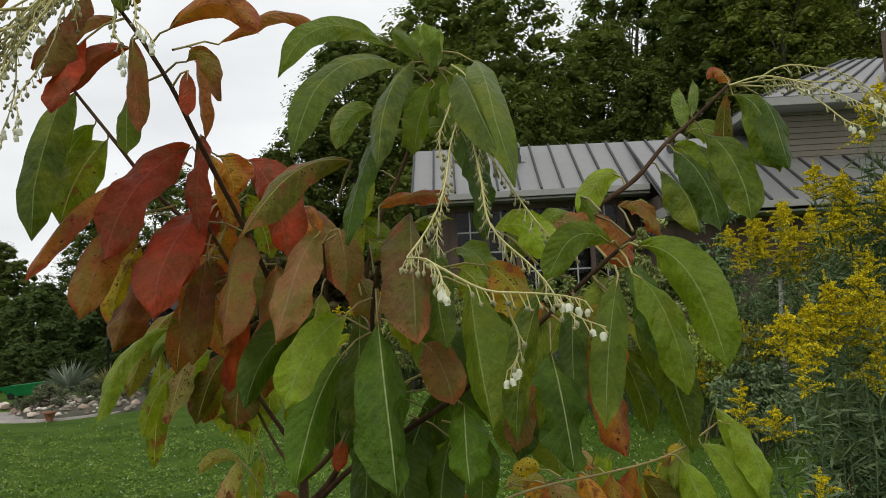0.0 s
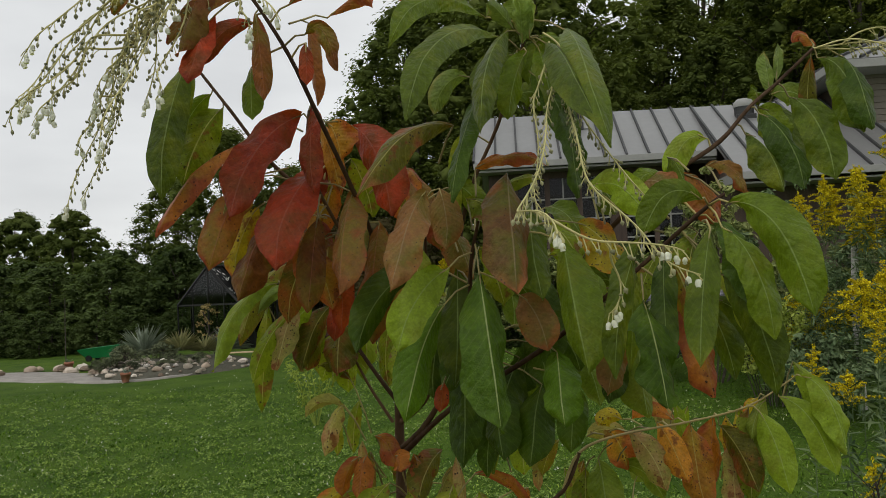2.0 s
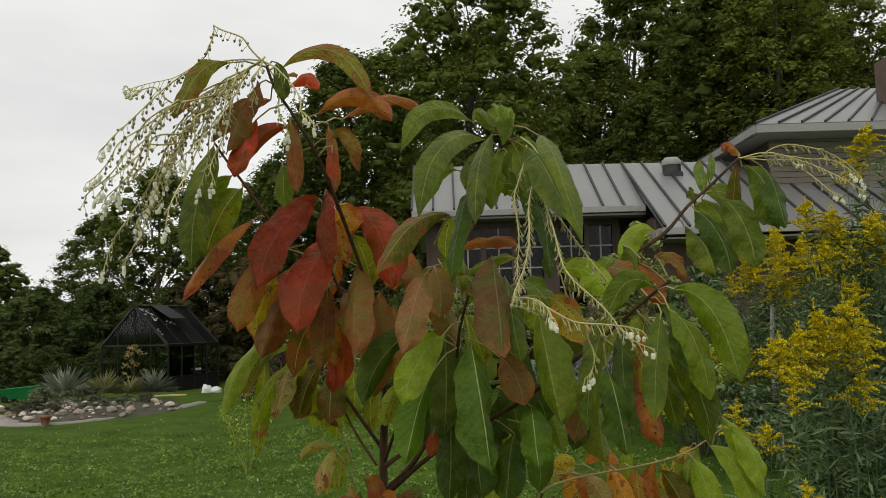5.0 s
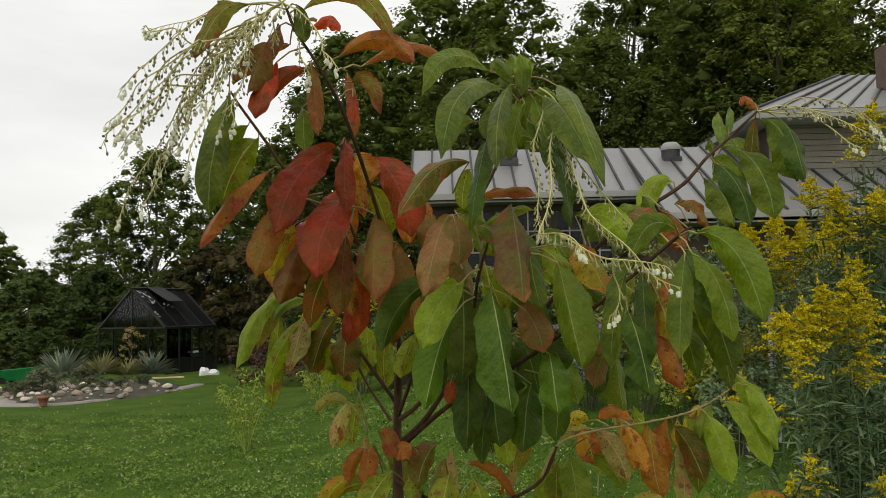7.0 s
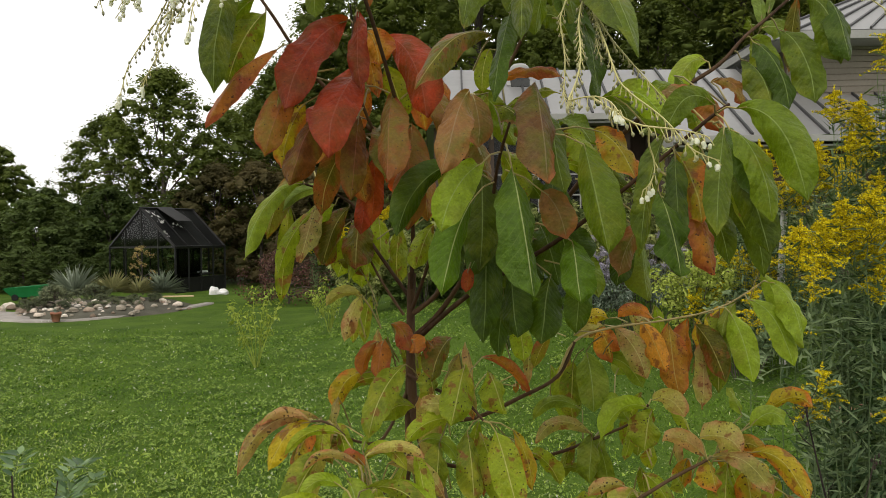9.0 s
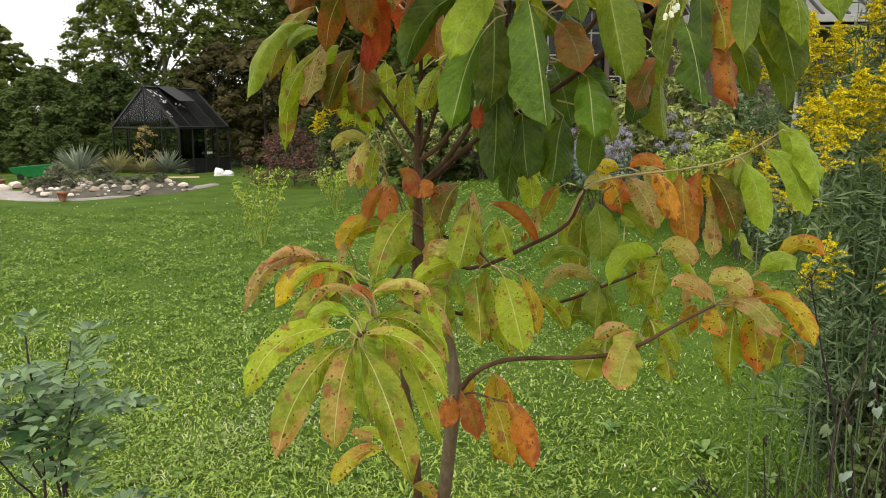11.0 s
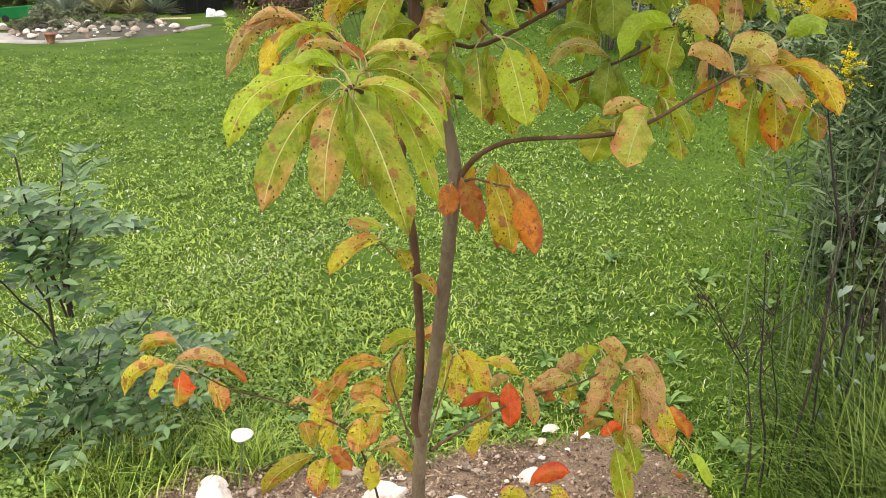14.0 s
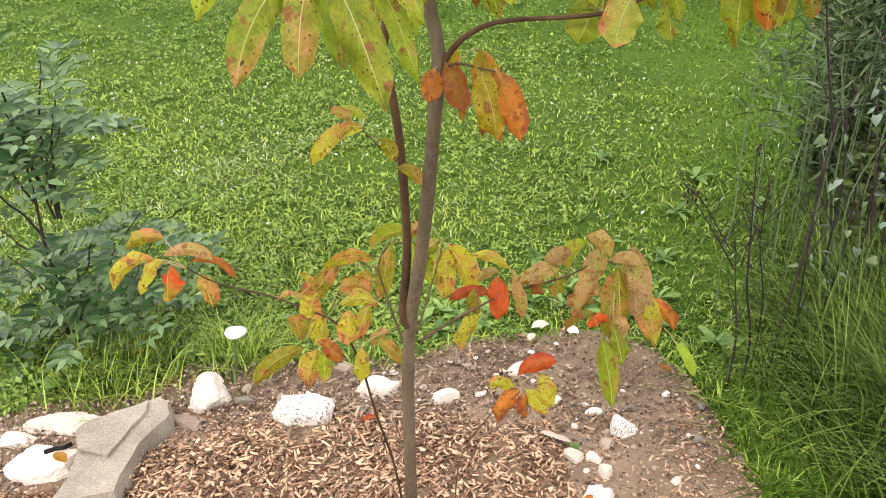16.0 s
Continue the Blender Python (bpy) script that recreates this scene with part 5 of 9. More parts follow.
LEAVES.append(("left_twig", [
    (-0.199, -0.140, 1.995, -0.216, -0.200, 1.824, 0.045, 0.012, "gr"),
    (-0.196, -0.130, 1.990, -0.213, -0.150, 1.891, 0.036, 0.012, "gr"),
    (-0.166, -0.120, 1.939, -0.212, -0.140, 1.846, 0.053, 0.012, "ys"),
    (-0.157, -0.100, 1.896, -0.226, -0.180, 1.785, 0.033, 0.020, "or"),
    (-0.180, -0.120, 1.956, -0.233, -0.100, 1.877, 0.033, 0.012, "gr"),
]))
TWIGS["red_leaves"] = (0.004, 0.002, [
    (0.011, -0.050, 1.725), (-0.016, -0.100, 1.756), (-0.040, -0.150, 1.813), (-0.049, -0.190, 1.859), (-0.043, -0.200, 1.911)])
LEAVES.append(("red_leaves", [
    (-0.055, -0.190, 1.908, -0.121, -0.250, 1.794, 0.056, 0.020, "re"),
    (-0.040, -0.190, 1.920, -0.037, -0.230, 1.817, 0.029, 0.012, "re"),
    (-0.040, -0.190, 1.848, -0.071, -0.270, 1.741, 0.060, 0.012, "re"),
    (-0.035, -0.150, 1.906, -0.018, -0.160, 1.863, 0.046, 0.012, "og"),
    (-0.009, -0.130, 1.904, 0.041, -0.190, 1.794, 0.058, 0.020, "re"),
    (-0.113, -0.210, 1.833, -0.141, -0.250, 1.743, 0.039, 0.012, "br"),
    (-0.105, -0.190, 1.812, -0.132, -0.210, 1.734, 0.034, 0.012, "yo"),
    (-0.082, -0.210, 1.795, -0.111, -0.240, 1.711, 0.044, 0.012, "br"),
    (-0.001, -0.190, 1.821, -0.000, -0.280, 1.710, 0.051, 0.012, "br"),
    (0.020, -0.150, 1.791, 0.013, -0.210, 1.660, 0.048, 0.012, "br"),
    (-0.028, -0.120, 1.757, -0.031, -0.130, 1.667, 0.032, 0.012, "rd"),
]))
LEAVES.append(("red_leaves", [
    (-0.045, -0.180, 1.790, -0.055, -0.200, 1.723, 0.038, 0.012, "og"),
    (-0.039, -0.140, 1.861, -0.077, -0.150, 1.799, 0.046, 0.012, "re"),
    (-0.041, -0.190, 1.795, -0.047, -0.220, 1.695, 0.036, 0.012, "br"),
    (0.044, -0.110, 1.854, 0.068, -0.140, 1.821, 0.015, 0.012, "or"),
    (-0.086, -0.140, 1.815, -0.107, -0.150, 1.763, 0.038, 0.012, "re"),
    (-0.016, -0.120, 1.869, 0.009, -0.120, 1.800, 0.043, 0.012, "ys"),
    (-0.065, -0.130, 1.763, -0.039, -0.140, 1.695, 0.038, 0.012, "og"),
]))
TWIGS["mauve"] = (0.004, 0.0018, [
    (0.010, 0.000, 1.550), (0.036, -0.050, 1.618), (0.065, -0.120, 1.725), (0.072, -0.170, 1.808)])
LEAVES.append(("mauve", [
    (0.087, -0.280, 1.807, 0.061, -0.340, 1.714, 0.045, 0.020, "ma"),
    (0.114, -0.240, 1.877, 0.036, -0.340, 1.799, 0.035, 0.030, "ol"),
    (0.093, -0.200, 1.819, 0.101, -0.220, 1.754, 0.039, 0.012, "ma"),
    (0.070, -0.180, 1.757, 0.059, -0.200, 1.694, 0.036, 0.012, "ys"),
]))
TWIGS["crown"] = (0.005, 0.002, [
    (0.012, 0.000, 1.543), (0.056, -0.030, 1.588), (0.091, -0.070, 1.708), (0.116, -0.100, 1.815), (0.156, -0.120, 1.896), (0.181, -0.130, 1.963), (0.200, -0.135, 2.011)])
LEAVES.append(("crown", [
    (0.149, -0.140, 2.016, 0.057, -0.300, 1.945, 0.034, 0.030, "gr"),
    (0.189, -0.140, 1.984, 0.187, -0.170, 2.030, 0.026, 0.008, "gp"),
    (0.180, -0.140, 2.000, 0.152, -0.170, 2.020, 0.022, 0.010, "gp"),
    (0.197, -0.140, 1.987, 0.199, -0.165, 2.022, 0.022, 0.008, "gp"),
    (0.204, -0.140, 1.984, 0.228, -0.170, 1.966, 0.026, 0.012, "gr"),
    (0.180, -0.135, 1.972, 0.136, -0.190, 1.915, 0.036, 0.015, "gr"),
    (0.193, -0.140, 1.974, 0.168, -0.180, 1.892, 0.038, 0.010, "gr"),
    (0.206, -0.140, 1.978, 0.219, -0.180, 1.892, 0.038, 0.012, "gr"),
    (0.165, -0.160, 1.986, 0.075, -0.360, 1.862, 0.043, 0.040, "gr"),
    (0.139, -0.200, 1.914, 0.110, -0.300, 1.794, 0.027, 0.012, "gd"),
    (0.173, -0.170, 1.990, 0.142, -0.300, 1.857, 0.030, 0.012, "gr"),
    (0.235, -0.150, 1.993, 0.250, -0.340, 1.831, 0.049, 0.040, "gr"),
    (0.214, -0.160, 1.976, 0.243, -0.330, 1.847, 0.039, 0.030, "gr"),
    (0.187, -0.130, 2.015, 0.176, -0.140, 2.037, 0.022, 0.012, "gp"),
    (0.196, -0.130, 2.015, 0.203, -0.130, 2.037, 0.016, 0.012, "gp"),
    (0.150, -0.120, 2.024, 0.162, -0.120, 2.034, 0.011, 0.012, "gp"),
    (0.197, -0.140, 1.949, 0.234, -0.200, 1.848, 0.039, 0.012, "gd"),
    (0.228, -0.180, 1.902, 0.232, -0.240, 1.798, 0.035, 0.012, "gd"),
]))
LEAVES.append(("crown", [
    (0.125, -0.120, 1.955, 0.084, -0.140, 1.911, 0.030, 0.020, "gp"),
    (0.118, -0.110, 1.891, 0.107, -0.120, 1.834, 0.028, 0.012, "ys"),
    (0.215, -0.130, 1.989, 0.193, -0.140, 1.937, 0.027, 0.012, "gr"),
    (0.174, -0.100, 1.931, 0.222, -0.080, 1.918, 0.036, 0.020, "gr"),
]))
TWIGS["centre"] = (0.006, 0.002, [
    (0.011, 0.000, 1.509), (0.055, -0.050, 1.555), (0.109, -0.130, 1.651), (0.122, -0.200, 1.735), (0.134, -0.240, 1.779)])
LEAVES.append(("centre", [
    (0.130, -0.160, 1.844, 0.208, -0.160, 1.842, 0.024, 0.010, "or"),
    (0.165, -0.220, 1.828, 0.171, -0.300, 1.706, 0.057, 0.012, "ma"),
    (0.120, -0.180, 1.808, 0.161, -0.200, 1.765, 0.042, 0.012, "ys"),
    (0.134, -0.270, 1.726, 0.151, -0.340, 1.587, 0.056, 0.012, "gm"),
    (0.102, -0.250, 1.733, 0.054, -0.300, 1.659, 0.049, 0.012, "gl"),
    (0.094, -0.220, 1.697, 0.058, -0.270, 1.587, 0.048, 0.012, "gm"),
    (0.217, -0.240, 1.754, 0.228, -0.320, 1.633, 0.053, 0.012, "gr"),
    (0.206, -0.220, 1.645, 0.206, -0.270, 1.578, 0.050, 0.012, "gm"),
    (0.171, -0.220, 1.704, 0.197, -0.240, 1.648, 0.043, 0.012, "ma"),
    (0.112, -0.150, 1.670, 0.107, -0.190, 1.525, 0.046, 0.012, "gd"),
    (0.141, -0.140, 1.604, 0.144, -0.180, 1.529, 0.048, 0.012, "gd"),
]))
LEAVES.append(("centre", [
    (0.191, -0.140, 1.603, 0.177, -0.180, 1.522, 0.047, 0.012, "gd"),
    (0.228, -0.150, 1.603, 0.218, -0.170, 1.533, 0.042, 0.012, "gd"),
    (0.131, -0.170, 1.663, 0.088, -0.200, 1.602, 0.038, 0.012, "gd"),
    (0.168, -0.120, 1.631, 0.135, -0.160, 1.531, 0.053, 0.012, "gd"),
    (0.088, -0.200, 1.616, 0.085, -0.210, 1.587, 0.017, 0.012, "rd"),
    (0.235, -0.200, 1.775, 0.275, -0.240, 1.708, 0.050, 0.012, "yo"),
    (0.254, -0.240, 1.698, 0.229, -0.250, 1.717, 0.021, 0.012, "gp"),
    (0.205, -0.160, 1.777, 0.237, -0.180, 1.732, 0.044, 0.012, "ys"),
    (0.129, -0.140, 1.758, 0.156, -0.150, 1.691, 0.045, 0.012, "ys"),
    (0.185, -0.100, 1.645, 0.166, -0.120, 1.587, 0.047, 0.012, "gd"),
    (0.206, -0.120, 1.660, 0.235, -0.140, 1.616, 0.042, 0.012, "gd"),
]))
LEAVES.append(("centre", [
    (0.075, -0.100, 1.662, 0.066, -0.130, 1.590, 0.043, 0.012, "gd"),
    (0.262, -0.140, 1.763, 0.268, -0.160, 1.703, 0.046, 0.012, "gr"),
    (0.093, -0.100, 1.784, 0.118, -0.100, 1.722, 0.047, 0.012, "ma"),
]))
TWIGS["right_mid"] = (0.0055, 0.002, [
    (0.011, 0.000, 1.501), (0.087, -0.080, 1.573), (0.191, -0.180, 1.644), (0.267, -0.260, 1.710), (0.334, -0.300, 1.770), (0.359, -0.300, 1.788)])
LEAVES.append(("right_mid", [
    (0.324, -0.390, 1.753, 0.297, -0.450, 1.651, 0.028, 0.000, "gr"),
    (0.272, -0.380, 1.751, 0.240, -0.410, 1.640, 0.026, 0.012, "gr"),
    (0.278, -0.330, 1.695, 0.283, -0.390, 1.613, 0.052, 0.012, "gm"),
    (0.315, -0.300, 1.692, 0.333, -0.330, 1.611, 0.038, 0.012, "or"),
    (0.305, -0.290, 1.741, 0.325, -0.330, 1.664, 0.050, 0.012, "yo"),
    (0.327, -0.350, 1.780, 0.276, -0.370, 1.750, 0.031, 0.030, "gr"),
    (0.350, -0.350, 1.776, 0.391, -0.410, 1.682, 0.046, 0.040, "gr"),
    (0.343, -0.350, 1.755, 0.371, -0.390, 1.664, 0.039, 0.030, "gr"),
    (0.345, -0.330, 1.716, 0.371, -0.370, 1.632, 0.041, 0.030, "gr"),
    (0.281, -0.270, 1.804, 0.321, -0.290, 1.788, 0.037, 0.010, "ma"),
    (0.331, -0.270, 1.811, 0.353, -0.290, 1.761, 0.038, 0.020, "or"),
]))
LEAVES.append(("right_mid", [
    (0.356, -0.250, 1.820, 0.387, -0.270, 1.790, 0.024, 0.020, "br"),
    (0.242, -0.270, 1.804, 0.287, -0.310, 1.769, 0.036, 0.020, "gl"),
    (0.280, -0.250, 1.663, 0.248, -0.270, 1.607, 0.034, 0.012, "ma"),
    (0.336, -0.290, 1.755, 0.319, -0.310, 1.701, 0.033, 0.012, "ys"),
]))
TWIGS["right_upper"] = (0.005, 0.0022, [
    (0.168, -0.060, 1.627), (0.242, -0.120, 1.734), (0.311, -0.160, 1.806), (0.346, -0.170, 1.828), (0.391, -0.170, 1.856), (0.425, -0.160, 1.891), (0.462, -0.140, 1.920), (0.509, -0.120, 1.960)])
LEAVES.append(("right_upper", [
    (0.377, -0.170, 1.859, 0.334, -0.180, 1.816, 0.034, 0.030, "gl"),
    (0.417, -0.170, 1.861, 0.443, -0.200, 1.796, 0.042, 0.020, "gr"),
    (0.435, -0.160, 1.884, 0.469, -0.190, 1.797, 0.045, 0.020, "gd"),
    (0.454, -0.140, 1.910, 0.452, -0.130, 1.958, 0.023, 0.012, "gp"),
    (0.461, -0.140, 1.922, 0.470, -0.130, 1.966, 0.013, 0.012, "gp"),
    (0.473, -0.140, 1.904, 0.504, -0.180, 1.807, 0.051, 0.030, "gr"),
    (0.513, -0.120, 1.949, 0.542, -0.160, 1.857, 0.050, 0.040, "gr"),
    (0.536, -0.120, 1.951, 0.539, -0.180, 1.857, 0.041, 0.030, "gd"),
    (0.510, -0.110, 1.954, 0.504, -0.100, 1.859, 0.022, 0.012, "ol"),
    (0.515, -0.110, 1.964, 0.494, -0.100, 1.973, 0.019, 0.025, "or"),
    (0.439, -0.150, 1.896, 0.430, -0.150, 1.915, 0.019, 0.012, "gr"),
]))
LEAVES.append(("right_upper", [
    (0.443, -0.130, 1.896, 0.469, -0.130, 1.857, 0.041, 0.012, "gl"),
]))
TWIGS["yellow_right"] = (0.005, 0.002, [
    (0.005, 0.020, 1.424), (0.079, 0.000, 1.390), (0.165, -0.020, 1.428), (0.212, -0.040, 1.460), (0.234, -0.040, 1.506), (0.286, -0.020, 1.522), (0.371, 0.010, 1.529), (0.451, 0.020, 1.545), (0.508, 0.020, 1.578)])
LEAVES.append(("yellow_right", [
    (0.488, 0.010, 1.558, 0.534, -0.030, 1.468, 0.046, 0.030, "gl"),
    (0.514, 0.000, 1.583, 0.547, -0.040, 1.495, 0.045, 0.040, "gl"),
    (0.463, 0.010, 1.540, 0.484, -0.020, 1.445, 0.044, 0.010, "gl"),
    (0.455, 0.030, 1.541, 0.448, 0.020, 1.461, 0.035, 0.012, "ys"),
    (0.415, 0.020, 1.523, 0.453, 0.000, 1.442, 0.041, 0.010, "ol"),
    (0.383, 0.040, 1.523, 0.388, 0.010, 1.418, 0.051, 0.012, "og"),
    (0.340, 0.030, 1.526, 0.368, 0.000, 1.456, 0.042, 0.010, "og"),
    (0.303, 0.030, 1.517, 0.343, 0.000, 1.448, 0.045, 0.010, "mp"),
    (0.280, 0.050, 1.513, 0.300, 0.040, 1.464, 0.044, 0.012, "og"),
    (0.362, 0.040, 1.528, 0.310, 0.040, 1.530, 0.022, 0.020, "or"),
    (0.298, 0.060, 1.527, 0.267, 0.050, 1.521, 0.029, 0.012, "yo"),
]))
LEAVES.append(("yellow_right", [
    (0.263, 0.040, 1.481, 0.267, 0.000, 1.400, 0.054, 0.012, "gl"),
    (0.248, 0.070, 1.461, 0.242, 0.060, 1.372, 0.044, 0.012, "ys"),
    (0.286, 0.050, 1.468, 0.342, 0.030, 1.427, 0.034, 0.020, "gl"),
    (0.417, 0.060, 1.527, 0.409, 0.050, 1.429, 0.049, 0.012, "or"),
    (0.433, 0.060, 1.527, 0.450, 0.050, 1.454, 0.036, 0.012, "yo"),
    (0.475, 0.020, 1.553, 0.450, 0.010, 1.506, 0.026, 0.012, "gl"),
    (0.161, 0.000, 1.530, 0.168, -0.020, 1.476, 0.035, 0.012, "ys"),
    (0.214, 0.060, 1.502, 0.189, 0.070, 1.452, 0.026, 0.012, "ol"),
    (0.135, 0.020, 1.519, 0.149, 0.010, 1.490, 0.026, 0.012, "gd"),
]))
TWIGS["grey_right"] = (0.0045, 0.002, [
    (0.031, 0.000, 1.333), (0.104, 0.000, 1.320), (0.206, -0.020, 1.346), (0.257, -0.040, 1.371), (0.306, -0.060, 1.398), (0.328, -0.070, 1.425)])
LEAVES.append(("grey_right", [
    (0.326, -0.070, 1.421, 0.257, -0.100, 1.385, 0.040, 0.030, "gl"),
    (0.332, -0.070, 1.417, 0.319, -0.090, 1.368, 0.047, 0.012, "ys"),
    (0.336, -0.060, 1.429, 0.375, -0.070, 1.408, 0.037, 0.020, "mp"),
    (0.257, -0.040, 1.380, 0.248, -0.060, 1.317, 0.037, 0.012, "gl"),
    (0.255, -0.050, 1.381, 0.176, -0.060, 1.373, 0.025, 0.030, "mp"),
    (0.308, -0.050, 1.396, 0.271, -0.060, 1.429, 0.032, 0.020, "gl"),
]))
TWIGS["mid"] = (0.004, 0.002, [
    (0.003, 0.000, 1.455), (0.048, -0.050, 1.442), (0.085, -0.100, 1.435), (0.106, -0.120, 1.416)])
LEAVES.append(("mid", [
    (0.003, -0.060, 1.480, -0.043, -0.120, 1.395, 0.047, 0.010, "ys"),
    (-0.026, -0.050, 1.512, -0.033, -0.070, 1.461, 0.032, 0.015, "or"),
    (-0.035, -0.050, 1.510, -0.058, -0.060, 1.464, 0.026, 0.015, "or"),
    (-0.056, -0.040, 1.465, -0.096, -0.050, 1.418, 0.036, 0.020, "yo"),
    (0.012, -0.060, 1.513, 0.020, -0.080, 1.497, 0.033, 0.010, "or"),
    (0.033, -0.050, 1.511, 0.041, -0.060, 1.478, 0.023, 0.012, "or"),
    (-0.059, -0.020, 1.571, -0.082, -0.030, 1.507, 0.030, 0.010, "mp"),
    (-0.057, -0.020, 1.566, -0.109, -0.020, 1.556, 0.021, 0.020, "mp"),
    (0.083, -0.100, 1.484, 0.065, -0.140, 1.414, 0.052, 0.010, "ys"),
    (0.114, -0.090, 1.474, 0.132, -0.110, 1.422, 0.042, 0.010, "ys"),
    (0.107, -0.060, 1.488, 0.173, -0.020, 1.428, 0.020, 0.020, "or"),
]))
LEAVES.append(("mid", [
    (0.170, 0.000, 1.455, 0.167, 0.000, 1.431, 0.011, 0.012, "or"),
    (0.031, -0.050, 1.476, 0.042, -0.070, 1.428, 0.035, 0.012, "ys"),
    (0.077, -0.100, 1.423, 0.026, -0.120, 1.433, 0.034, 0.010, "mp"),
    (0.080, -0.100, 1.412, 0.007, -0.140, 1.392, 0.029, 0.015, "ys"),
    (0.085, -0.120, 1.403, 0.092, -0.160, 1.322, 0.039, 0.012, "ys"),
    (0.121, -0.120, 1.403, 0.144, -0.170, 1.316, 0.048, 0.010, "ys"),
    (0.145, -0.100, 1.399, 0.171, -0.110, 1.324, 0.026, 0.010, "yo"),
    (0.049, -0.100, 1.384, 0.044, -0.140, 1.324, 0.040, 0.012, "ys"),
    (0.169, -0.060, 1.360, 0.211, -0.060, 1.314, 0.027, 0.010, "ys"),
    (-0.018, -0.030, 1.532, 0.010, -0.050, 1.495, 0.031, 0.012, "or"),
    (0.014, -0.050, 1.419, -0.026, -0.080, 1.408, 0.034, 0.012, "ys"),
]))
TWIGS["left_low"] = (0.0045, 0.002, [
    (0.005, 0.020, 1.565), (-0.025, 0.020, 1.608), (-0.057, 0.030, 1.655), (-0.072, 0.030, 1.694), (-0.102, 0.020, 1.715), (-0.141, 0.000, 1.728)])
LEAVES.append(("left_low", [
    (-0.145, 0.000, 1.729, -0.217, -0.060, 1.623, 0.037, 0.040, "gl"),
    (-0.102, 0.020, 1.718, -0.177, 0.000, 1.690, 0.020, 0.020, "gp"),
    (-0.118, 0.010, 1.694, -0.178, -0.020, 1.602, 0.029, 0.020, "ys"),
    (-0.123, 0.010, 1.702, -0.144, -0.020, 1.617, 0.037, 0.010, "mp"),
    (-0.101, 0.020, 1.699, -0.140, 0.000, 1.642, 0.041, 0.010, "gl"),
    (-0.082, 0.030, 1.696, -0.115, 0.000, 1.612, 0.040, 0.012, "ol"),
    (-0.064, 0.040, 1.689, -0.070, 0.000, 1.605, 0.051, 0.012, "ol"),
    (-0.041, 0.050, 1.681, -0.038, 0.040, 1.607, 0.037, 0.012, "ys"),
    (-0.010, 0.070, 1.667, -0.016, 0.060, 1.582, 0.036, 0.012, "ys"),
    (0.054, 0.020, 1.693, 0.004, 0.000, 1.661, 0.018, 0.020, "gl"),
]))
TWIGS["second_left"] = (0.0035, 0.0015, [
    (-0.004, 0.030, 1.538), (-0.035, 0.040, 1.584), (-0.063, 0.050, 1.636), (-0.083, 0.050, 1.680)])
LEAVES.append(("second_left", [
    (-0.075, 0.050, 1.656, -0.101, 0.050, 1.592, 0.042, 0.012, "ys"),
    (-0.059, 0.050, 1.648, -0.068, 0.050, 1.576, 0.042, 0.012, "ys"),
]))
TWIGS["hub"] = (0.0045, 0.003, [
    (0.011, 0.000, 1.332), (-0.007, -0.100, 1.329), (-0.022, -0.250, 1.361), (-0.028, -0.360, 1.391), (-0.031, -0.390, 1.394)])
LEAVES.append(("hub", [
    (-0.047, -0.400, 1.404, -0.126, -0.450, 1.357, 0.031, 0.030, "yp"),
    (-0.044, -0.400, 1.389, -0.095, -0.470, 1.307, 0.034, 0.020, "yp"),
    (-0.034, -0.400, 1.388, -0.044, -0.460, 1.310, 0.041, 0.020, "yp"),
    (-0.027, -0.400, 1.389, 0.025, -0.480, 1.290, 0.043, 0.020, "ys"),
    (-0.027, -0.380, 1.393, 0.059, -0.420, 1.346, 0.029, 0.030, "yp"),
    (-0.022, -0.360, 1.403, 0.052, -0.380, 1.368, 0.021, 0.030, "yp"),
    (-0.003, -0.360, 1.390, 0.046, -0.390, 1.288, 0.029, 0.020, "yp"),
    (-0.000, -0.320, 1.397, 0.054, -0.340, 1.356, 0.022, 0.020, "gl"),
    (-0.031, -0.360, 1.372, -0.028, -0.380, 1.306, 0.019, 0.012, "gl"),
    (-0.030, -0.300, 1.410, -0.090, -0.320, 1.411, 0.012, 0.020, "pk"),
    (-0.031, -0.250, 1.407, 0.036, -0.250, 1.403, 0.015, 0.015, "mp"),
]))
LEAVES.append(("hub", [
    (-0.040, -0.370, 1.409, -0.078, -0.390, 1.404, 0.016, 0.020, "gl"),
    (-0.028, -0.280, 1.404, -0.052, -0.280, 1.413, 0.014, 0.012, "or"),
    (-0.008, -0.220, 1.390, 0.058, -0.240, 1.353, 0.022, 0.020, "mp"),
]))
TWIGS["left_pair"] = (0.0035, 0.0018, [
    (0.002, 0.020, 1.432), (-0.026, -0.080, 1.385), (-0.057, -0.140, 1.397), (-0.085, -0.180, 1.429), (-0.102, -0.200, 1.435)])
LEAVES.append(("left_pair", [
    (-0.093, -0.180, 1.433, -0.182, -0.240, 1.384, 0.025, 0.035, "pk"),
    (-0.103, -0.190, 1.432, -0.146, -0.220, 1.381, 0.030, 0.020, "yo"),
    (-0.098, -0.180, 1.427, -0.122, -0.200, 1.374, 0.025, 0.010, "yo"),
    (-0.086, -0.170, 1.426, -0.091, -0.190, 1.387, 0.025, 0.012, "ys"),
    (-0.102, -0.200, 1.436, -0.157, -0.220, 1.433, 0.016, 0.020, "pk"),
    (-0.083, -0.150, 1.421, -0.065, -0.160, 1.380, 0.024, 0.012, "ys"),
    (-0.102, -0.160, 1.422, -0.081, -0.170, 1.375, 0.024, 0.012, "ol"),
]))
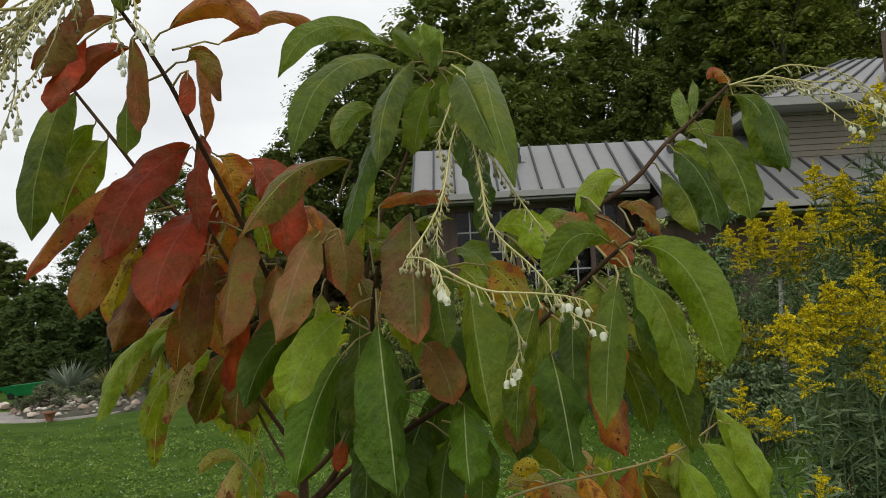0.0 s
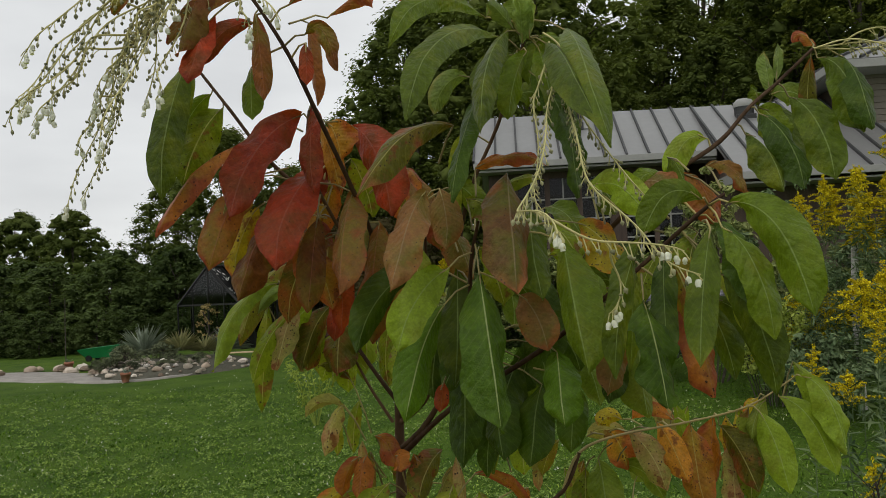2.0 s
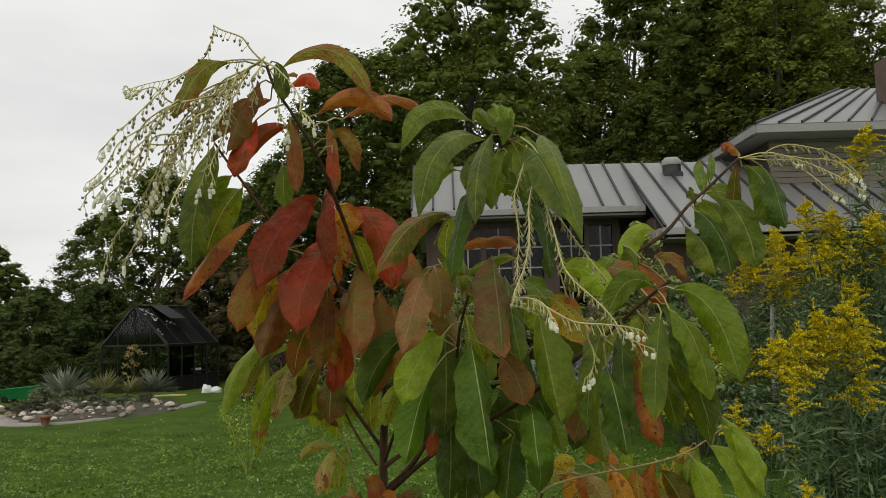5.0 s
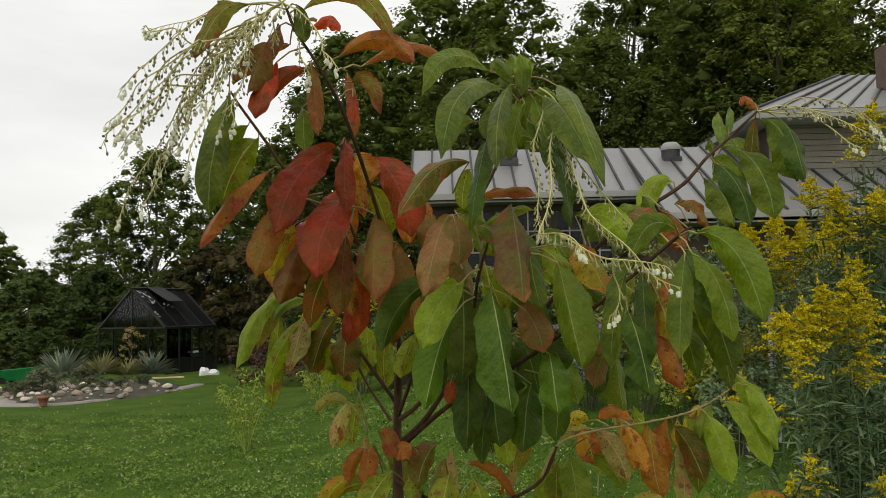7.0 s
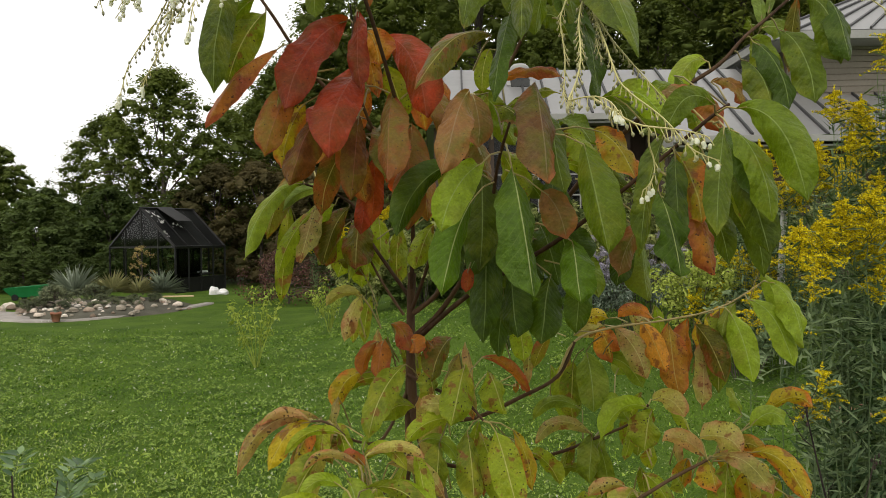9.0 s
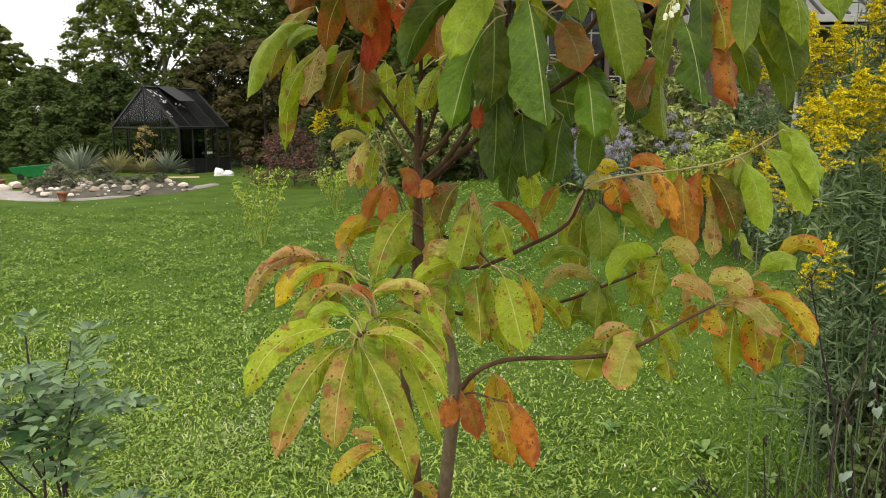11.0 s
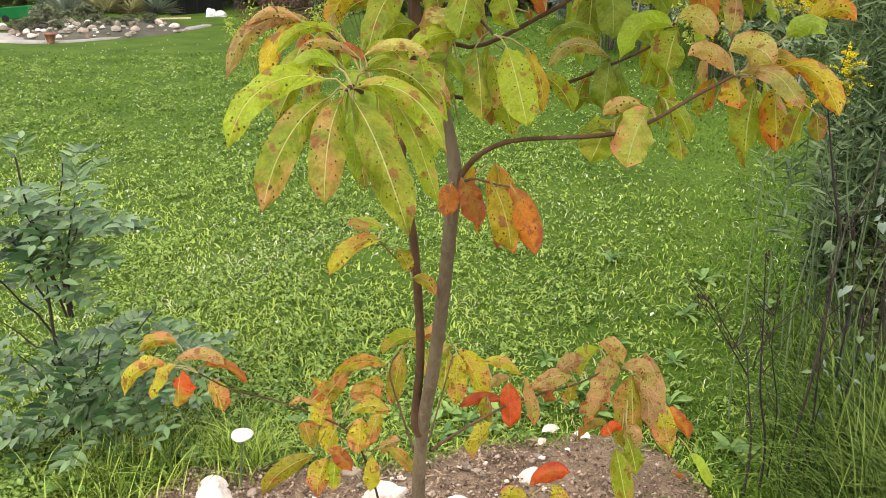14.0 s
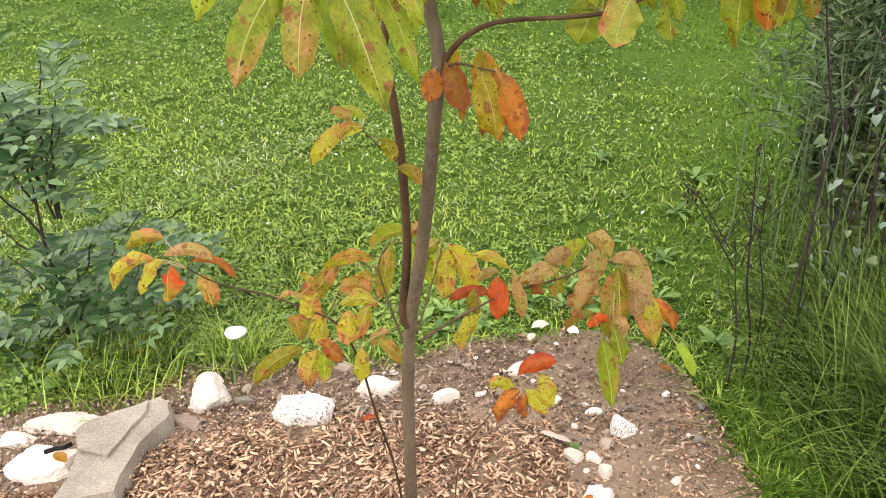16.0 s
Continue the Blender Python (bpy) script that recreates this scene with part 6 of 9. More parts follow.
TWIGS["right_low"] = (0.006, 0.0025, [
    (0.062, -0.040, 1.216), (0.083, -0.060, 1.251), (0.109, -0.080, 1.274), (0.146, -0.100, 1.288), (0.238, -0.120, 1.297), (0.287, -0.130, 1.312), (0.340, -0.140, 1.347), (0.381, -0.150, 1.373)])
LEAVES.append(("right_low", [
    (0.293, -0.130, 1.330, 0.260, -0.170, 1.270, 0.055, 0.015, "pg"),
    (0.286, -0.130, 1.333, 0.236, -0.140, 1.325, 0.021, 0.010, "pk"),
    (0.323, -0.120, 1.312, 0.336, -0.130, 1.266, 0.031, 0.012, "ys"),
    (0.250, -0.100, 1.300, 0.216, -0.100, 1.281, 0.022, 0.012, "ys"),
    (0.388, -0.150, 1.376, 0.450, -0.180, 1.336, 0.033, 0.030, "mp"),
    (0.436, -0.150, 1.382, 0.481, -0.200, 1.334, 0.033, 0.030, "yo"),
    (0.382, -0.140, 1.371, 0.389, -0.160, 1.335, 0.044, 0.012, "yo"),
    (0.416, -0.120, 1.362, 0.406, -0.140, 1.279, 0.045, 0.012, "ys"),
    (0.434, -0.130, 1.358, 0.445, -0.140, 1.280, 0.039, 0.012, "yo"),
    (0.474, -0.140, 1.346, 0.457, -0.140, 1.282, 0.030, 0.012, "ys"),
    (0.382, -0.140, 1.374, 0.329, -0.140, 1.393, 0.026, 0.020, "pk"),
]))
LEAVES.append(("right_low", [
    (0.372, -0.150, 1.401, 0.417, -0.170, 1.389, 0.043, 0.010, "mp"),
    (0.434, -0.150, 1.414, 0.475, -0.160, 1.416, 0.033, 0.030, "gl"),
    (0.424, -0.150, 1.428, 0.405, -0.150, 1.463, 0.019, 0.012, "gl"),
    (0.345, -0.120, 1.344, 0.360, -0.120, 1.321, 0.023, 0.012, "ys"),
    (0.371, -0.100, 1.361, 0.362, -0.100, 1.316, 0.031, 0.012, "yo"),
    (0.315, -0.100, 1.316, 0.272, -0.100, 1.285, 0.027, 0.010, "ys"),
    (0.473, -0.160, 1.333, 0.478, -0.170, 1.300, 0.023, 0.012, "ol"),
    (0.418, -0.130, 1.383, 0.457, -0.140, 1.371, 0.031, 0.020, "yo"),
]))
TWIGS["trunk_right"] = (0.003, 0.0015, [
    (0.061, -0.040, 1.212), (0.083, -0.060, 1.227), (0.110, -0.080, 1.226), (0.132, -0.090, 1.224)])
LEAVES.append(("trunk_right", [
    (0.068, -0.050, 1.226, 0.091, -0.070, 1.166, 0.037, 0.010, "or"),
    (0.108, -0.080, 1.227, 0.136, -0.110, 1.145, 0.051, 0.020, "yo"),
    (0.132, -0.090, 1.226, 0.164, -0.110, 1.139, 0.040, 0.020, "or"),
    (0.115, -0.080, 1.200, 0.116, -0.080, 1.135, 0.016, 0.012, "br"),
    (0.056, -0.050, 1.219, 0.048, -0.070, 1.178, 0.036, 0.012, "or"),
]))
TWIGS["small_left"] = (0.002, 0.0012, [
    (0.002, 0.000, 1.070), (-0.018, -0.020, 1.095), (-0.046, -0.040, 1.135)])
LEAVES.append(("small_left", [
    (-0.042, -0.040, 1.135, -0.112, -0.062, 1.090, 0.029, 0.020, "lp"),
    (-0.058, -0.040, 1.143, -0.086, -0.040, 1.156, 0.021, 0.012, "pk"),
    (-0.050, -0.040, 1.139, -0.092, -0.051, 1.112, 0.021, 0.012, "pk"),
    (-0.024, -0.030, 1.115, -0.004, -0.030, 1.083, 0.025, 0.012, "lp"),
    (-0.003, -0.010, 1.065, 0.032, -0.010, 1.041, 0.020, 0.012, "lp"),
    (-0.039, -0.030, 1.148, -0.081, -0.030, 1.152, 0.020, 0.010, "yp"),
]))
TWIGS["low_left"] = (0.004, 0.0018, [
    (-0.024, 0.220, 0.121), (-0.043, 0.200, 0.330), (-0.075, 0.180, 0.489), (-0.095, 0.170, 0.602), (-0.128, 0.170, 0.689), (-0.183, 0.180, 0.719), (-0.267, 0.200, 0.741), (-0.354, 0.220, 0.753), (-0.416, 0.230, 0.781)])
LEAVES.append(("low_left", [
    (-0.469, 0.230, 0.793, -0.549, 0.198, 0.754, 0.039, 0.030, "lp"),
    (-0.455, 0.230, 0.797, -0.499, 0.198, 0.744, 0.034, 0.030, "lp"),
    (-0.446, 0.230, 0.787, -0.448, 0.198, 0.728, 0.053, 0.012, "ro"),
    (-0.454, 0.230, 0.808, -0.359, 0.219, 0.801, 0.032, 0.020, "pk"),
    (-0.409, 0.230, 0.793, -0.323, 0.219, 0.766, 0.025, 0.020, "or"),
    (-0.397, 0.230, 0.769, -0.371, 0.208, 0.710, 0.041, 0.012, "lp"),
    (-0.185, 0.180, 0.743, -0.237, 0.169, 0.749, 0.019, 0.010, "pk"),
    (-0.168, 0.180, 0.755, -0.185, 0.169, 0.707, 0.045, 0.012, "lp"),
    (-0.199, 0.160, 0.664, -0.211, 0.160, 0.724, 0.044, 0.012, "lp"),
    (-0.195, 0.160, 0.653, -0.291, 0.128, 0.590, 0.040, 0.010, "lp"),
    (-0.173, 0.160, 0.649, -0.194, 0.138, 0.577, 0.051, 0.012, "lp"),
]))
LEAVES.append(("low_left", [
    (-0.156, 0.160, 0.653, -0.166, 0.149, 0.583, 0.033, 0.012, "yp"),
    (-0.172, 0.160, 0.665, -0.128, 0.149, 0.628, 0.037, 0.010, "or"),
    (-0.107, 0.160, 0.731, -0.116, 0.149, 0.663, 0.049, 0.012, "lp"),
    (-0.091, 0.160, 0.653, -0.094, 0.149, 0.583, 0.038, 0.012, "lp"),
    (-0.066, 0.170, 0.664, -0.016, 0.159, 0.615, 0.027, 0.010, "lp"),
    (-0.127, 0.160, 0.743, -0.059, 0.160, 0.745, 0.030, 0.010, "lp"),
    (-0.119, 0.180, 0.754, -0.065, 0.180, 0.722, 0.030, 0.012, "lp"),
    (-0.040, 0.180, 0.670, -0.075, 0.180, 0.644, 0.026, 0.012, "pk"),
]))
TWIGS["back_left"] = (0.0035, 0.0018, [
    (-0.003, 0.160, 0.621), (-0.049, 0.300, 0.661), (-0.074, 0.360, 0.718), (-0.052, 0.400, 0.749)])
LEAVES.append(("back_left", [
    (-0.083, 0.370, 0.726, -0.183, 0.359, 0.701, 0.043, 0.020, "lp"),
    (-0.093, 0.350, 0.713, -0.110, 0.339, 0.657, 0.048, 0.012, "lp"),
    (-0.049, 0.380, 0.746, -0.073, 0.358, 0.642, 0.046, 0.012, "lp"),
    (-0.014, 0.400, 0.775, -0.091, 0.400, 0.734, 0.043, 0.010, "yp"),
    (-0.151, 0.360, 0.718, -0.218, 0.349, 0.633, 0.044, 0.010, "lp"),
    (-0.018, 0.400, 0.749, 0.007, 0.378, 0.690, 0.048, 0.012, "yp"),
    (-0.095, 0.330, 0.696, -0.144, 0.319, 0.674, 0.036, 0.012, "lp"),
    (-0.201, 0.360, 0.693, -0.230, 0.349, 0.627, 0.037, 0.012, "or"),
]))
TWIGS["back_mid"] = (0.003, 0.0015, [
    (0.011, 0.160, 0.683), (0.035, 0.340, 0.690), (0.057, 0.420, 0.737)])
LEAVES.append(("back_mid", [
    (0.042, 0.420, 0.739, 0.032, 0.398, 0.647, 0.044, 0.012, "yp"),
    (0.063, 0.420, 0.737, 0.117, 0.398, 0.633, 0.069, 0.010, "lp"),
    (0.063, 0.410, 0.731, 0.063, 0.388, 0.625, 0.049, 0.012, "lp"),
    (0.052, 0.420, 0.746, 0.007, 0.409, 0.702, 0.037, 0.012, "yp"),
]))
TWIGS["low_right"] = (0.0045, 0.002, [
    (0.014, 0.170, 0.657), (0.058, 0.240, 0.648), (0.131, 0.320, 0.646), (0.190, 0.360, 0.654), (0.310, 0.400, 0.669), (0.382, 0.420, 0.696), (0.418, 0.420, 0.685)])
LEAVES.append(("low_right", [
    (0.134, 0.320, 0.625, 0.092, 0.298, 0.557, 0.043, 0.012, "lp"),
    (0.120, 0.340, 0.679, 0.127, 0.329, 0.617, 0.036, 0.012, "lp"),
    (0.163, 0.360, 0.694, 0.171, 0.328, 0.607, 0.050, 0.012, "rd"),
    (0.195, 0.360, 0.707, 0.222, 0.338, 0.608, 0.034, 0.012, "pk"),
    (0.169, 0.360, 0.704, 0.127, 0.360, 0.679, 0.026, 0.012, "pk"),
    (0.115, 0.380, 0.730, 0.192, 0.380, 0.699, 0.031, 0.010, "lp"),
    (0.300, 0.400, 0.685, 0.218, 0.378, 0.663, 0.047, 0.015, "pk"),
    (0.301, 0.400, 0.672, 0.294, 0.389, 0.629, 0.045, 0.012, "lp"),
    (0.323, 0.410, 0.720, 0.272, 0.399, 0.691, 0.047, 0.010, "pk"),
    (0.382, 0.420, 0.725, 0.363, 0.398, 0.662, 0.057, 0.012, "pk"),
    (0.352, 0.420, 0.754, 0.404, 0.409, 0.711, 0.045, 0.010, "pk"),
]))
LEAVES.append(("low_right", [
    (0.391, 0.410, 0.680, 0.337, 0.378, 0.600, 0.070, 0.010, "pk"),
    (0.422, 0.410, 0.688, 0.420, 0.356, 0.527, 0.078, 0.012, "lp"),
    (0.440, 0.410, 0.680, 0.509, 0.378, 0.510, 0.059, 0.010, "pk"),
    (0.463, 0.400, 0.649, 0.510, 0.368, 0.520, 0.056, 0.012, "lp"),
    (0.483, 0.400, 0.608, 0.552, 0.389, 0.543, 0.036, 0.010, "or"),
    (0.407, 0.360, 0.577, 0.434, 0.338, 0.489, 0.053, 0.012, "yp"),
    (0.385, 0.340, 0.557, 0.419, 0.308, 0.404, 0.054, 0.012, "yp"),
    (0.404, 0.370, 0.580, 0.361, 0.359, 0.569, 0.033, 0.012, "rd"),
    (0.406, 0.420, 0.696, 0.470, 0.409, 0.692, 0.033, 0.010, "pk"),
    (0.311, 0.360, 0.563, 0.373, 0.360, 0.600, 0.027, 0.012, "ol"),
    (0.409, 0.360, 0.597, 0.433, 0.360, 0.537, 0.043, 0.012, "pk"),
]))
LEAVES.append(("low_right", [
    (0.156, 0.360, 0.652, 0.068, 0.360, 0.635, 0.027, 0.012, "rd"),
    (0.567, 0.420, 0.491, 0.618, 0.410, 0.410, 0.034, 0.010, "gl"),
    (0.261, 0.380, 0.667, 0.242, 0.369, 0.644, 0.037, 0.012, "or"),
]))
TWIGS["sprout"] = (0.003, 0.0015, [
    (0.088, 0.280, 0.077), (0.080, 0.280, 0.179), (0.097, 0.280, 0.307), (0.168, 0.280, 0.427), (0.213, 0.280, 0.484)])
LEAVES.append(("sprout", [
    (0.207, 0.280, 0.505, 0.284, 0.269, 0.546, 0.044, 0.020, "rd"),
    (0.253, 0.280, 0.509, 0.279, 0.258, 0.441, 0.044, 0.010, "lp"),
    (0.204, 0.280, 0.473, 0.148, 0.269, 0.483, 0.034, 0.010, "lp"),
    (0.214, 0.280, 0.470, 0.166, 0.258, 0.405, 0.040, 0.012, "or"),
    (0.225, 0.280, 0.470, 0.266, 0.258, 0.421, 0.037, 0.012, "lp"),
    (0.219, 0.270, 0.471, 0.226, 0.259, 0.413, 0.037, 0.012, "or"),
]))

# trunk with its second leader
TRUNK = [(-0.022, 0.325, -0.02), (-0.017, 0.27, 0.185), (-0.010, 0.18, 0.543), (0.003, 0.12, 0.736), (0.023, 0.07, 0.868), (0.040, 0.02, 1.009), (0.054, -0.03, 1.153),
         (0.060, -0.04, 1.235), (0.044, -0.03, 1.315), (0.021, -0.02, 1.374), (0.009, 0.0, 1.427), (0.007, 0.01, 1.529), (0.010, 0.005, 1.60)]


def smooth_path(pts, per=4):
    """A rounded path through the points."""
    P = [Vector(p) for p in pts]
    out = []
    for k in range(len(P) - 1):
        a, b, c, d = P[max(k - 1, 0)], P[k], P[k + 1], P[min(k + 2, len(P) - 1)]
        for q in range(per):
            s = q / per
            out.append(0.5 * ((2 * b) + (c - a) * s + (2 * a - 5 * b + 4 * c - d) * s * s + (3 * b - a - 3 * c + d) * s ** 3))
    out.append(P[-1])
    return out


def stem_part(name, pts, r0, r1, material, label, sides=10, knots=0.0, seed=1):
    g = random.Random(seed)
    path = smooth_path(pts)
    n = len(path)
    rad = [(r0 + (r1 - r0) * (k / (n - 1)) ** 0.8) * (1 + (knots * g.uniform(-1, 1.6) if k % 3 == 1 else 0)) for k in range(n)]
    v, f = tube_arrays(path, rad, sides)
    return part_np(name, [tuple(x) for x in v], f, material, TREE, True, label), path


stem_part("trunk", TRUNK[:9], 0.0138, 0.0088, M_TRUNK, "slender grey-brown trunk", 14, 0.05, 2)
stem_part("upper_stem", TRUNK[8:], 0.0086, 0.0056, M_TWIG, "reddish-brown upper stem of young wood", 12, 0.06, 4)
stem_part("second_stem", [(-0.002, 0.118, 0.725), (-0.009, 0.11, 0.76), (0.003, 0.08, 0.884), (0.004, 0.05, 0.996), (-0.001, 0.02, 1.12), (-0.014, 0.0, 1.236), (0.001, 0.0, 1.32), (0.003, 0.01, 1.42), (0.006, 0.012, 1.5)], 0.0085, 0.005, M_TWIG, "thin brown second stem forking from the trunk", 10, 0.05, 3)

BRANCH, BRANCH_PATH = {}, {}
for k, (key, (r0, r1, pts)) in enumerate(TWIGS.items()):
    if key == "yellow_right":
        # an old dark foot that carries a thin pale shoot of this year
        stem_part("branch", pts[:5], r0 * 0.72, r1 * 1.2, M_TWIG, "", 8, 0.06, 20 + k)
        BRANCH[key], _ = stem_part("shoot", pts[3:], r1 * 1.1, r1 * 0.55, M_SHOOT, "thin pale yellow-green young shoot", 8, 0.04, 20 + k)
        BRANCH_PATH[key] = smooth_path(pts)
        continue
    BRANCH[key], BRANCH_PATH[key] = stem_part("branch", pts, r0 * 0.72, r1 * 0.75, M_TWIG, "", 8, 0.06, 20 + k)

serial = 0
for key, rows in LEAVES:
    line = BRANCH_PATH[key]

    def STALK_ROOT(B, line=line):
        """Where a leaf's stalk leaves its twig: the nearest point, unless that is far off."""
        best = min(line, key=lambda q: (q - B).length)
        gap = best - B
        return best if gap.length < 0.055 else B + gap.normalized() * 0.05
    for row in rows:
        make_leaf(row, BRANCH[key], serial)
        serial += 1

# further leaves behind these, in the thick of the crown
DENSE = {"centre": ("gd", "gr", "gr", "ys"), "red_leaves": ("br", "re", "ol", "og"), "right_mid": ("gd", "gr", "gr", "ys"), "mauve": ("br", "ys"),
         "yellow_right": ("ys", "yo", "mp"), "mid": ("ys", "ol"), "left_low": ("ol", "ys"), "right_upper": ("gr",), "right_low": ("ys", "yo"), "leader": ("br",), "low_right": ("lp", "yp", "pk"), "low_left": ("lp",), "back_left": ("yp", "lp"), "back_mid": ("yp", "lp"), "hub": ("ys", "gl"), "left_pair": ("ys", "ol"), "trunk_right": ("yo", "ys"), "grey_right": ("gl", "ys")}
g_fill = random.Random(99)
for key, rows in LEAVES:
    line = BRANCH_PATH[key]

    def STALK_ROOT(B, line=line):
        best = min(line, key=lambda q: (q - B).length)
        return B + (best - B).normalized() * min(0.05, (best - B).length)
    for row in rows:
        share = 1.0 if key in ("centre", "red_leaves", "right_mid") else 0.35
        if key not in DENSE or g_fill.random() > share:
            continue
        off = Vector((g_fill.uniform(-0.035, 0.035), g_fill.uniform(0.03, 0.14), g_fill.uniform(-0.035, 0.03)))
        tip = off + Vector((g_fill.uniform(-0.03, 0.03), g_fill.uniform(-0.02, 0.03), g_fill.uniform(-0.015, 0.03)))
        made = (row[0] + off.x, row[1] + off.y, row[2] + off.z, row[3] + tip.x, row[4] + tip.y, row[5] + tip.z, row[6] * g_fill.uniform(0.75, 1.05), row[7], g_fill.choice(DENSE[key]))
        make_leaf(made, BRANCH[key], serial)
        serial += 1


# and more among the lower boughs, before and behind them
LOWER = {"mid": ("ys", "mp", "yp", "ol"), "grey_right": ("gl", "ys", "mp"), "right_low": ("yp", "mp", "yo", "ys"), "yellow_right": ("ys", "og", "gl", "mp"), "left_pair": ("mp", "ys", "yo"),
         "hub": ("yp", "ys"), "trunk_right": ("yo", "yp"), "left_low": ("gl", "ys", "ol"), "second_left": ("ys", "yo")}
for key, rows in LEAVES:
    if key not in LOWER:
        continue
    line = BRANCH_PATH[key]
    for row in rows:
        if g_fill.random() > (0.2 if key == "hub" else 0.5):
            continue
        off = Vector((g_fill.uniform(-0.03, 0.03), g_fill.uniform(0.0 if key != "hub" else 0.05, 0.09), g_fill.uniform(-0.03, 0.025)))
        L = math.dist(row[0:3], row[3:6]) * g_fill.uniform(0.9, 1.15)
        way = Vector((g_fill.uniform(-0.35, 0.35), g_fill.uniform(-0.3, 0.2), -1.0)).normalized()
        b = Vector(row[0:3]) + off
        tip = b + way * L
        make_leaf((b.x, b.y, b.z, tip.x, tip.y, tip.z, min(row[6], 0.34 * L) * g_fill.uniform(0.85, 1.1), 0.012, g_fill.choice(LOWER[key])), BRANCH[key], serial)
        serial += 1


# flower sprays: strings of buds ending in white bells
def bell_mesh():
    prof = [(0.0004, 0.0), (0.0022, -0.0008), (0.0034, -0.003), (0.0034, -0.0055), (0.0026, -0.0078), (0.0030, -0.0088)]
    vs, fs = [], []
    for r, z in prof:
        for k in range(8):
            a = 2 * math.pi * k / 8
            vs.append((r * math.cos(a), r * math.sin(a), z))
    for i in range(len(prof) - 1):
        for k in range(8):
            fs.append((i * 8 + k, i * 8 + (k + 1) % 8, i * 8 + 8 + (k + 1) % 8, i * 8 + 8 + k))
    return mesh_np("bell_flower", vs, fs, [M_BELL], True)


BELL = bell_mesh()


def raceme(points, bells, seed):
    g = random.Random(seed)
    path = smooth_path(points, 6)
    n = len(path)
    ph, am = g.uniform(0, 6.28), g.uniform(0.002, 0.0045)
    path = [p + Vector((math.sin(ph + 0.62 * k), 0.5 * math.sin(2 * ph + 0.5 * k), math.cos(1.3 * ph + 0.55 * k))) * (am * min(1.0, k / 6)) for k, p in enumerate(path)]
    tubes = [(path, [0.00115 - 0.0007 * k / n for k in range(n)], 5)]
    spots, buds = [], []
    total = sum((b - a).length for a, b in zip(path, path[1:]))
    step, run, nxt = 0.0052, 0.0, 0.03
    for a, b in zip(path, path[1:]):
        seg = (b - a).length
        while nxt < run + seg:
            q = a.lerp(b, (nxt - run) / seg)
            d = (b - a).normalized()
            sd = d.cross(Vector((0, -1, 0.1))).normalized() * (1 if len(spots) % 2 else -1)
            out = (sd * g.uniform(0.0, 0.7) + Vector((0, -0.15, -g.uniform(0.5, 1.1))) + d * 0.35).normalized()
            spots.append((q, out, nxt / total))
            nxt += step * g.uniform(0.75, 1.3) * (0.62 if total - nxt < bells * 0.0034 else 1.0)
        run += seg
    from_end = len(spots) - bells
    bell_at = []
    for k, (q, out, s) in enumerate(spots):
        L = g.uniform(0.006, 0.011)
        e = q + out * L
        tubes.append(([q, q.lerp(e, 0.6), e + Vector((0, 0, -0.001))], [0.0005, 0.00045, 0.0005], 4))
        if k >= from_end:
            bell_at.append(q + Vector((out.x * 0.5, out.y, -0.9)).normalized() * (L * 0.7))
        else:
            f = e + Vector((out.x * 0.002, out.y * 0.002, -0.0045 * g.uniform(0.3, 1.0)))
            w = 0.0017 * g.uniform(0.8, 1.25)
            buds.append(([e, e.lerp(f, 0.35), e.lerp(f, 0.75), f + (f - e) * 0.2], [0.0006, w, w * 0.8, 0.0002], 5))
    ob = new("raceme", tubes_mesh("raceme", tubes, M_RACEME))
    ob.parent = TREE
    tagged(ob, "string of pale green buds tipped with white bell flowers")
    if buds:
        bo = new("bud", tubes_mesh("bud", buds, M_BUD))
        bo.parent = ob
        tagged(bo, "small grey-green buds", kind="stuff")
    for e in bell_at:
        o = new("bell_flower", BELL)
        o.parent = ob
        o.location = e
        o.rotation_euler = (g.uniform(-0.35, 0.35), g.uniform(-0.35, 0.35), g.uniform(0, 6))
        s = g.uniform(0.55, 0.72)
        o.scale = (s, s, s)


RACEMES = []
RACEMES.append((6, [(0.212, -0.150, 1.991), (0.227, -0.200, 1.952), (0.204, -0.300, 1.856), (0.177, -0.420, 1.780), (0.188, -0.500, 1.760), (0.203, -0.530, 1.751)]))
RACEMES.append((3, [(0.227, -0.200, 1.948), (0.226, -0.300, 1.856), (0.241, -0.380, 1.786), (0.270, -0.420, 1.746), (0.304, -0.440, 1.714)]))
RACEMES.append((0, [(0.228, -0.190, 1.947), (0.241, -0.260, 1.869), (0.271, -0.320, 1.811), (0.289, -0.340, 1.771)]))
RACEMES.append((6, [(0.186, -0.480, 1.766), (0.233, -0.470, 1.744), (0.287, -0.460, 1.735)]))
RACEMES.append((4, [(0.237, -0.460, 1.743), (0.242, -0.450, 1.718), (0.239, -0.440, 1.694)]))
RACEMES.append((0, [(0.217, -0.170, 1.975), (0.201, -0.200, 1.909), (0.193, -0.240, 1.839), (0.195, -0.300, 1.786)]))
RACEMES.append((0, [(0.230, -0.180, 1.953), (0.233, -0.220, 1.904), (0.235, -0.260, 1.842)]))
RACEMES.append((3, [(0.509, -0.120, 1.960), (0.547, -0.140, 1.960), (0.589, -0.160, 1.944), (0.631, -0.200, 1.896)]))
RACEMES.append((4, [(0.509, -0.120, 1.960), (0.569, -0.140, 1.956), (0.611, -0.160, 1.948), (0.632, -0.180, 1.922)]))
RACEMES.append((3, [(0.536, -0.130, 1.959), (0.572, -0.140, 1.976), (0.617, -0.150, 1.956), (0.654, -0.160, 1.919)]))
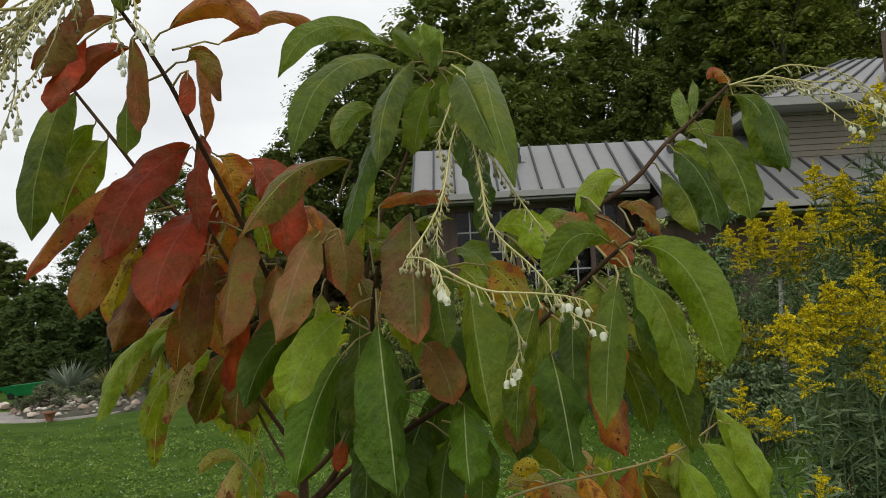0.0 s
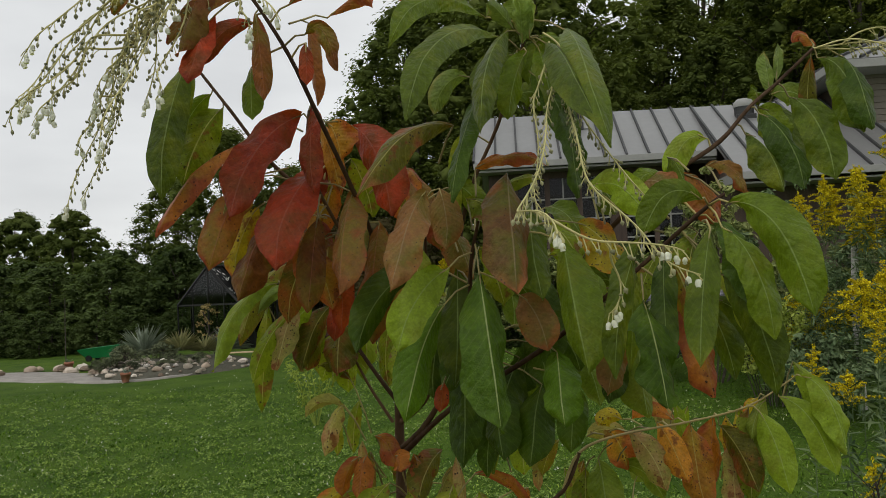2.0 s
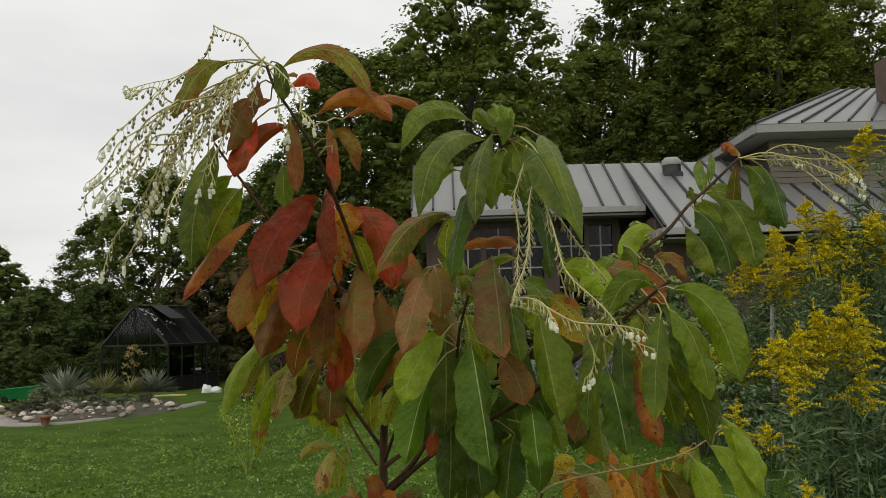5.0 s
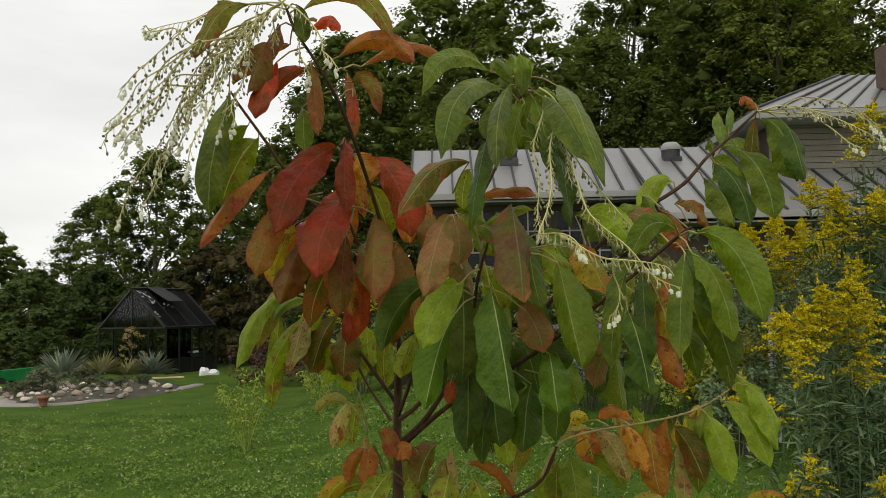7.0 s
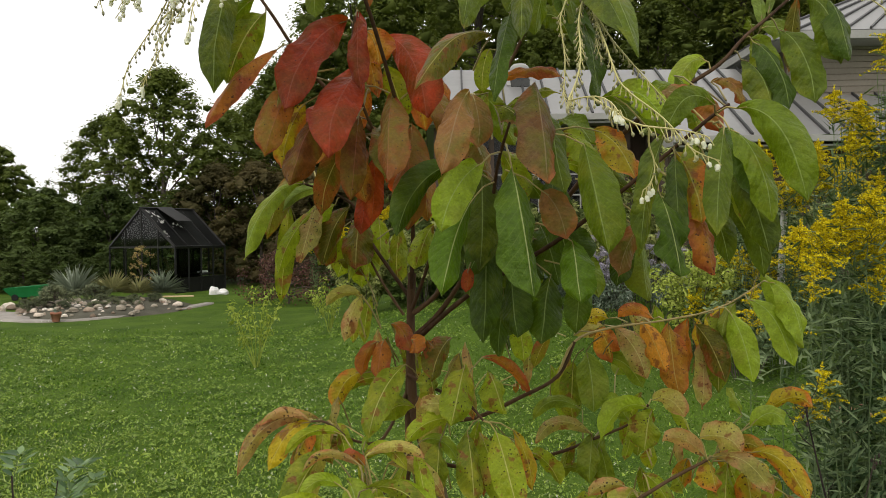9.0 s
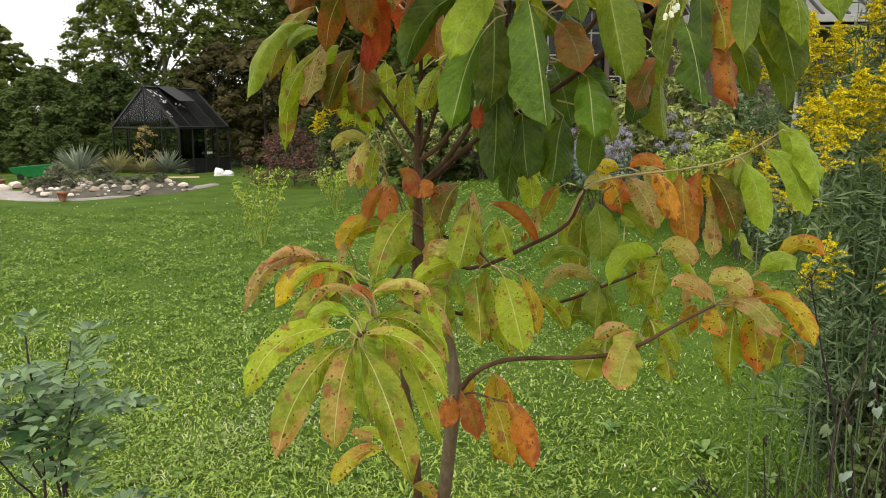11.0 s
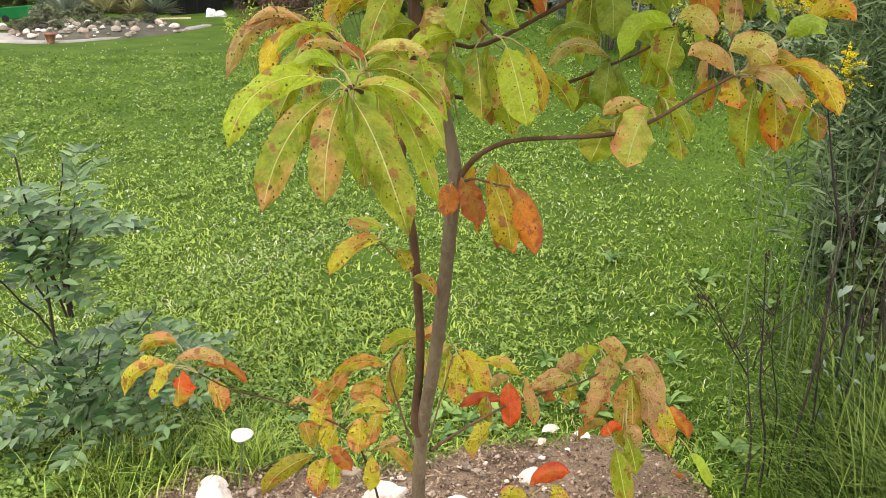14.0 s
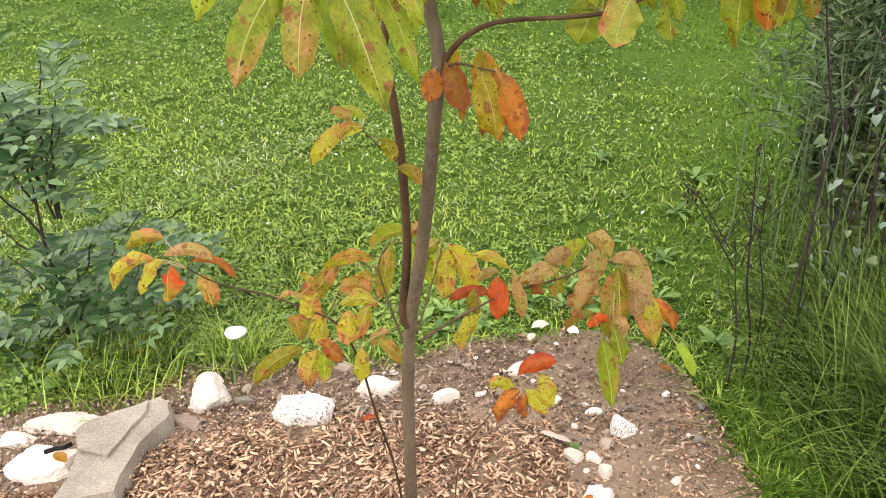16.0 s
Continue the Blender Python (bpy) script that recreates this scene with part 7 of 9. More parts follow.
RACEMES.append((4, [(0.568, -0.150, 1.947), (0.595, -0.160, 1.920), (0.621, -0.180, 1.893)]))
RACEMES.append((3, [(0.517, -0.120, 1.959), (0.563, -0.120, 1.957), (0.593, -0.120, 1.952)]))
RACEMES.append((5, [(-0.171, -0.300, 1.991), (-0.192, -0.318, 2.005), (-0.216, -0.327, 2.016), (-0.233, -0.336, 2.016), (-0.245, -0.336, 2.015)]))
RACEMES.append((5, [(-0.097, -0.300, 2.055), (-0.159, -0.275, 2.064), (-0.202, -0.330, 2.014), (-0.224, -0.386, 1.958), (-0.247, -0.386, 1.933)]))
RACEMES.append((7, [(-0.148, -0.300, 2.016), (-0.179, -0.343, 1.996), (-0.224, -0.341, 1.969), (-0.257, -0.340, 1.936), (-0.277, -0.340, 1.913)]))
RACEMES.append((6, [(-0.188, -0.300, 1.962), (-0.206, -0.334, 1.952), (-0.228, -0.359, 1.929), (-0.241, -0.383, 1.901), (-0.254, -0.383, 1.887)]))
RACEMES.append((0, [(-0.133, -0.300, 2.032), (-0.183, -0.304, 2.016), (-0.225, -0.340, 1.961), (-0.250, -0.376, 1.904), (-0.271, -0.376, 1.876)]))
RACEMES.append((8, [(-0.140, -0.300, 2.025), (-0.197, -0.252, 2.027), (-0.225, -0.306, 1.966), (-0.238, -0.360, 1.903), (-0.256, -0.360, 1.874)]))
RACEMES.append((5, [(-0.104, -0.300, 2.051), (-0.157, -0.309, 2.011), (-0.238, -0.241, 1.951), (-0.310, -0.173, 1.876), (-0.338, -0.173, 1.821)]))
RACEMES.append((4, [(-0.123, -0.300, 2.038), (-0.171, -0.276, 2.010), (-0.224, -0.247, 1.943), (-0.267, -0.219, 1.872), (-0.287, -0.219, 1.825)]))
RACEMES.append((4, [(-0.109, -0.300, 2.048), (-0.143, -0.283, 2.026), (-0.161, -0.337, 1.950), (-0.168, -0.390, 1.880), (-0.181, -0.390, 1.846)]))
RACEMES.append((4, [(-0.112, -0.300, 2.045), (-0.135, -0.263, 2.036), (-0.140, -0.306, 1.977), (-0.140, -0.348, 1.922), (-0.146, -0.348, 1.897)]))
RACEMES.append((3, [(-0.097, -0.300, 2.055), (-0.092, -0.353, 2.022), (-0.103, -0.332, 2.000), (-0.113, -0.312, 1.975), (-0.115, -0.312, 1.956)]))
RACEMES.append((7, [(-0.097, -0.300, 2.055), (-0.076, -0.321, 2.039), (-0.055, -0.336, 2.010), (-0.040, -0.351, 1.979), (-0.033, -0.351, 1.963)]))
RACEMES.append((5, [(-0.097, -0.300, 2.055), (-0.091, -0.284, 2.049), (-0.078, -0.306, 2.011), (-0.068, -0.327, 1.974), (-0.064, -0.327, 1.955)]))
RACEMES.append((0, [(-0.163, -0.300, 2.000), (-0.198, -0.265, 1.990), (-0.240, -0.221, 1.950), (-0.276, -0.178, 1.902), (-0.289, -0.178, 1.866)]))
RACEMES.append((6, [(-0.116, -0.300, 2.043), (-0.160, -0.257, 2.039), (-0.185, -0.296, 1.980), (-0.199, -0.336, 1.923), (-0.213, -0.336, 1.896)]))
RACEMES.append((5, [(-0.180, -0.300, 1.976), (-0.190, -0.347, 1.959), (-0.214, -0.353, 1.935), (-0.231, -0.359, 1.905), (-0.242, -0.359, 1.886)]))
RACEMES.append((3, [(-0.154, -0.300, 2.010), (-0.176, -0.277, 2.010), (-0.184, -0.310, 1.974), (-0.186, -0.344, 1.936), (-0.193, -0.344, 1.919)]))
RACEMES.append((2, [(-0.112, -0.300, 2.045), (-0.132, -0.263, 2.052), (-0.134, -0.306, 2.017), (-0.132, -0.348, 1.980), (-0.137, -0.348, 1.966)]))
RACEMES.append((0, [(-0.148, -0.300, 2.016), (-0.164, -0.354, 1.996), (-0.195, -0.353, 1.975), (-0.219, -0.352, 1.948), (-0.232, -0.352, 1.930)]))
RACEMES.append((4, [(-0.154, -0.300, 2.010), (-0.152, -0.346, 1.984), (-0.161, -0.349, 1.960), (-0.168, -0.352, 1.936), (-0.172, -0.352, 1.922)]))
RACEMES.append((4, [(-0.097, -0.300, 2.055), (-0.136, -0.300, 2.033), (-0.171, -0.300, 1.994), (-0.197, -0.300, 1.949), (-0.216, -0.300, 1.891)]))
RACEMES.append((4, [(-0.094, -0.300, 2.059), (-0.110, -0.330, 2.028), (-0.132, -0.340, 1.987), (-0.151, -0.340, 1.940), (-0.156, -0.340, 1.897)]))
RACEMES.append((2, [(-0.116, -0.300, 2.042), (-0.123, -0.320, 2.031), (-0.131, -0.330, 2.006), (-0.134, -0.330, 1.978)]))
RACEMES.append((2, [(-0.142, -0.300, 2.020), (-0.149, -0.320, 2.009), (-0.156, -0.330, 1.984), (-0.160, -0.330, 1.956)]))
RACEMES.append((2, [(-0.165, -0.300, 1.994), (-0.171, -0.320, 1.984), (-0.178, -0.330, 1.960), (-0.184, -0.330, 1.931)]))
RACEMES.append((2, [(-0.181, -0.300, 1.968), (-0.186, -0.320, 1.959), (-0.193, -0.330, 1.935), (-0.201, -0.330, 1.907)]))
RACEMES.append((2, [(-0.197, -0.300, 1.939), (-0.202, -0.320, 1.930), (-0.209, -0.330, 1.907), (-0.219, -0.330, 1.879)]))
RACEMES.append((2, [(-0.207, -0.300, 1.917), (-0.211, -0.320, 1.908), (-0.218, -0.330, 1.885), (-0.230, -0.330, 1.857)]))
RACEMES.append((2, [(-0.129, -0.300, 2.033), (-0.136, -0.320, 2.022), (-0.144, -0.330, 1.997), (-0.157, -0.330, 1.969)]))
RACEMES.append((5, [(-0.092, -0.300, 2.050), (-0.112, -0.310, 2.070), (-0.136, -0.310, 2.090), (-0.153, -0.310, 2.091), (-0.152, -0.310, 2.074), (-0.166, -0.310, 2.053), (-0.199, -0.310, 2.035), (-0.250, -0.310, 2.019)]))
for k, (bells, pts) in enumerate(RACEMES):
    raceme(pts, bells, 500 + k)


# ---- the bed round the tree: stones, mulch, shells ----
def stone_mesh(name, seed, flat=0.6, jag=0.25, sub=3, cuts=0):
    """A weathered stone: an icosphere cleaved by a few planes, roughened by noise and flattened below."""
    g = random.Random(seed * 17 + 5)
    bm = bmesh.new()
    bmesh.ops.create_icosphere(bm, subdivisions=sub, radius=1.0)
    o = Vector((seed * 3.1, seed * 1.7, seed * 0.9))
    planes = []
    for _ in range(cuts):
        q = Vector((g.gauss(0, 1), g.gauss(0, 1), abs(g.gauss(0, 0.8))))
        planes.append((q.normalized(), g.uniform(0.5, 0.85)))
    if cuts:
        planes.append((Vector((g.uniform(-0.15, 0.15), g.uniform(-0.2, 0.1), 1)).normalized(), g.uniform(0.5, 0.7)))
    for v in bm.verts:
        d = v.co.normalized()
        k = 1 + jag * noise.noise(d * 1.3 + o) + 0.3 * jag * noise.noise(d * 3.1 + o)
        for q, h in planes:
            c = d.dot(q)
            if c > 0.05:
                k = min(k, h / c)
        k += 0.10 * jag * noise.noise(d * 7 + o) + 0.06 * jag * noise.noise(d * 17 + o)
        v.co = Vector((d.x * k, d.y * k, d.z * k * flat))
        if v.co.z < -0.3 * flat:
            v.co.z = -0.3 * flat + 0.15 * (v.co.z + 0.3 * flat)
    me = bpy.data.meshes.new(name)
    bm.to_mesh(me)
    bm.free()
    return me


STONE_KINDS = {
    "w": (M_STONE_WHITE, 0.50, 0.45, "pale limestone lump at the edge of the bed"),
    "s": (M_STONE_SPECK, 0.62, 0.40, "speckled pale granite cobble in the bed"),
    "b": (M_STONE_BROWN, 0.6, 0.3, "smooth brown pebble in the bed"),
    "g": (M_STONE_GREY, 0.35, 0.35, "flat grey stone in the bed"),
    "d": (M_STONE_GREY, 0.6, 0.3, "small dark bluish pebble in the mulch"),
}
# kind, place of the front foot, half width, half depth, height
STONES = [
    ("w", -1.005, 0.690, 0.101, 0.045, 0.045), ("w", -0.965, 0.455, 0.092, 0.095, 0.055), ("w", -0.645, 0.790, 0.062, 0.070, 0.100), ("b", -0.673, 0.689, 0.055, 0.035, 0.035), ("g", -0.542, 0.816, 0.036, 0.022, 0.020),
    ("s", -0.370, 0.708, 0.096, 0.055, 0.092), ("d", -0.183, 0.784, 0.021, 0.014, 0.014), ("w", -0.147, 0.843, 0.080, 0.045, 0.042), ("b", -0.263, 0.971, 0.027, 0.020, 0.030), ("w", -0.112, 0.971, 0.019, 0.012, 0.010),
    ("w", 0.058, 0.815, 0.044, 0.034, 0.045), ("w", 0.278, 0.955, 0.046, 0.030, 0.030), ("b", 0.215, 0.855, 0.031, 0.020, 0.022), ("w", 0.471, 0.762, 0.025, 0.017, 0.018), ("w", 0.456, 0.806, 0.013, 0.010, 0.010),
    ("s", 0.545, 0.657, 0.050, 0.040, 0.052), ("b", 0.489, 0.618, 0.021, 0.018, 0.028), ("w", 0.395, 0.551, 0.033, 0.034, 0.030), ("w", 0.444, 0.558, 0.024, 0.024, 0.028), ("w", 0.461, 0.499, 0.020, 0.026, 0.034),
    ("s", 0.434, 0.380, 0.052, 0.045, 0.045), ("g", 0.573, 0.775, 0.023, 0.018, 0.014), ("b", 0.086, 1.028, 0.021, 0.014, 0.016), ("b", 0.434, 0.648, 0.012, 0.009, 0.010), ("w", -1.130, 0.630, 0.050, 0.035, 0.030),
]
for k, (kind, x, y, rx, ry, hh) in enumerate(STONES):
    mat, flat, jag, lab = STONE_KINDS[kind]
    me = stone_mesh("stone", k + 1, flat, jag, 4, {"w": 9, "g": 8, "s": 7, "b": 4, "d": 3}[kind])
    me.materials.append(mat)
    for f in me.polygons:
        f.use_smooth = kind in "bd"
    ob = tagged(new("stone", me), lab, "stone", "stones in the bed")
    ob.location, ob.rotation_euler, ob.scale = (x, y + ry, 0.024), (0, 0, 0.25 * math.sin(k * 1.3)), (rx * 1.1, ry * 1.1, hh / (0.85 * flat))



def slab():
    """A thick broken slab of grey rock in two plies, lying at the bed's edge."""
    bm = bmesh.new()

    def ply(outline, z0, z1, flare):
        hi = [bm.verts.new((x, y, z1 + 0.02 * y)) for x, y in outline]
        lo = [bm.verts.new((x * flare, y * flare, z0)) for x, y in outline]
        bm.faces.new(hi)
        for i in range(len(outline)):
            j = (i + 1) % len(outline)
            bm.faces.new((hi[j], hi[i], lo[i], lo[j]))
    ply([(-0.065, -0.215), (0.075, -0.175), (0.072, -0.128), (0.080, 0.0), (0.122, 0.117), (0.108, 0.172), (0.07, 0.195), (-0.075, 0.086), (-0.105, 0.035), (-0.068, -0.035), (-0.052, -0.13)], -0.03, 0.072, 1.05)
    ply([(-0.066, -0.03), (-0.02, -0.052), (0.020, -0.058), (0.036, 0.02), (0.060, 0.12), (0.05, 0.165), (-0.070, 0.080), (-0.098, 0.034)], 0.05, 0.084, 1.02)
    bmesh.ops.triangulate(bm, faces=bm.faces[:])
    bmesh.ops.subdivide_edges(bm, edges=bm.edges[:], cuts=5, use_grid_fill=True)
    for v in bm.verts:
        v.co += Vector((noise.noise(v.co * 16), noise.noise(v.co * 16 + Vector((5, 0, 0))), 0.6 * noise.noise(v.co * 12 + Vector((0, 9, 0))))) * 0.008 + Vector((0, 0, 0.002 * noise.noise(v.co * 60)))
    bmesh.ops.recalc_face_normals(bm, faces=bm.faces[:])
    ob = part("rock_slab", bm, M_STONE_GREY)
    ob.location = (-0.822, 0.57, 0.02)
    tagged(ob, "large angular grey slate slab edging the bed", "rock")


slab()


def shell(x, y, r, turn, tilt):
    """A fluted clam shell lying in the soil."""
    vs, fs = [], []
    nu, nv = 22, 7
    for i in range(nu + 1):
        a = math.pi * (0.08 + 0.84 * i / nu)
        for j in range(nv + 1):
            s = j / nv
            z = 0.45 * r * math.sin(math.pi * 0.5 * (1 - s) + 0.25) * s ** 0.3 + 0.04 * r * s * math.cos(i * math.pi)
            vs.append((r * s * math.cos(a), r * s * math.sin(a) * 1.05, z))
    for i in range(nu):
        for j in range(nv):
            a = i * (nv + 1) + j
            fs.append((a, a + 1, a + nv + 2, a + nv + 1))
    ob = part_np("seashell", vs, fs, M_STONE_WHITE, smooth=True)
    tagged(ob, "ribbed tan and white seashell on the soil", "shell", "seashells in the bed")
    ob.location, ob.rotation_euler = (x, y, 0.03), (radians(tilt), 0, radians(turn))


for x, y, r, a, b in ((0.37, 1.22, 0.034, 20, 25), (0.46, 1.19, 0.030, -30, 30), (0.34, 1.16, 0.024, 60, 20), (-0.655, 0.90, 0.046, 10, 70), (0.355, 0.66, 0.045, 150, 35)):
    shell(x, y, r, a, b)


def garden_marker():
    t = thing("garden_marker", "white round disc on a thin stalk in the grass", "garden marker", at=(-0.555, 0.90, -0.03))
    part_np("stalk", [tuple(v) for v in tube_arrays([(-0.03, 0.02, 0), (-0.015, 0.01, 0.13), (0, 0, 0.245)], [0.003, 0.003, 0.003], 6)[0]], tube_arrays([(-0.03, 0.02, 0), (-0.015, 0.01, 0.13), (0, 0, 0.245)], [0.003, 0.003, 0.003], 6)[1], M_GOLDLEAF, t)
    vs, fs = [], []
    prof = [(0.0, 0.262), (0.018, 0.261), (0.028, 0.257), (0.032, 0.250), (0.028, 0.245), (0.0, 0.244)]
    for r, z in prof:
        for k in range(20):
            a = 2 * math.pi * k / 20
            q = 1 + 0.06 * math.sin(3 * a)
            vs.append((max(r, 0.0005) * math.cos(a) * q, max(r, 0.0005) * math.sin(a) * q, z))
    for i in range(len(prof) - 1):
        for k in range(20):
            fs.append((i * 20 + k, i * 20 + (k + 1) % 20, i * 20 + 20 + (k + 1) % 20, i * 20 + 20 + k))
    part_np("disc", vs, fs, M_WHITEPAINT, t, True, "round white cap")


garden_marker()


def chip_arrays(n, g, x, y, z):
    """Splintered wood chips lying every way: eight corners each."""
    L, W, H = 0.004 + g.gamma(2.0, 0.0036, n).clip(0, 0.021), g.uniform(0.0011, 0.0045, n), g.uniform(0.0008, 0.0024, n)
    a, b, c = g.uniform(0, np.pi, n), g.normal(0, 0.22, n), g.normal(0, 0.3, n)
    ux = np.stack([np.cos(a) * np.cos(b), np.sin(a) * np.cos(b), np.sin(b)], 1)
    s0 = np.stack([-np.sin(a), np.cos(a), np.zeros(n)], 1)
    up = np.cross(ux, s0)
    sd = s0 * np.cos(c)[:, None] + up * np.sin(c)[:, None]
    up = np.cross(ux, sd)
    p = np.stack([x, y, z], 1)
    vs = []
    for i, (sx, sy, sz) in enumerate([(i, j, k) for i in (-1, 1) for j in (-1, 1) for k in (-1, 1)]):
        skew = g.uniform(0.5, 1.0, n)
        vs.append(p + ux * (sx * L * g.uniform(0.75, 1.05, n))[:, None] + sd * (sy * W * skew)[:, None] + up * (sz * H)[:, None])
    v = np.stack(vs, 1).reshape(-1, 3)
    q = np.array([[0, 1, 3, 2], [4, 6, 7, 5], [0, 4, 5, 1], [2, 3, 7, 6], [0, 2, 6, 4], [1, 5, 7, 3]])
    f = (np.arange(n)[:, None, None] * 8 + q[None]).reshape(-1, 4)
    return v, f


def mulch():
    g = np.random.default_rng(77)
    n = 25000
    x, y = g.uniform(-1.4, 1.0, n), 0.86 - 0.95 * g.uniform(0, 1, n) ** 1.2 - g.exponential(0.10, n)
    lim = np.interp(x, (-1.7, -0.78, -0.70, -0.46, -0.24, -0.09, 0.15, 0.35, 0.39, 1.0), (0.35, 0.60, 0.66, 0.69, 0.725, 0.75, 0.725, 0.67, 0.40, 0.2)) + 0.045 + 0.03 * np.sin(23 * x)
    keep = ((y < lim) | ((y < np.interp(x, EDGE_X, EDGE_Y) - 0.05) & (g.uniform(0, 1, n) < 0.22))) & ((x > -0.8) | (y < 0.45)) & (((x + 0.35) / 1.3) ** 4 + (np.minimum(y, 0) / 1.5) ** 4 < 1.0 + 0.15 * np.sin(7 * x + 5 * y))
    x, y = x[keep], y[keep]
    z = 0.026 + g.uniform(0, 0.02, len(x)) * np.clip((lim[keep] - y) / 0.15, 0.15, 1)
    v, f = chip_arrays(len(x), g, x, y, z)
    bed = bpy.data.objects["garden_bed"]
    tagged(part_np("wood_chips", v, f, M_CHIP, bed, kind="stuff"), "layer of splintered tan wood-chip mulch", kind="stuff")
    kinds = []
    for k in range(10):
        v, f = chip_arrays(1, g, np.zeros(1), np.zeros(1), np.zeros(1))
        kinds.append(mesh_np("wood_chip", v * 1.35, f, [M_CHIP_SINGLE]))
    for k in range(280):
        px_, py_ = g.uniform(-0.75, 0.34), g.uniform(0.40, 0.74)
        if py_ > np.interp(px_, (-0.78, -0.46, -0.09, 0.15, 0.35), (0.60, 0.68, 0.74, 0.72, 0.62)):
            continue
        o = new("wood_chip", kinds[k % 10])
        o.parent = bed
        o.location, o.rotation_euler = (px_, py_, 0.05), (g.normal(0, 0.12), g.normal(0, 0.12), g.uniform(0, 6.28))


M_CHIP_SINGLE = surface("loose_wood_chip", (0.20, 0.12, 0.07), (0.66, 0.48, 0.31), 30, 160, 0.85, 0.3, per_object=0.7)
mulch()


def soil_bits():
    """Crumbs, grit and straw on the bare soil."""
    g = np.random.default_rng(78)
    n = 11000
    x = g.uniform(-1.25, 1.0, n)
    y = np.interp(x, EDGE_X, EDGE_Y) - g.uniform(0, 1, n) * np.where(x > 0.25, 0.95, 0.42)
    z = np.full(n, 0.03)
    r = g.gamma(1.8, 0.0017, n).clip(0.001, 0.0075)
    base = np.array([(1, 0, 0), (0, 1, 0), (-1, 0, 0), (0, -1, 0), (0, 0, 0.8), (0, 0, -0.8)], float)
    v = np.stack([x, y, z], 1)[:, None, :] + base[None] * r[:, None, None] * g.uniform(0.65, 1.35, (n, 6, 1))
    q = np.array([[0, 1, 4], [1, 2, 4], [2, 3, 4], [3, 0, 4], [1, 0, 5], [2, 1, 5], [3, 2, 5], [0, 3, 5]])
    f = (np.arange(n)[:, None, None] * 6 + q[None]).reshape(-1, 3)
    bed = bpy.data.objects["garden_bed"]
    tagged(part_np("grit", v.reshape(-1, 3), f, M_GRIT, bed, kind="stuff"), "grit and crumbs of soil", kind="stuff")
    m = 1300
    x = g.uniform(-0.8, 1.0, m)
    y = np.interp(x, EDGE_X, EDGE_Y) - g.uniform(0, 0.5, m)
    v, f = chip_arrays(m, g, x, y, np.full(m, 0.035))
    c = np.repeat(np.stack([x, y, np.full(m, 0.035)], 1), 8, 0)
    d = v - c
    v = c + d * np.array([1.0, 1.0, 0.5])
    tagged(part_np("straw", v, f, M_DRYGRASS, bed, kind="stuff"), "dry stalks on the soil", kind="stuff")


M_GRIT = surface("soil_grit", (0.085, 0.050, 0.032), (0.44, 0.33, 0.24), 20, 120, 0.95, 0.2, per_object=0, per_island=0.9)
soil_bits()


def pebbles():
    """Single pebbles lying on the bare soil behind and beside the mulch."""
    g = np.random.default_rng(79)
    bed = bpy.data.objects["garden_bed"]
    kinds = []
    for k in range(12):
        me = stone_mesh("pebble", 120 + k, 0.7, 0.3, 2, 3)
        me.materials.append((M_STONE_BROWN, M_STONE_BROWN, M_STONE_GREY, M_STONE_WHITE)[k % 4])
        for f in me.polygons:
            f.use_smooth = True
        kinds.append(me)
    for k in range(230):
        x = g.uniform(0.1, 0.9) if k % 3 else g.uniform(-0.8, 0.3)
        y = float(np.interp(x, EDGE_X, EDGE_Y)) - 0.06 - (0.62 if x > 0.3 else 0.24) * g.uniform(0, 1)
        r = float(np.clip(g.gamma(2.0, 0.0035), 0.004, 0.018))
        o = new("pebble", kinds[k % 12])
        o.parent = bed
        o.location, o.rotation_euler, o.scale = (x, y, 0.030), (0, 0, g.uniform(0, 6.28)), (r, r * g.uniform(0.7, 1.0), r)


pebbles()


def fallen_leaf(x, y, z, L, kind, turn, seed):
    """A dropped leaf lying flat on the stones or the mulch."""
    r = random.Random(seed)
    vs, fs, uvs = [], [], []
    for i in range(9):
        s = i / 8
        w = 0.24 * L * math.sin(math.pi * min(1, 0.03 + s * 0.96)) ** 0.8
        for j in range(-2, 3):
            k = j / 2
            vs.append((L * (s - 0.5), w * k, 0.10 * L * abs(k) * (0.4 + s) * 0.5 + 0.06 * L * math.sin(3 * s + r.random() * 0.3)))
            uvs.append((s, 0.5 + 0.5 * k))
        if i:
            for j in range(4):
                a = (i - 1) * 5 + j
                fs.append((a, a + 1, a + 6, a + 5))
    me = mesh_np("fallen_leaf", vs, fs, [LEAF[kind]], True)
    layer = me.uv_layers.new(name="leaf")
    idx = np.empty(len(me.loops), dtype=np.int32)
    me.loops.foreach_get("vertex_index", idx)
    layer.data.foreach_set("uv", np.array(uvs, dtype=np.float32)[idx].ravel())
    ob = tagged(new("fallen_leaf", me), "fallen orange leaf lying in the bed", "leaf", "fallen leaves")
    ob.location, ob.rotation_euler = (x, y, z), (0, 0, radians(turn))


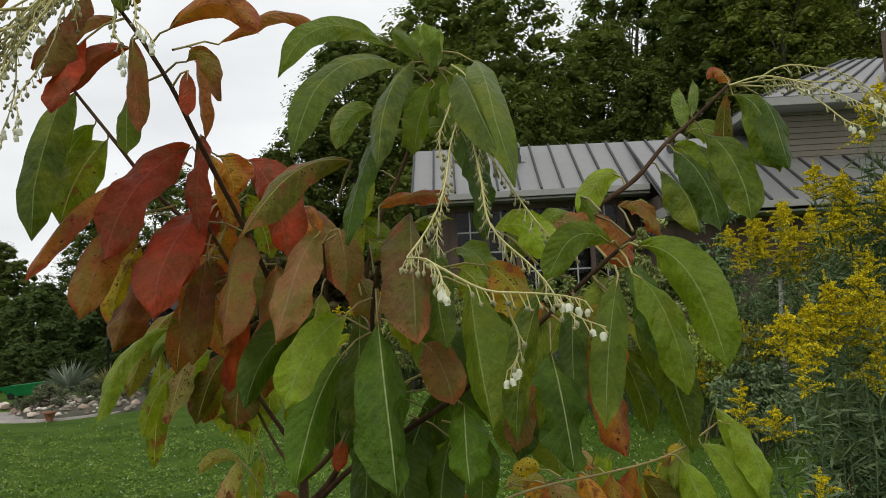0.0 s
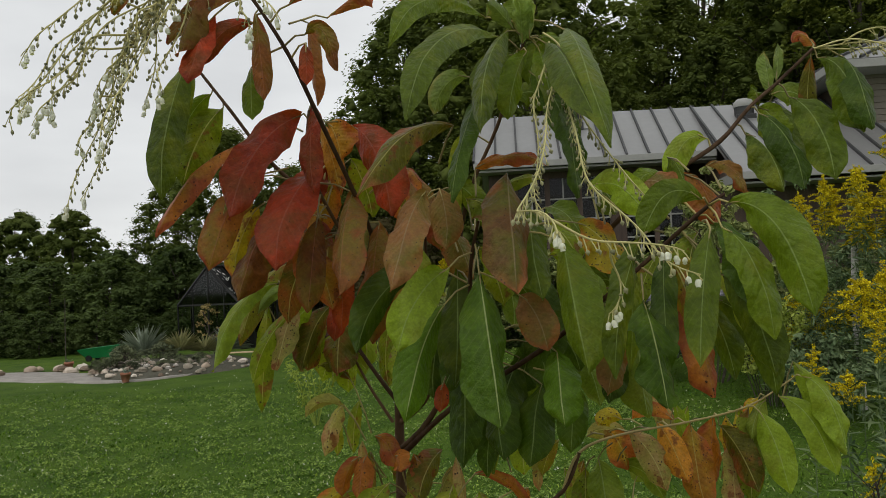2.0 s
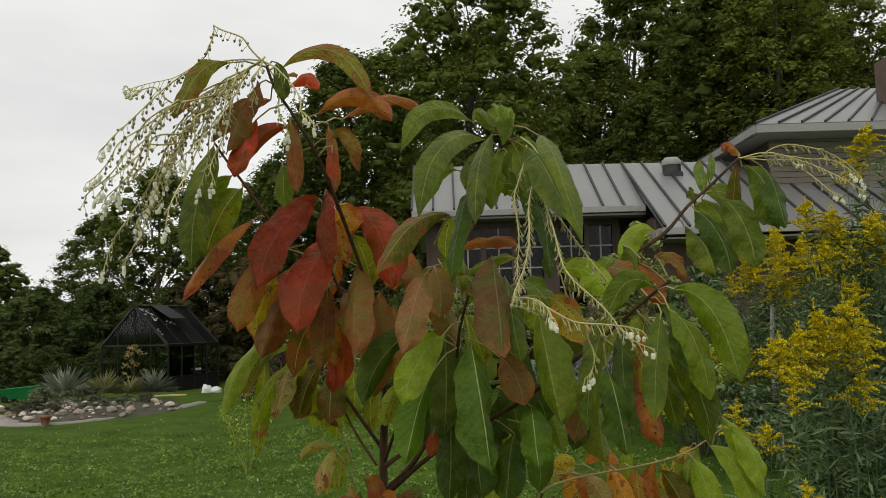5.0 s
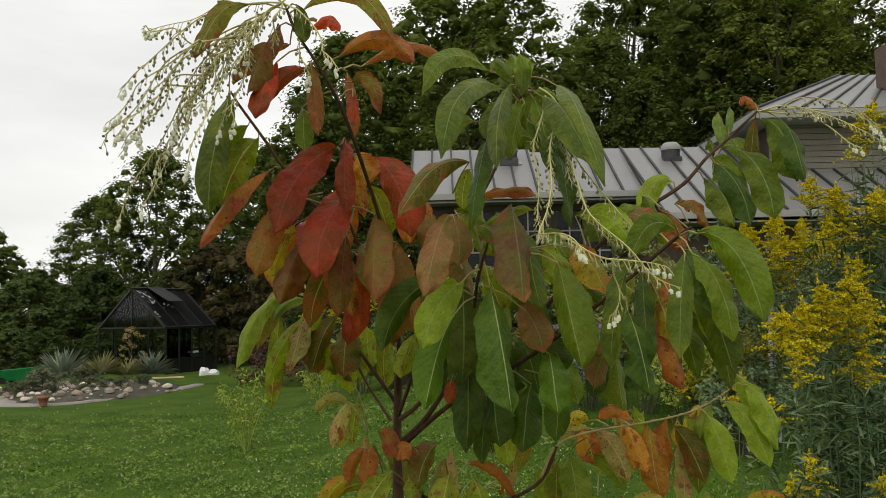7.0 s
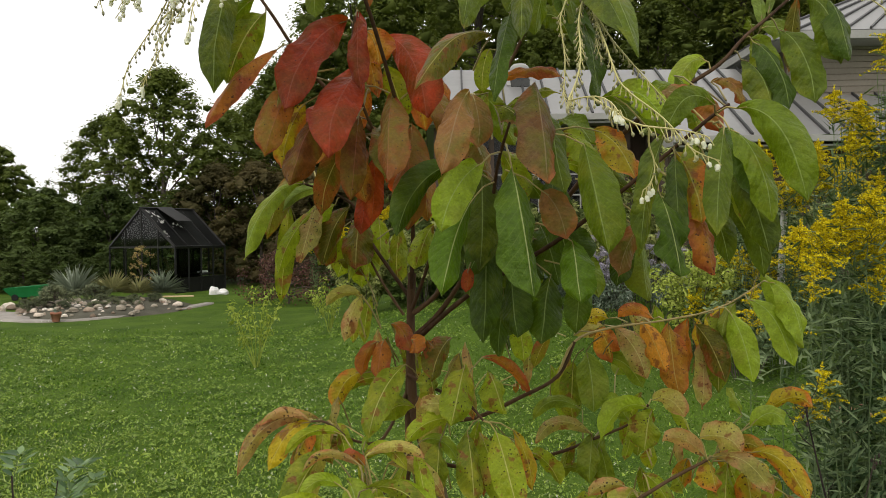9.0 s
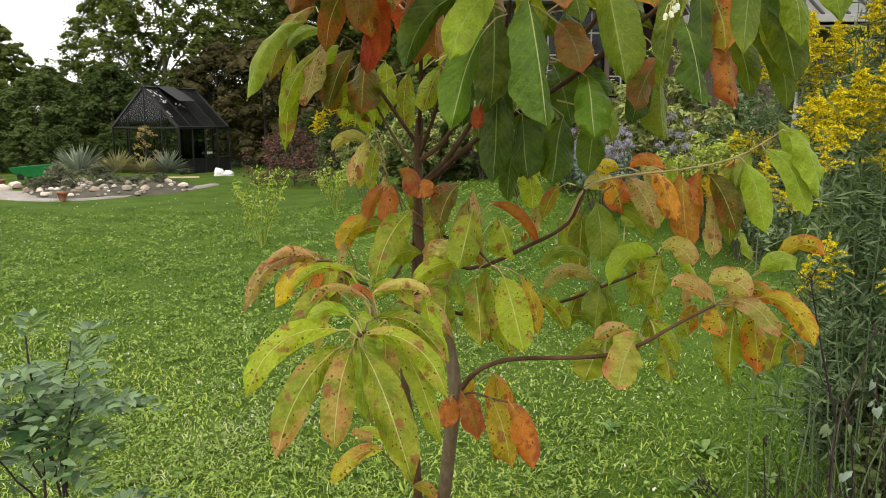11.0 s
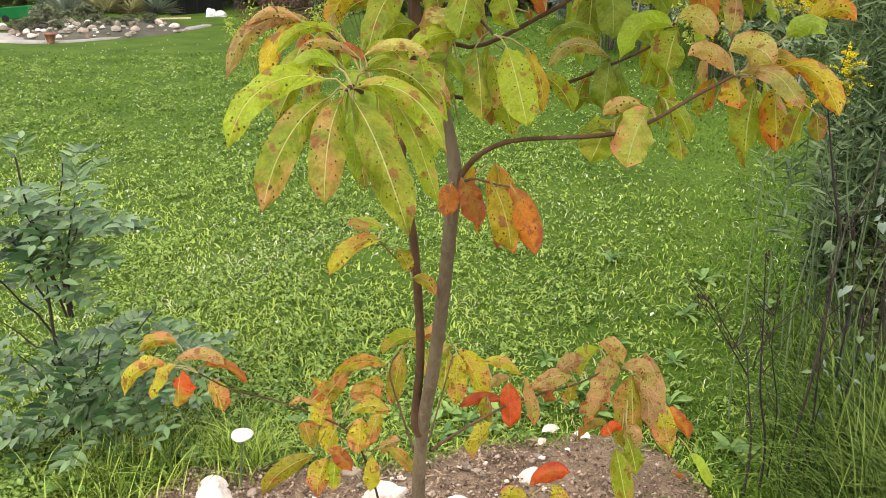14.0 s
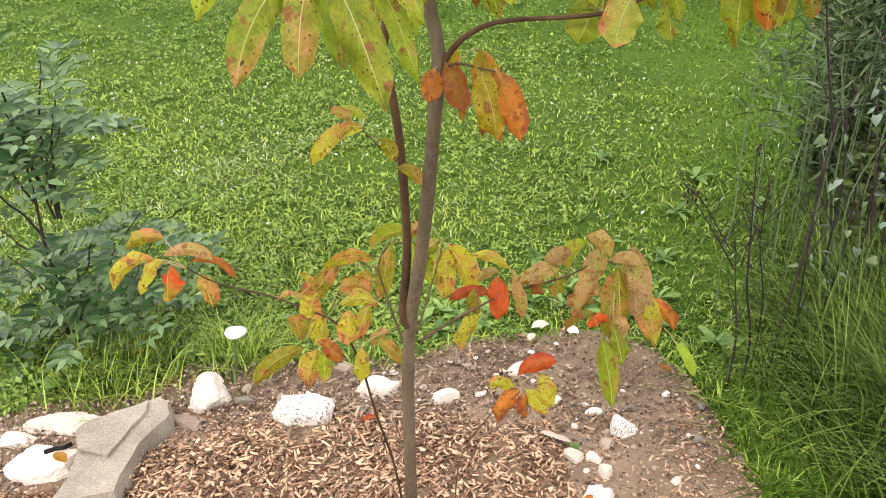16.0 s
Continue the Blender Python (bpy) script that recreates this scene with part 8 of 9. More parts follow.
fallen_leaf(-0.925, 0.515, 0.088, 0.062, "og", -40, 1)
fallen_leaf(0.40, 0.40, 0.052, 0.05, "or", 60, 2)
fallen_leaf(-0.16, 0.72, 0.052, 0.05, "rd", 20, 3)
fallen_leaf(0.72, 0.98, 0.04, 0.045, "or", 130, 4)
fallen_leaf(-0.92, 1.06, 0.05, 0.04, "pk", 10, 5)
for k, (x, y, a) in enumerate(((-0.975, 0.555, 30), (-0.955, 0.565, 10), (-0.935, 0.575, 50))):
    o = part("painted_mark", box_bm(-0.012, 0.012, -0.003, 0.003, -0.006, 0.006, 0.001), M_BLACKMETAL)
    tagged(o, "short black painted stroke on a pale stone", "painted mark", "painted marks")
    o.location, o.rotation_euler = (x, y, 0.078), (0, 0, radians(a))


# ---- blue-green shrub beside the bed ----
def pinnate_shrub(x, y, canes, seed):
    """Arching canes that carry pinnate leaves of pointed leaflets near their ends."""
    g = np.random.default_rng(seed)
    r = random.Random(seed)
    t = thing("blue_leaved_shrub", "open shrub with blue-green pinnate leaves beside the bed", "shrub", at=(x, y, 0))
    for (tx, ty, tz, n, sx, sz) in canes:
        root = Vector((r.uniform(-0.04, 0.04), r.uniform(-0.04, 0.04), -0.02)) if sz < 0.01 else Vector((sx, 0, sz))
        pts = curve_points(root, (tx, ty, tz), (0.02 * r.uniform(-1, 1), 0, 0.04), 9, 0.008, r)
        size0 = 0.0062 if tz > 0.6 and sz < 0.01 else 0.0040
        v, f = tube_arrays(pts, [size0 * (1 - 0.07 * k) for k in range(9)], 7)
        cane = part_np("cane", [tuple(q) for q in v], f, M_DEADSTEM, t, True)
        C, N, U, S, stalks = [], [], [], [], []
        n = int(n * 1.1) if tz > 0.6 else n
        for k in range(n):
            s = 0.5 + 0.5 * (k + 0.5) / n
            i = min(7, int(s * 8))
            p = pts[i].lerp(pts[i + 1], min(1, s * 8 - i))
            a = k * 2.4 + r.uniform(-0.5, 0.5)
            d = Vector((math.cos(a), math.sin(a) * 0.9 - 0.25, r.uniform(-0.10, 0.45))).normalized()
            L = r.uniform(0.17, 0.24)
            sd = d.cross(Vector((0, 0, 1))).normalized()
            droop = r.uniform(0.03, 0.10)
            q = [p + d * (L * u) + Vector((0, 0, -droop * u * u)) for u in (0, 0.3, 0.6, 1.0)]
            stalks.append((q, [0.0013, 0.0011, 0.0009, 0.0006], 4))
            for m in range(6):
                u = 0.24 + 0.145 * m
                c = p + d * (L * u) + Vector((0, 0, -droop * u * u))
                for e in (-1, 1):
                    w = (sd * e + d * 0.55).normalized()
                    size = r.uniform(0.052, 0.072) * (1 - 0.10 * abs(m - 2.5))
                    C.append(tuple(c + w * (size * 0.54)))
                    N.append((sd.x * e * -0.45 + g.normal(0, 0.2), -0.2 + g.normal(0, 0.2), 1.0))
                    U.append(tuple(w))
                    S.append(size)
            C.append(tuple(q[-1] + d * 0.018))
            N.append((g.normal(0, 0.2), -0.25, 1.0))
            U.append(tuple(d))
            S.append(0.05)
        st = new("rachis", tubes_mesh("rachis", stalks, M_GOLDLEAF))
        st.parent = cane
        v, f = leaflets(np.array(C), np.array(N), np.array(U), np.array(S), g)
        part_np("foliage", v, f, M_BLUELEAF, cane, kind="stuff")
    return t


def leaflets(c, nrm, along, size, g, aspect=0.44):
    """Oval leaflets of six sides with a crease, lying across nrm."""
    n = len(c)
    nrm = nrm / np.linalg.norm(nrm, axis=1, keepdims=True)
    u = along - nrm * (along * nrm).sum(1, keepdims=True) + 0.12 * g.normal(size=(n, 3))
    u /= np.linalg.norm(u, axis=1, keepdims=True)
    w = np.cross(nrm, u)
    L, W = size[:, None], (size * aspect)[:, None]
    ring = [(-0.5, 0, 0), (-0.18, 0.46, 0.14), (0.14, 0.40, 0.12), (0.56, 0, -0.08), (0.14, -0.40, 0.12), (-0.18, -0.46, 0.14)]
    v = np.stack([c + u * L * a + w * W * b + nrm * W * h for a, b, h in ring], 1).reshape(-1, 3)
    q = np.array([[0, 3, 2, 1], [0, 5, 4, 3]])
    return v, (np.arange(n)[:, None, None] * 6 + q[None]).reshape(-1, 4)


pinnate_shrub(-1.16, 1.20, [
    (-0.07, 0.00, 0.96, 7, 0, 0), (0.04, 0.05, 0.93, 7, 0.01, 0.45), (0.10, -0.03, 0.85, 7, 0.02, 0.48), (0.08, 0.0, 0.76, 6, 0.0, 0.5), (-0.05, -0.05, 0.82, 7, 0.0, 0.5), (-0.14, 0.02, 0.74, 6, 0, 0.45), 
    (-0.22, 0.02, 0.86, 7, -0.05, 0.5), (-0.28, 0.0, 0.66, 6, -0.03, 0.35), (0.0, -0.02, 0.70, 6, 0.02, 0.45),
    (0.27, 0.0, 0.47, 6, 0.05, 0.0), (0.31, 0.04, 0.40, 6, 0.08, 0.02), (0.14, 0.0, 0.43, 6, 0.05, 0.0), (0.05, -0.03, 0.32, 6, 0, 0), (0.34, -0.02, 0.30, 5, 0.1, 0.02), (-0.08, 0.0, 0.24, 6, 0, 0), (-0.16, -0.05, 0.10, 5, 0, 0),
    (-0.04, -0.10, 0.08, 5, 0, 0), (0.10, -0.08, 0.12, 5, 0, 0), (0.20, -0.04, 0.20, 6, 0.03, 0), (-0.18, 0.0, 0.32, 5, 0, 0), (-0.22, 0.0, 0.44, 5, 0, 0.15)], 91)


# ---- grass tuft, dead stems and rank growth on the other side ----
def tuft(x, y, n, L, spread, seed, lean=(0, 0), material=None, name="grass_tuft", label="arching tuft of long green grass"):
    """A fountain of long blades, each a bent strip."""
    g = np.random.default_rng(seed)
    bx, by = x + g.normal(0, spread, n), y + g.normal(0, spread, n)
    a = g.uniform(0, 2 * np.pi, n)
    d = np.stack([np.cos(a) + lean[0], np.sin(a) + lean[1]], 1)
    d /= np.linalg.norm(d, axis=1, keepdims=True)
    ln = L * g.uniform(0.45, 1.15, n)
    reach, w = g.uniform(0.25, 0.95, n), g.uniform(0.0014, 0.0042, n)
    rows = []
    for s in (0, 0.3, 0.6, 0.82, 1.0):
        out = ln * reach * (s ** 1.5)
        z = ln * (np.sqrt(np.clip(1 - (reach * 0.75) ** 2, 0.08, 1)) * (s - 0.55 * reach * s ** 2.6))
        c = np.stack([bx + d[:, 0] * out, by + d[:, 1] * out, np.maximum(z, 0.01)], 1)
        sd = np.stack([-d[:, 1], d[:, 0], np.zeros(n)], 1) * (w * (1 - 0.85 * s))[:, None]
        rows += [c - sd, c + sd]
    v = np.stack(rows, 1).reshape(-1, 3)
    q = np.array([[0, 1, 3, 2], [2, 3, 5, 4], [4, 5, 7, 6], [6, 7, 9, 8]])
    f = (np.arange(n)[:, None, None] * 10 + q[None]).reshape(-1, 4)
    return tagged(part_np(name, v, f, material or M_TUFT, kind="stuff"), label, "grass", "grass tufts", kind="stuff")


tuft(1.36, 0.62, 2000, 0.54, 0.12, 51, (-0.2, -0.1))
tuft(1.16, 0.90, 300, 0.26, 0.08, 52, (-0.2, 0))
tuft(1.45, 0.95, 1800, 0.60, 0.14, 53)
tuft(1.34, 0.30, 1500, 0.52, 0.12, 54, (-0.2, 0))
tuft(-0.95, 1.0, 500, 0.22, 0.12, 57, material=M_BLADE, label="tuft of rank grass beside the stones")
tuft(-0.60, 1.08, 300, 0.20, 0.06, 58, material=M_BLADE, label="tuft of rank grass beside the stones")
tuft(1.62, 1.7, 500, 0.30, 0.18, 59)
tuft(1.9, 1.3, 900, 0.45, 0.2, 60)
tuft(1.60, 1.35, 1000, 0.46, 0.14, 63)
tuft(1.75, 0.95, 1300, 0.55, 0.16, 64)
tuft(1.34, 1.2, 420, 0.34, 0.10, 65)


for k, (x, y, h, rad) in enumerate(((1.58, 1.45, 0.66, 0.14), (1.76, 1.85, 0.8, 0.2), (1.95, 2.3, 0.8, 0.25), (1.66, 1.05, 0.5, 0.12))):
    border_shrub(x, y, h, rad, M_HEDGE, 0.045, 130 + k, "dark_weed", "rank dark green weeds behind the grass tuft")


def dead_stem(pts, r0, seed, twigs=6, label="dark dead flower stem standing in the grass"):
    g = random.Random(seed)
    path = smooth_path(pts, 4)
    n = len(path)
    t = thing("dead_stem", label, "plant stem", "dead stems", at=tuple(path[0]))
    o = path[0]
    v, f = tube_arrays([p - o for p in path], [r0 * 0.8 * (1 - 0.7 * k / n) for k in range(n)], 6)
    part_np("stalk", [tuple(q) for q in v], f, M_DEADSTEM, t, True)
    for k in range(twigs):
        p = path[g.randrange(n // 4, n)] - o
        e = p + Vector((g.uniform(-0.10, 0.10), g.uniform(-0.06, 0.06), g.uniform(0.02, 0.14)))
        v, f = tube_arrays(curve_points(p, e, (0, 0, -0.01), 4, 0.004, g), [0.0016, 0.0013, 0.001, 0.0006], 4)
        part_np("side_twig", [tuple(q) for q in v], f, M_DEADSTEM, t, True)
    for k in range(5):
        q = path[-1] - o + Vector((g.uniform(-0.012, 0.012), g.uniform(-0.012, 0.012), g.uniform(-0.05, 0.01)))
        v, f = tube_arrays([q, q + Vector((0, 0, 0.006)), q + Vector((0, 0, 0.013))], [0.001, 0.004, 0.001], 5)
        part_np("seed_head", [tuple(w) for w in v], f, M_DEADSTEM, t)


dead_stem([(0.900, 0.930, 0.000), (0.910, 0.950, 0.163), (0.887, 0.950, 0.316), (0.861, 0.950, 0.479)], 0.0048, 1, 6)
dead_stem([(0.942, 0.930, 0.000), (0.952, 0.950, 0.163), (0.915, 0.950, 0.344), (0.896, 0.950, 0.565), (0.879, 0.950, 0.752)], 0.0050, 2, 6)
dead_stem([(0.872, 0.950, 0.395), (0.801, 0.950, 0.507), (0.714, 0.950, 0.632)], 0.0032, 3, 6)
dead_stem([(0.891, 0.950, 0.461), (0.930, 0.950, 0.537), (0.995, 0.950, 0.623)], 0.0036, 4, 6)
dead_stem([(1.043, 0.980, 0.000), (1.053, 1.000, 0.131), (1.077, 1.000, 0.368), (1.089, 1.000, 0.601), (1.093, 1.000, 0.781), (1.139, 1.000, 0.903), (1.178, 1.000, 1.062)], 0.0056, 5, 6)
dead_stem([(1.093, 1.000, 0.785), (1.044, 1.000, 0.963), (0.995, 1.000, 1.179)], 0.0050, 6, 6)
dead_stem([(1.176, 1.030, 0.000), (1.186, 1.050, 0.099), (1.220, 1.050, 0.416), (1.210, 1.050, 0.678), (1.225, 1.050, 0.771)], 0.0055, 7, 6)
dead_stem([(1.090, 0.980, 0.000), (1.100, 1.000, 0.210), (1.089, 1.000, 0.463), (1.084, 1.000, 0.676)], 0.0050, 8, 6)
dead_stem([(0.851, 0.960, 0.456), (0.780, 0.960, 0.569), (0.751, 0.960, 0.611)], 0.0026, 9, 6)
dead_stem([(0.991, 1.000, 0.000), (1.001, 1.020, 0.238), (0.959, 1.020, 0.445), (0.958, 1.020, 0.619)], 0.0035, 10, 11)
dead_stem([(1.278, 1.080, 0.000), (1.288, 1.100, 0.066), (1.299, 1.100, 0.423), (1.285, 1.100, 0.705)], 0.0055, 11, 11)
dead_stem([(1.377, 1.130, 0.000), (1.387, 1.150, 0.119), (1.335, 1.150, 0.474), (1.263, 1.150, 0.870)], 0.0060, 12, 11)
dead_stem([(1.085, 1.000, 0.381), (1.141, 1.000, 0.507), (1.209, 1.000, 0.558)], 0.0035, 13, 11)
dead_stem([(1.402, 1.080, 0.000), (1.412, 1.100, 0.066), (1.349, 1.100, 0.460), (1.328, 1.100, 0.722)], 0.0060, 14, 11)
dead_stem([(1.186, 1.080, 0.320), (1.188, 1.080, 0.594), (1.163, 1.080, 0.794)], 0.0045, 15, 11)


def bindweed():
    """Pale heart-shaped leaves climbing through the dead stems."""
    g = np.random.default_rng(61)
    t = thing("climbing_vine", "climbing vine with pale green heart-shaped leaves", "vine", at=(1.15, 1.05, 0))
    pts = [(0, 0, 0), (0.05, -0.04, 0.3), (0.02, -0.06, 0.6), (0.14, -0.05, 0.85), (0.3, -0.04, 1.0)]
    v, f = tube_arrays(smooth_path(pts, 4), [0.002] * 17, 5)
    part_np("stem", [tuple(q) for q in v], f, M_GOLDLEAF, t, True)
    outline = [(0, 0.02), (0.32, -0.14), (0.5, 0.12), (0.36, 0.5), (0, 1.0), (-0.36, 0.5), (-0.5, 0.12), (-0.32, -0.14)]
    for k in range(80):
        s = g.uniform(0.1, 1)
        p = Vector((0.05 + 0.33 * g.uniform(-0.4, 1), -0.05 + g.normal(0, 0.06), 0.15 + 0.75 * s))
        L = g.uniform(0.016, 0.034)
        vs = [(0, L * 0.35, 0.004)] + [(a * L, b * L, -0.10 * L * abs(a) * 2 - 0.1 * L * b * b) for a, b in outline]
        fs = [(0, 1 + i, 1 + (i + 1) % 8) for i in range(8)]
        o = part_np("leaf", vs, fs, M_SAGELEAF if k % 3 else M_GOLDLEAF, t, True)
        o.location, o.rotation_euler = p, (g.uniform(-1.6, -0.3), g.normal(0, 0.4), g.uniform(-2.6, 2.6))


bindweed()


M_WEED = surface("dark_weed_leaf", (0.055, 0.125, 0.018), (0.21, 0.33, 0.075), 20, 90, 0.5, 0.2, per_object=0.5, transl=0.2)


def rosette(x, y, r, seed, mat=None, label="low rosette of broad weed leaves"):
    g = random.Random(seed)
    t = thing("weed_rosette", label, "weed", "weeds at the bed's edge", at=(x, y, 0.01))
    for k in range(9):
        a = k * 2.4 + g.uniform(-0.7, 0.7)
        L = r * g.uniform(0.45, 1.1) * (0.75 if y > 1.5 else 1.0)
        vs, fs = [], []
        for i in range(7):
            s = i / 6
            w = L * 0.16 * math.sin(math.pi * min(1, s * 0.93 + 0.04)) ** 0.7 * (1 + 0.25 * math.sin(9 * s + k))
            z = L * (0.55 * s - 0.5 * s * s) + 0.01
            for e in (-1, 0, 1):
                vs.append((L * s, e * w, z + 0.18 * w * abs(e)))
            if i:
                for e in (0, 1):
                    q = (i - 1) * 3 + e
                    fs.append((q, q + 1, q + 4, q + 3))
        o = part_np("leaf", vs, fs, mat or M_WEED, t, True)
        o.rotation_euler = (g.uniform(-0.5, 0.5), g.uniform(-0.5, 0.15), a)


for k, (x, y, r) in enumerate(((0.40, 0.60, 0.07), (0.02, 1.22, 0.08), (0.16, 1.26, 0.09), (0.30, 1.36, 0.08), (0.62, 1.40, 0.10), (0.75, 1.25, 0.09), (-0.1, 1.18, 0.07), (-0.9, 0.98, 0.10), (-1.1, 0.92, 0.10),
                               (0.9, 1.75, 0.11), (1.25, 2.6, 0.14), (1.05, 2.2, 0.12), (0.7, 1.9, 0.10), (0.4, 1.75, 0.09), (1.45, 2.3, 0.12), (-0.45, 1.3, 0.08), (0.85, 2.9, 0.12), (0.09, 1.30, 0.07), (0.22, 1.33, 0.07), (0.36, 1.42, 0.08), (0.46, 1.40, 0.07), (0.54, 1.36, 0.08), (0.68, 1.32, 0.08), (0.04, 1.36, 0.08), (-0.04, 1.29, 0.07), (0.14, 1.45, 0.09), (0.5, 1.52, 0.09), (0.8, 1.42, 0.09), (-1.0, 1.0, 0.08), (-0.75, 1.08, 0.09), (0.93, 1.15, 0.09), (-1.25, 0.95, 0.1))):
    rosette(x, y, r, 600 + k)


# ---- rock garden, pots and tools by the greenhouse ----
def gravel_path():
    pts = [(-14.5, 17.4), (-11.5, 16.6), (-9.6, 15.9), (-8.6, 15.0), (-7.6, 14.85), (-6.7, 15.9), (-6.15, 17.3), (-5.9, 18.6)]
    wid = [0.9, 0.85, 0.7, 0.2, 0.09, 0.12, 0.2, 0.12]
    P = smooth_path([(a, b, 0.02) for a, b in pts], 4)
    W = np.interp(np.linspace(0, 7, len(P)), range(8), wid)
    vs, fs = [], []
    for k, p in enumerate(P):
        d = (P[min(k + 1, len(P) - 1)] - P[max(k - 1, 0)]).normalized()
        s = Vector((-d.y, d.x, 0))
        for e in (-1, -0.9, 0, 0.9, 1):
            q = p + s * e * W[k] * (1 + 0.1 * math.sin(5 * k + e))
            vs.append((q.x, q.y, float(height(q.x, q.y)) + (0.035 if abs(e) < 0.95 else -0.01)))
        if k:
            for j in range(4):
                a = (k - 1) * 5 + j
                fs.append((a, a + 1, a + 6, a + 5))
    tagged(part_np("gravel_path", vs, fs, M_GRAVEL, smooth=True), "curved pale gravel path round the rock garden", "path", kind="structure")


gravel_path()
def mound_z(x, y):
    """Height of the rock garden's mound."""
    q = max(0.0, 1 - ((x + 7.8) / 1.9) ** 2 - ((y - 17.3) / 2.2) ** 2)
    return -0.03 + 0.30 * q ** 0.7 + 0.05 * noise.noise((x * 2, y * 2, 0)) * min(1.0, 3 * q)


g_rock = random.Random(12)
for k in range(150):
    a_, q_ = g_rock.uniform(3.0, 6.4), g_rock.uniform(0.35, 1.02)
    x, y = -7.8 + 1.85 * q_ * math.cos(a_), 17.3 + 2.15 * q_ * math.sin(a_)
    r = 0.03 + 0.10 * g_rock.random() ** 2.6
    me = stone_mesh("rock", 40 + k % 12, 0.65, 0.35, 2)
    me.materials.append((M_STONE_GREY, M_STONE_GREY, M_STONE_BROWN, M_STONE_SPECK, M_STONE_BROWN, M_STONE_GREY, M_STONE_WHITE)[k % 7])
    ob = tagged(new("rock", me), "weathered rock in the rock garden", "rock", "rock garden stones")
    ob.location, ob.rotation_euler, ob.scale = (x, y, mound_z(x, y) + 0.15 * r), (0, 0, k), (r, r * 0.8, r)
for k in range(16):
    x, y, r = g_rock.uniform(-13.5, -9.8), g_rock.uniform(16.9, 18.0), g_rock.uniform(0.08, 0.2)
    me = stone_mesh("rock", 60 + k, 0.65, 0.35, 2)
    me.materials.append((M_STONE_WHITE, M_STONE_BROWN)[k % 2])
    ob = tagged(new("rock", me), "weathered rock edging the gravel path", "rock", "rock garden stones")
    ob.location, ob.rotation_euler, ob.scale = (x, y, 0.05), (0, 0, k), (r, r * 0.8, r)


M_GRAVEL_DARK = surface("weathered_grit", (0.032, 0.033, 0.020), (0.105, 0.098, 0.070), 3, 40, 0.95, 0.6, per_object=0)


def rock_mound():
    vs, fs = [], []
    n = 24
    for j in range(n + 1):
        for i in range(n + 1):
            x, y = -9.9 + 4.2 * i / n, 15.1 + 4.6 * j / n
            vs.append((x, y, mound_z(x, y)))
    for j in range(n):
        for i in range(n):
            a = j * (n + 1) + i
            fs.append((a, a + 1, a + n + 2, a + n + 1))
    tagged(part_np("rock_garden_mound", vs, fs, M_GRAVEL_DARK, smooth=True), "low mound of soil under the rock garden", "soil mound", kind="structure")


rock_mound()


def yucca(x, y, z, R, n, mat, seed, label):
    """A rosette of stiff sword leaves."""
    g = random.Random(seed)
    t = thing("yucca", label, "yucca", "yuccas in the rock garden", at=(x, y, z))
    mesh = None
    for k in range(n):
        if k % 12 == 0:
            L, w = R * g.uniform(0.85, 1.05), 0.019 * R / 0.7
            mesh = mesh_np("sword_leaf", [(0, -w, 0), (0, w, 0), (L * 0.5, w * 0.9, 0.03), (L * 0.5, -w * 0.9, 0.03), (L, 0, -0.05 * R), (L * 0.5, 0, -0.012)],
                           [(0, 5, 3), (0, 1, 5), (1, 2, 5), (3, 5, 4), (5, 2, 4)], [mat])
        o = new("sword_leaf", mesh)
        o.parent = t
        o.rotation_euler = (0, -math.asin(min(0.999, g.uniform(0.05, 1.0))), g.uniform(0, 6.28))
        o.location = (0, 0, 0.05)


yucca(-9.0, 18.2, 0.22, 0.85, 190, M_YUCCA, 1, "large grey-green yucca rosette among the rocks")
yucca(-7.75, 17.4, 0.35, 0.58, 110, M_YUCCA_GOLD, 2, "yellow-striped yucca among the rocks")
yucca(-7.2, 17.5, 0.32, 0.46, 90, M_YUCCA_GOLD, 3, "smaller yellow-striped yucca among the rocks")
yucca(-6.9, 18.2, 0.28, 0.62, 140, M_YUCCA, 4, "blue-green yucca rosette among the rocks")
M_CUSHION = surface("cushion_leaf", (0.045, 0.062, 0.026), (0.165, 0.185, 0.090), 2, 20, 0.7, 0, per_object=0.4, per_island=0.5)
mound = make_tree(71, 0.42, 0.5, 0.0, M_CUSHION, 0.045, 40, 60, "rock_plant", "low olive-green cushion plant among the rocks", "shrub", 0.01)
mound.location = (-8.55, 16.3, 0.2)
put(mound, -8.3, 17.7, 0.9, 200, z=0.2)
put(mound, -7.0, 16.6, 0.5, 90, z=0.15)
put(mound, -8.9, 17.2, 0.7, 300, z=0.15)
put(mound, -8.0, 17.0, 0.7, 130, z=0.33)
for k, (mx, my, ms) in enumerate(((-9.2, 16.3, 0.4), (-7.1, 17.0, 0.4), (-8.7, 16.9, 0.5), (-9.3, 17.4, 0.5), (-8.2, 15.9, 0.42), (-7.6, 16.1, 0.36), (-8.9, 15.9, 0.38), (-7.3, 16.4, 0.45), (-7.7, 16.7, 0.5), (-6.7, 17.2, 0.42))):
    put(mound, mx, my, ms, 47 * k, z=0.12 + 0.06 * (my - 15.5))
M_AMBER = surface("amber_leaf", (0.16, 0.11, 0.03), (0.42, 0.32, 0.11), 2, 20, 0.7, 0, per_object=0, per_island=0.6)
amber = make_tree(72, 1.25, 0.36, 0.35, M_AMBER, 0.05, 26, 22, "amber_shrub", "thin shrub with amber and yellow leaves", "shrub", 0.015)
amber.location = (-7.75, 19.2, 0.2)


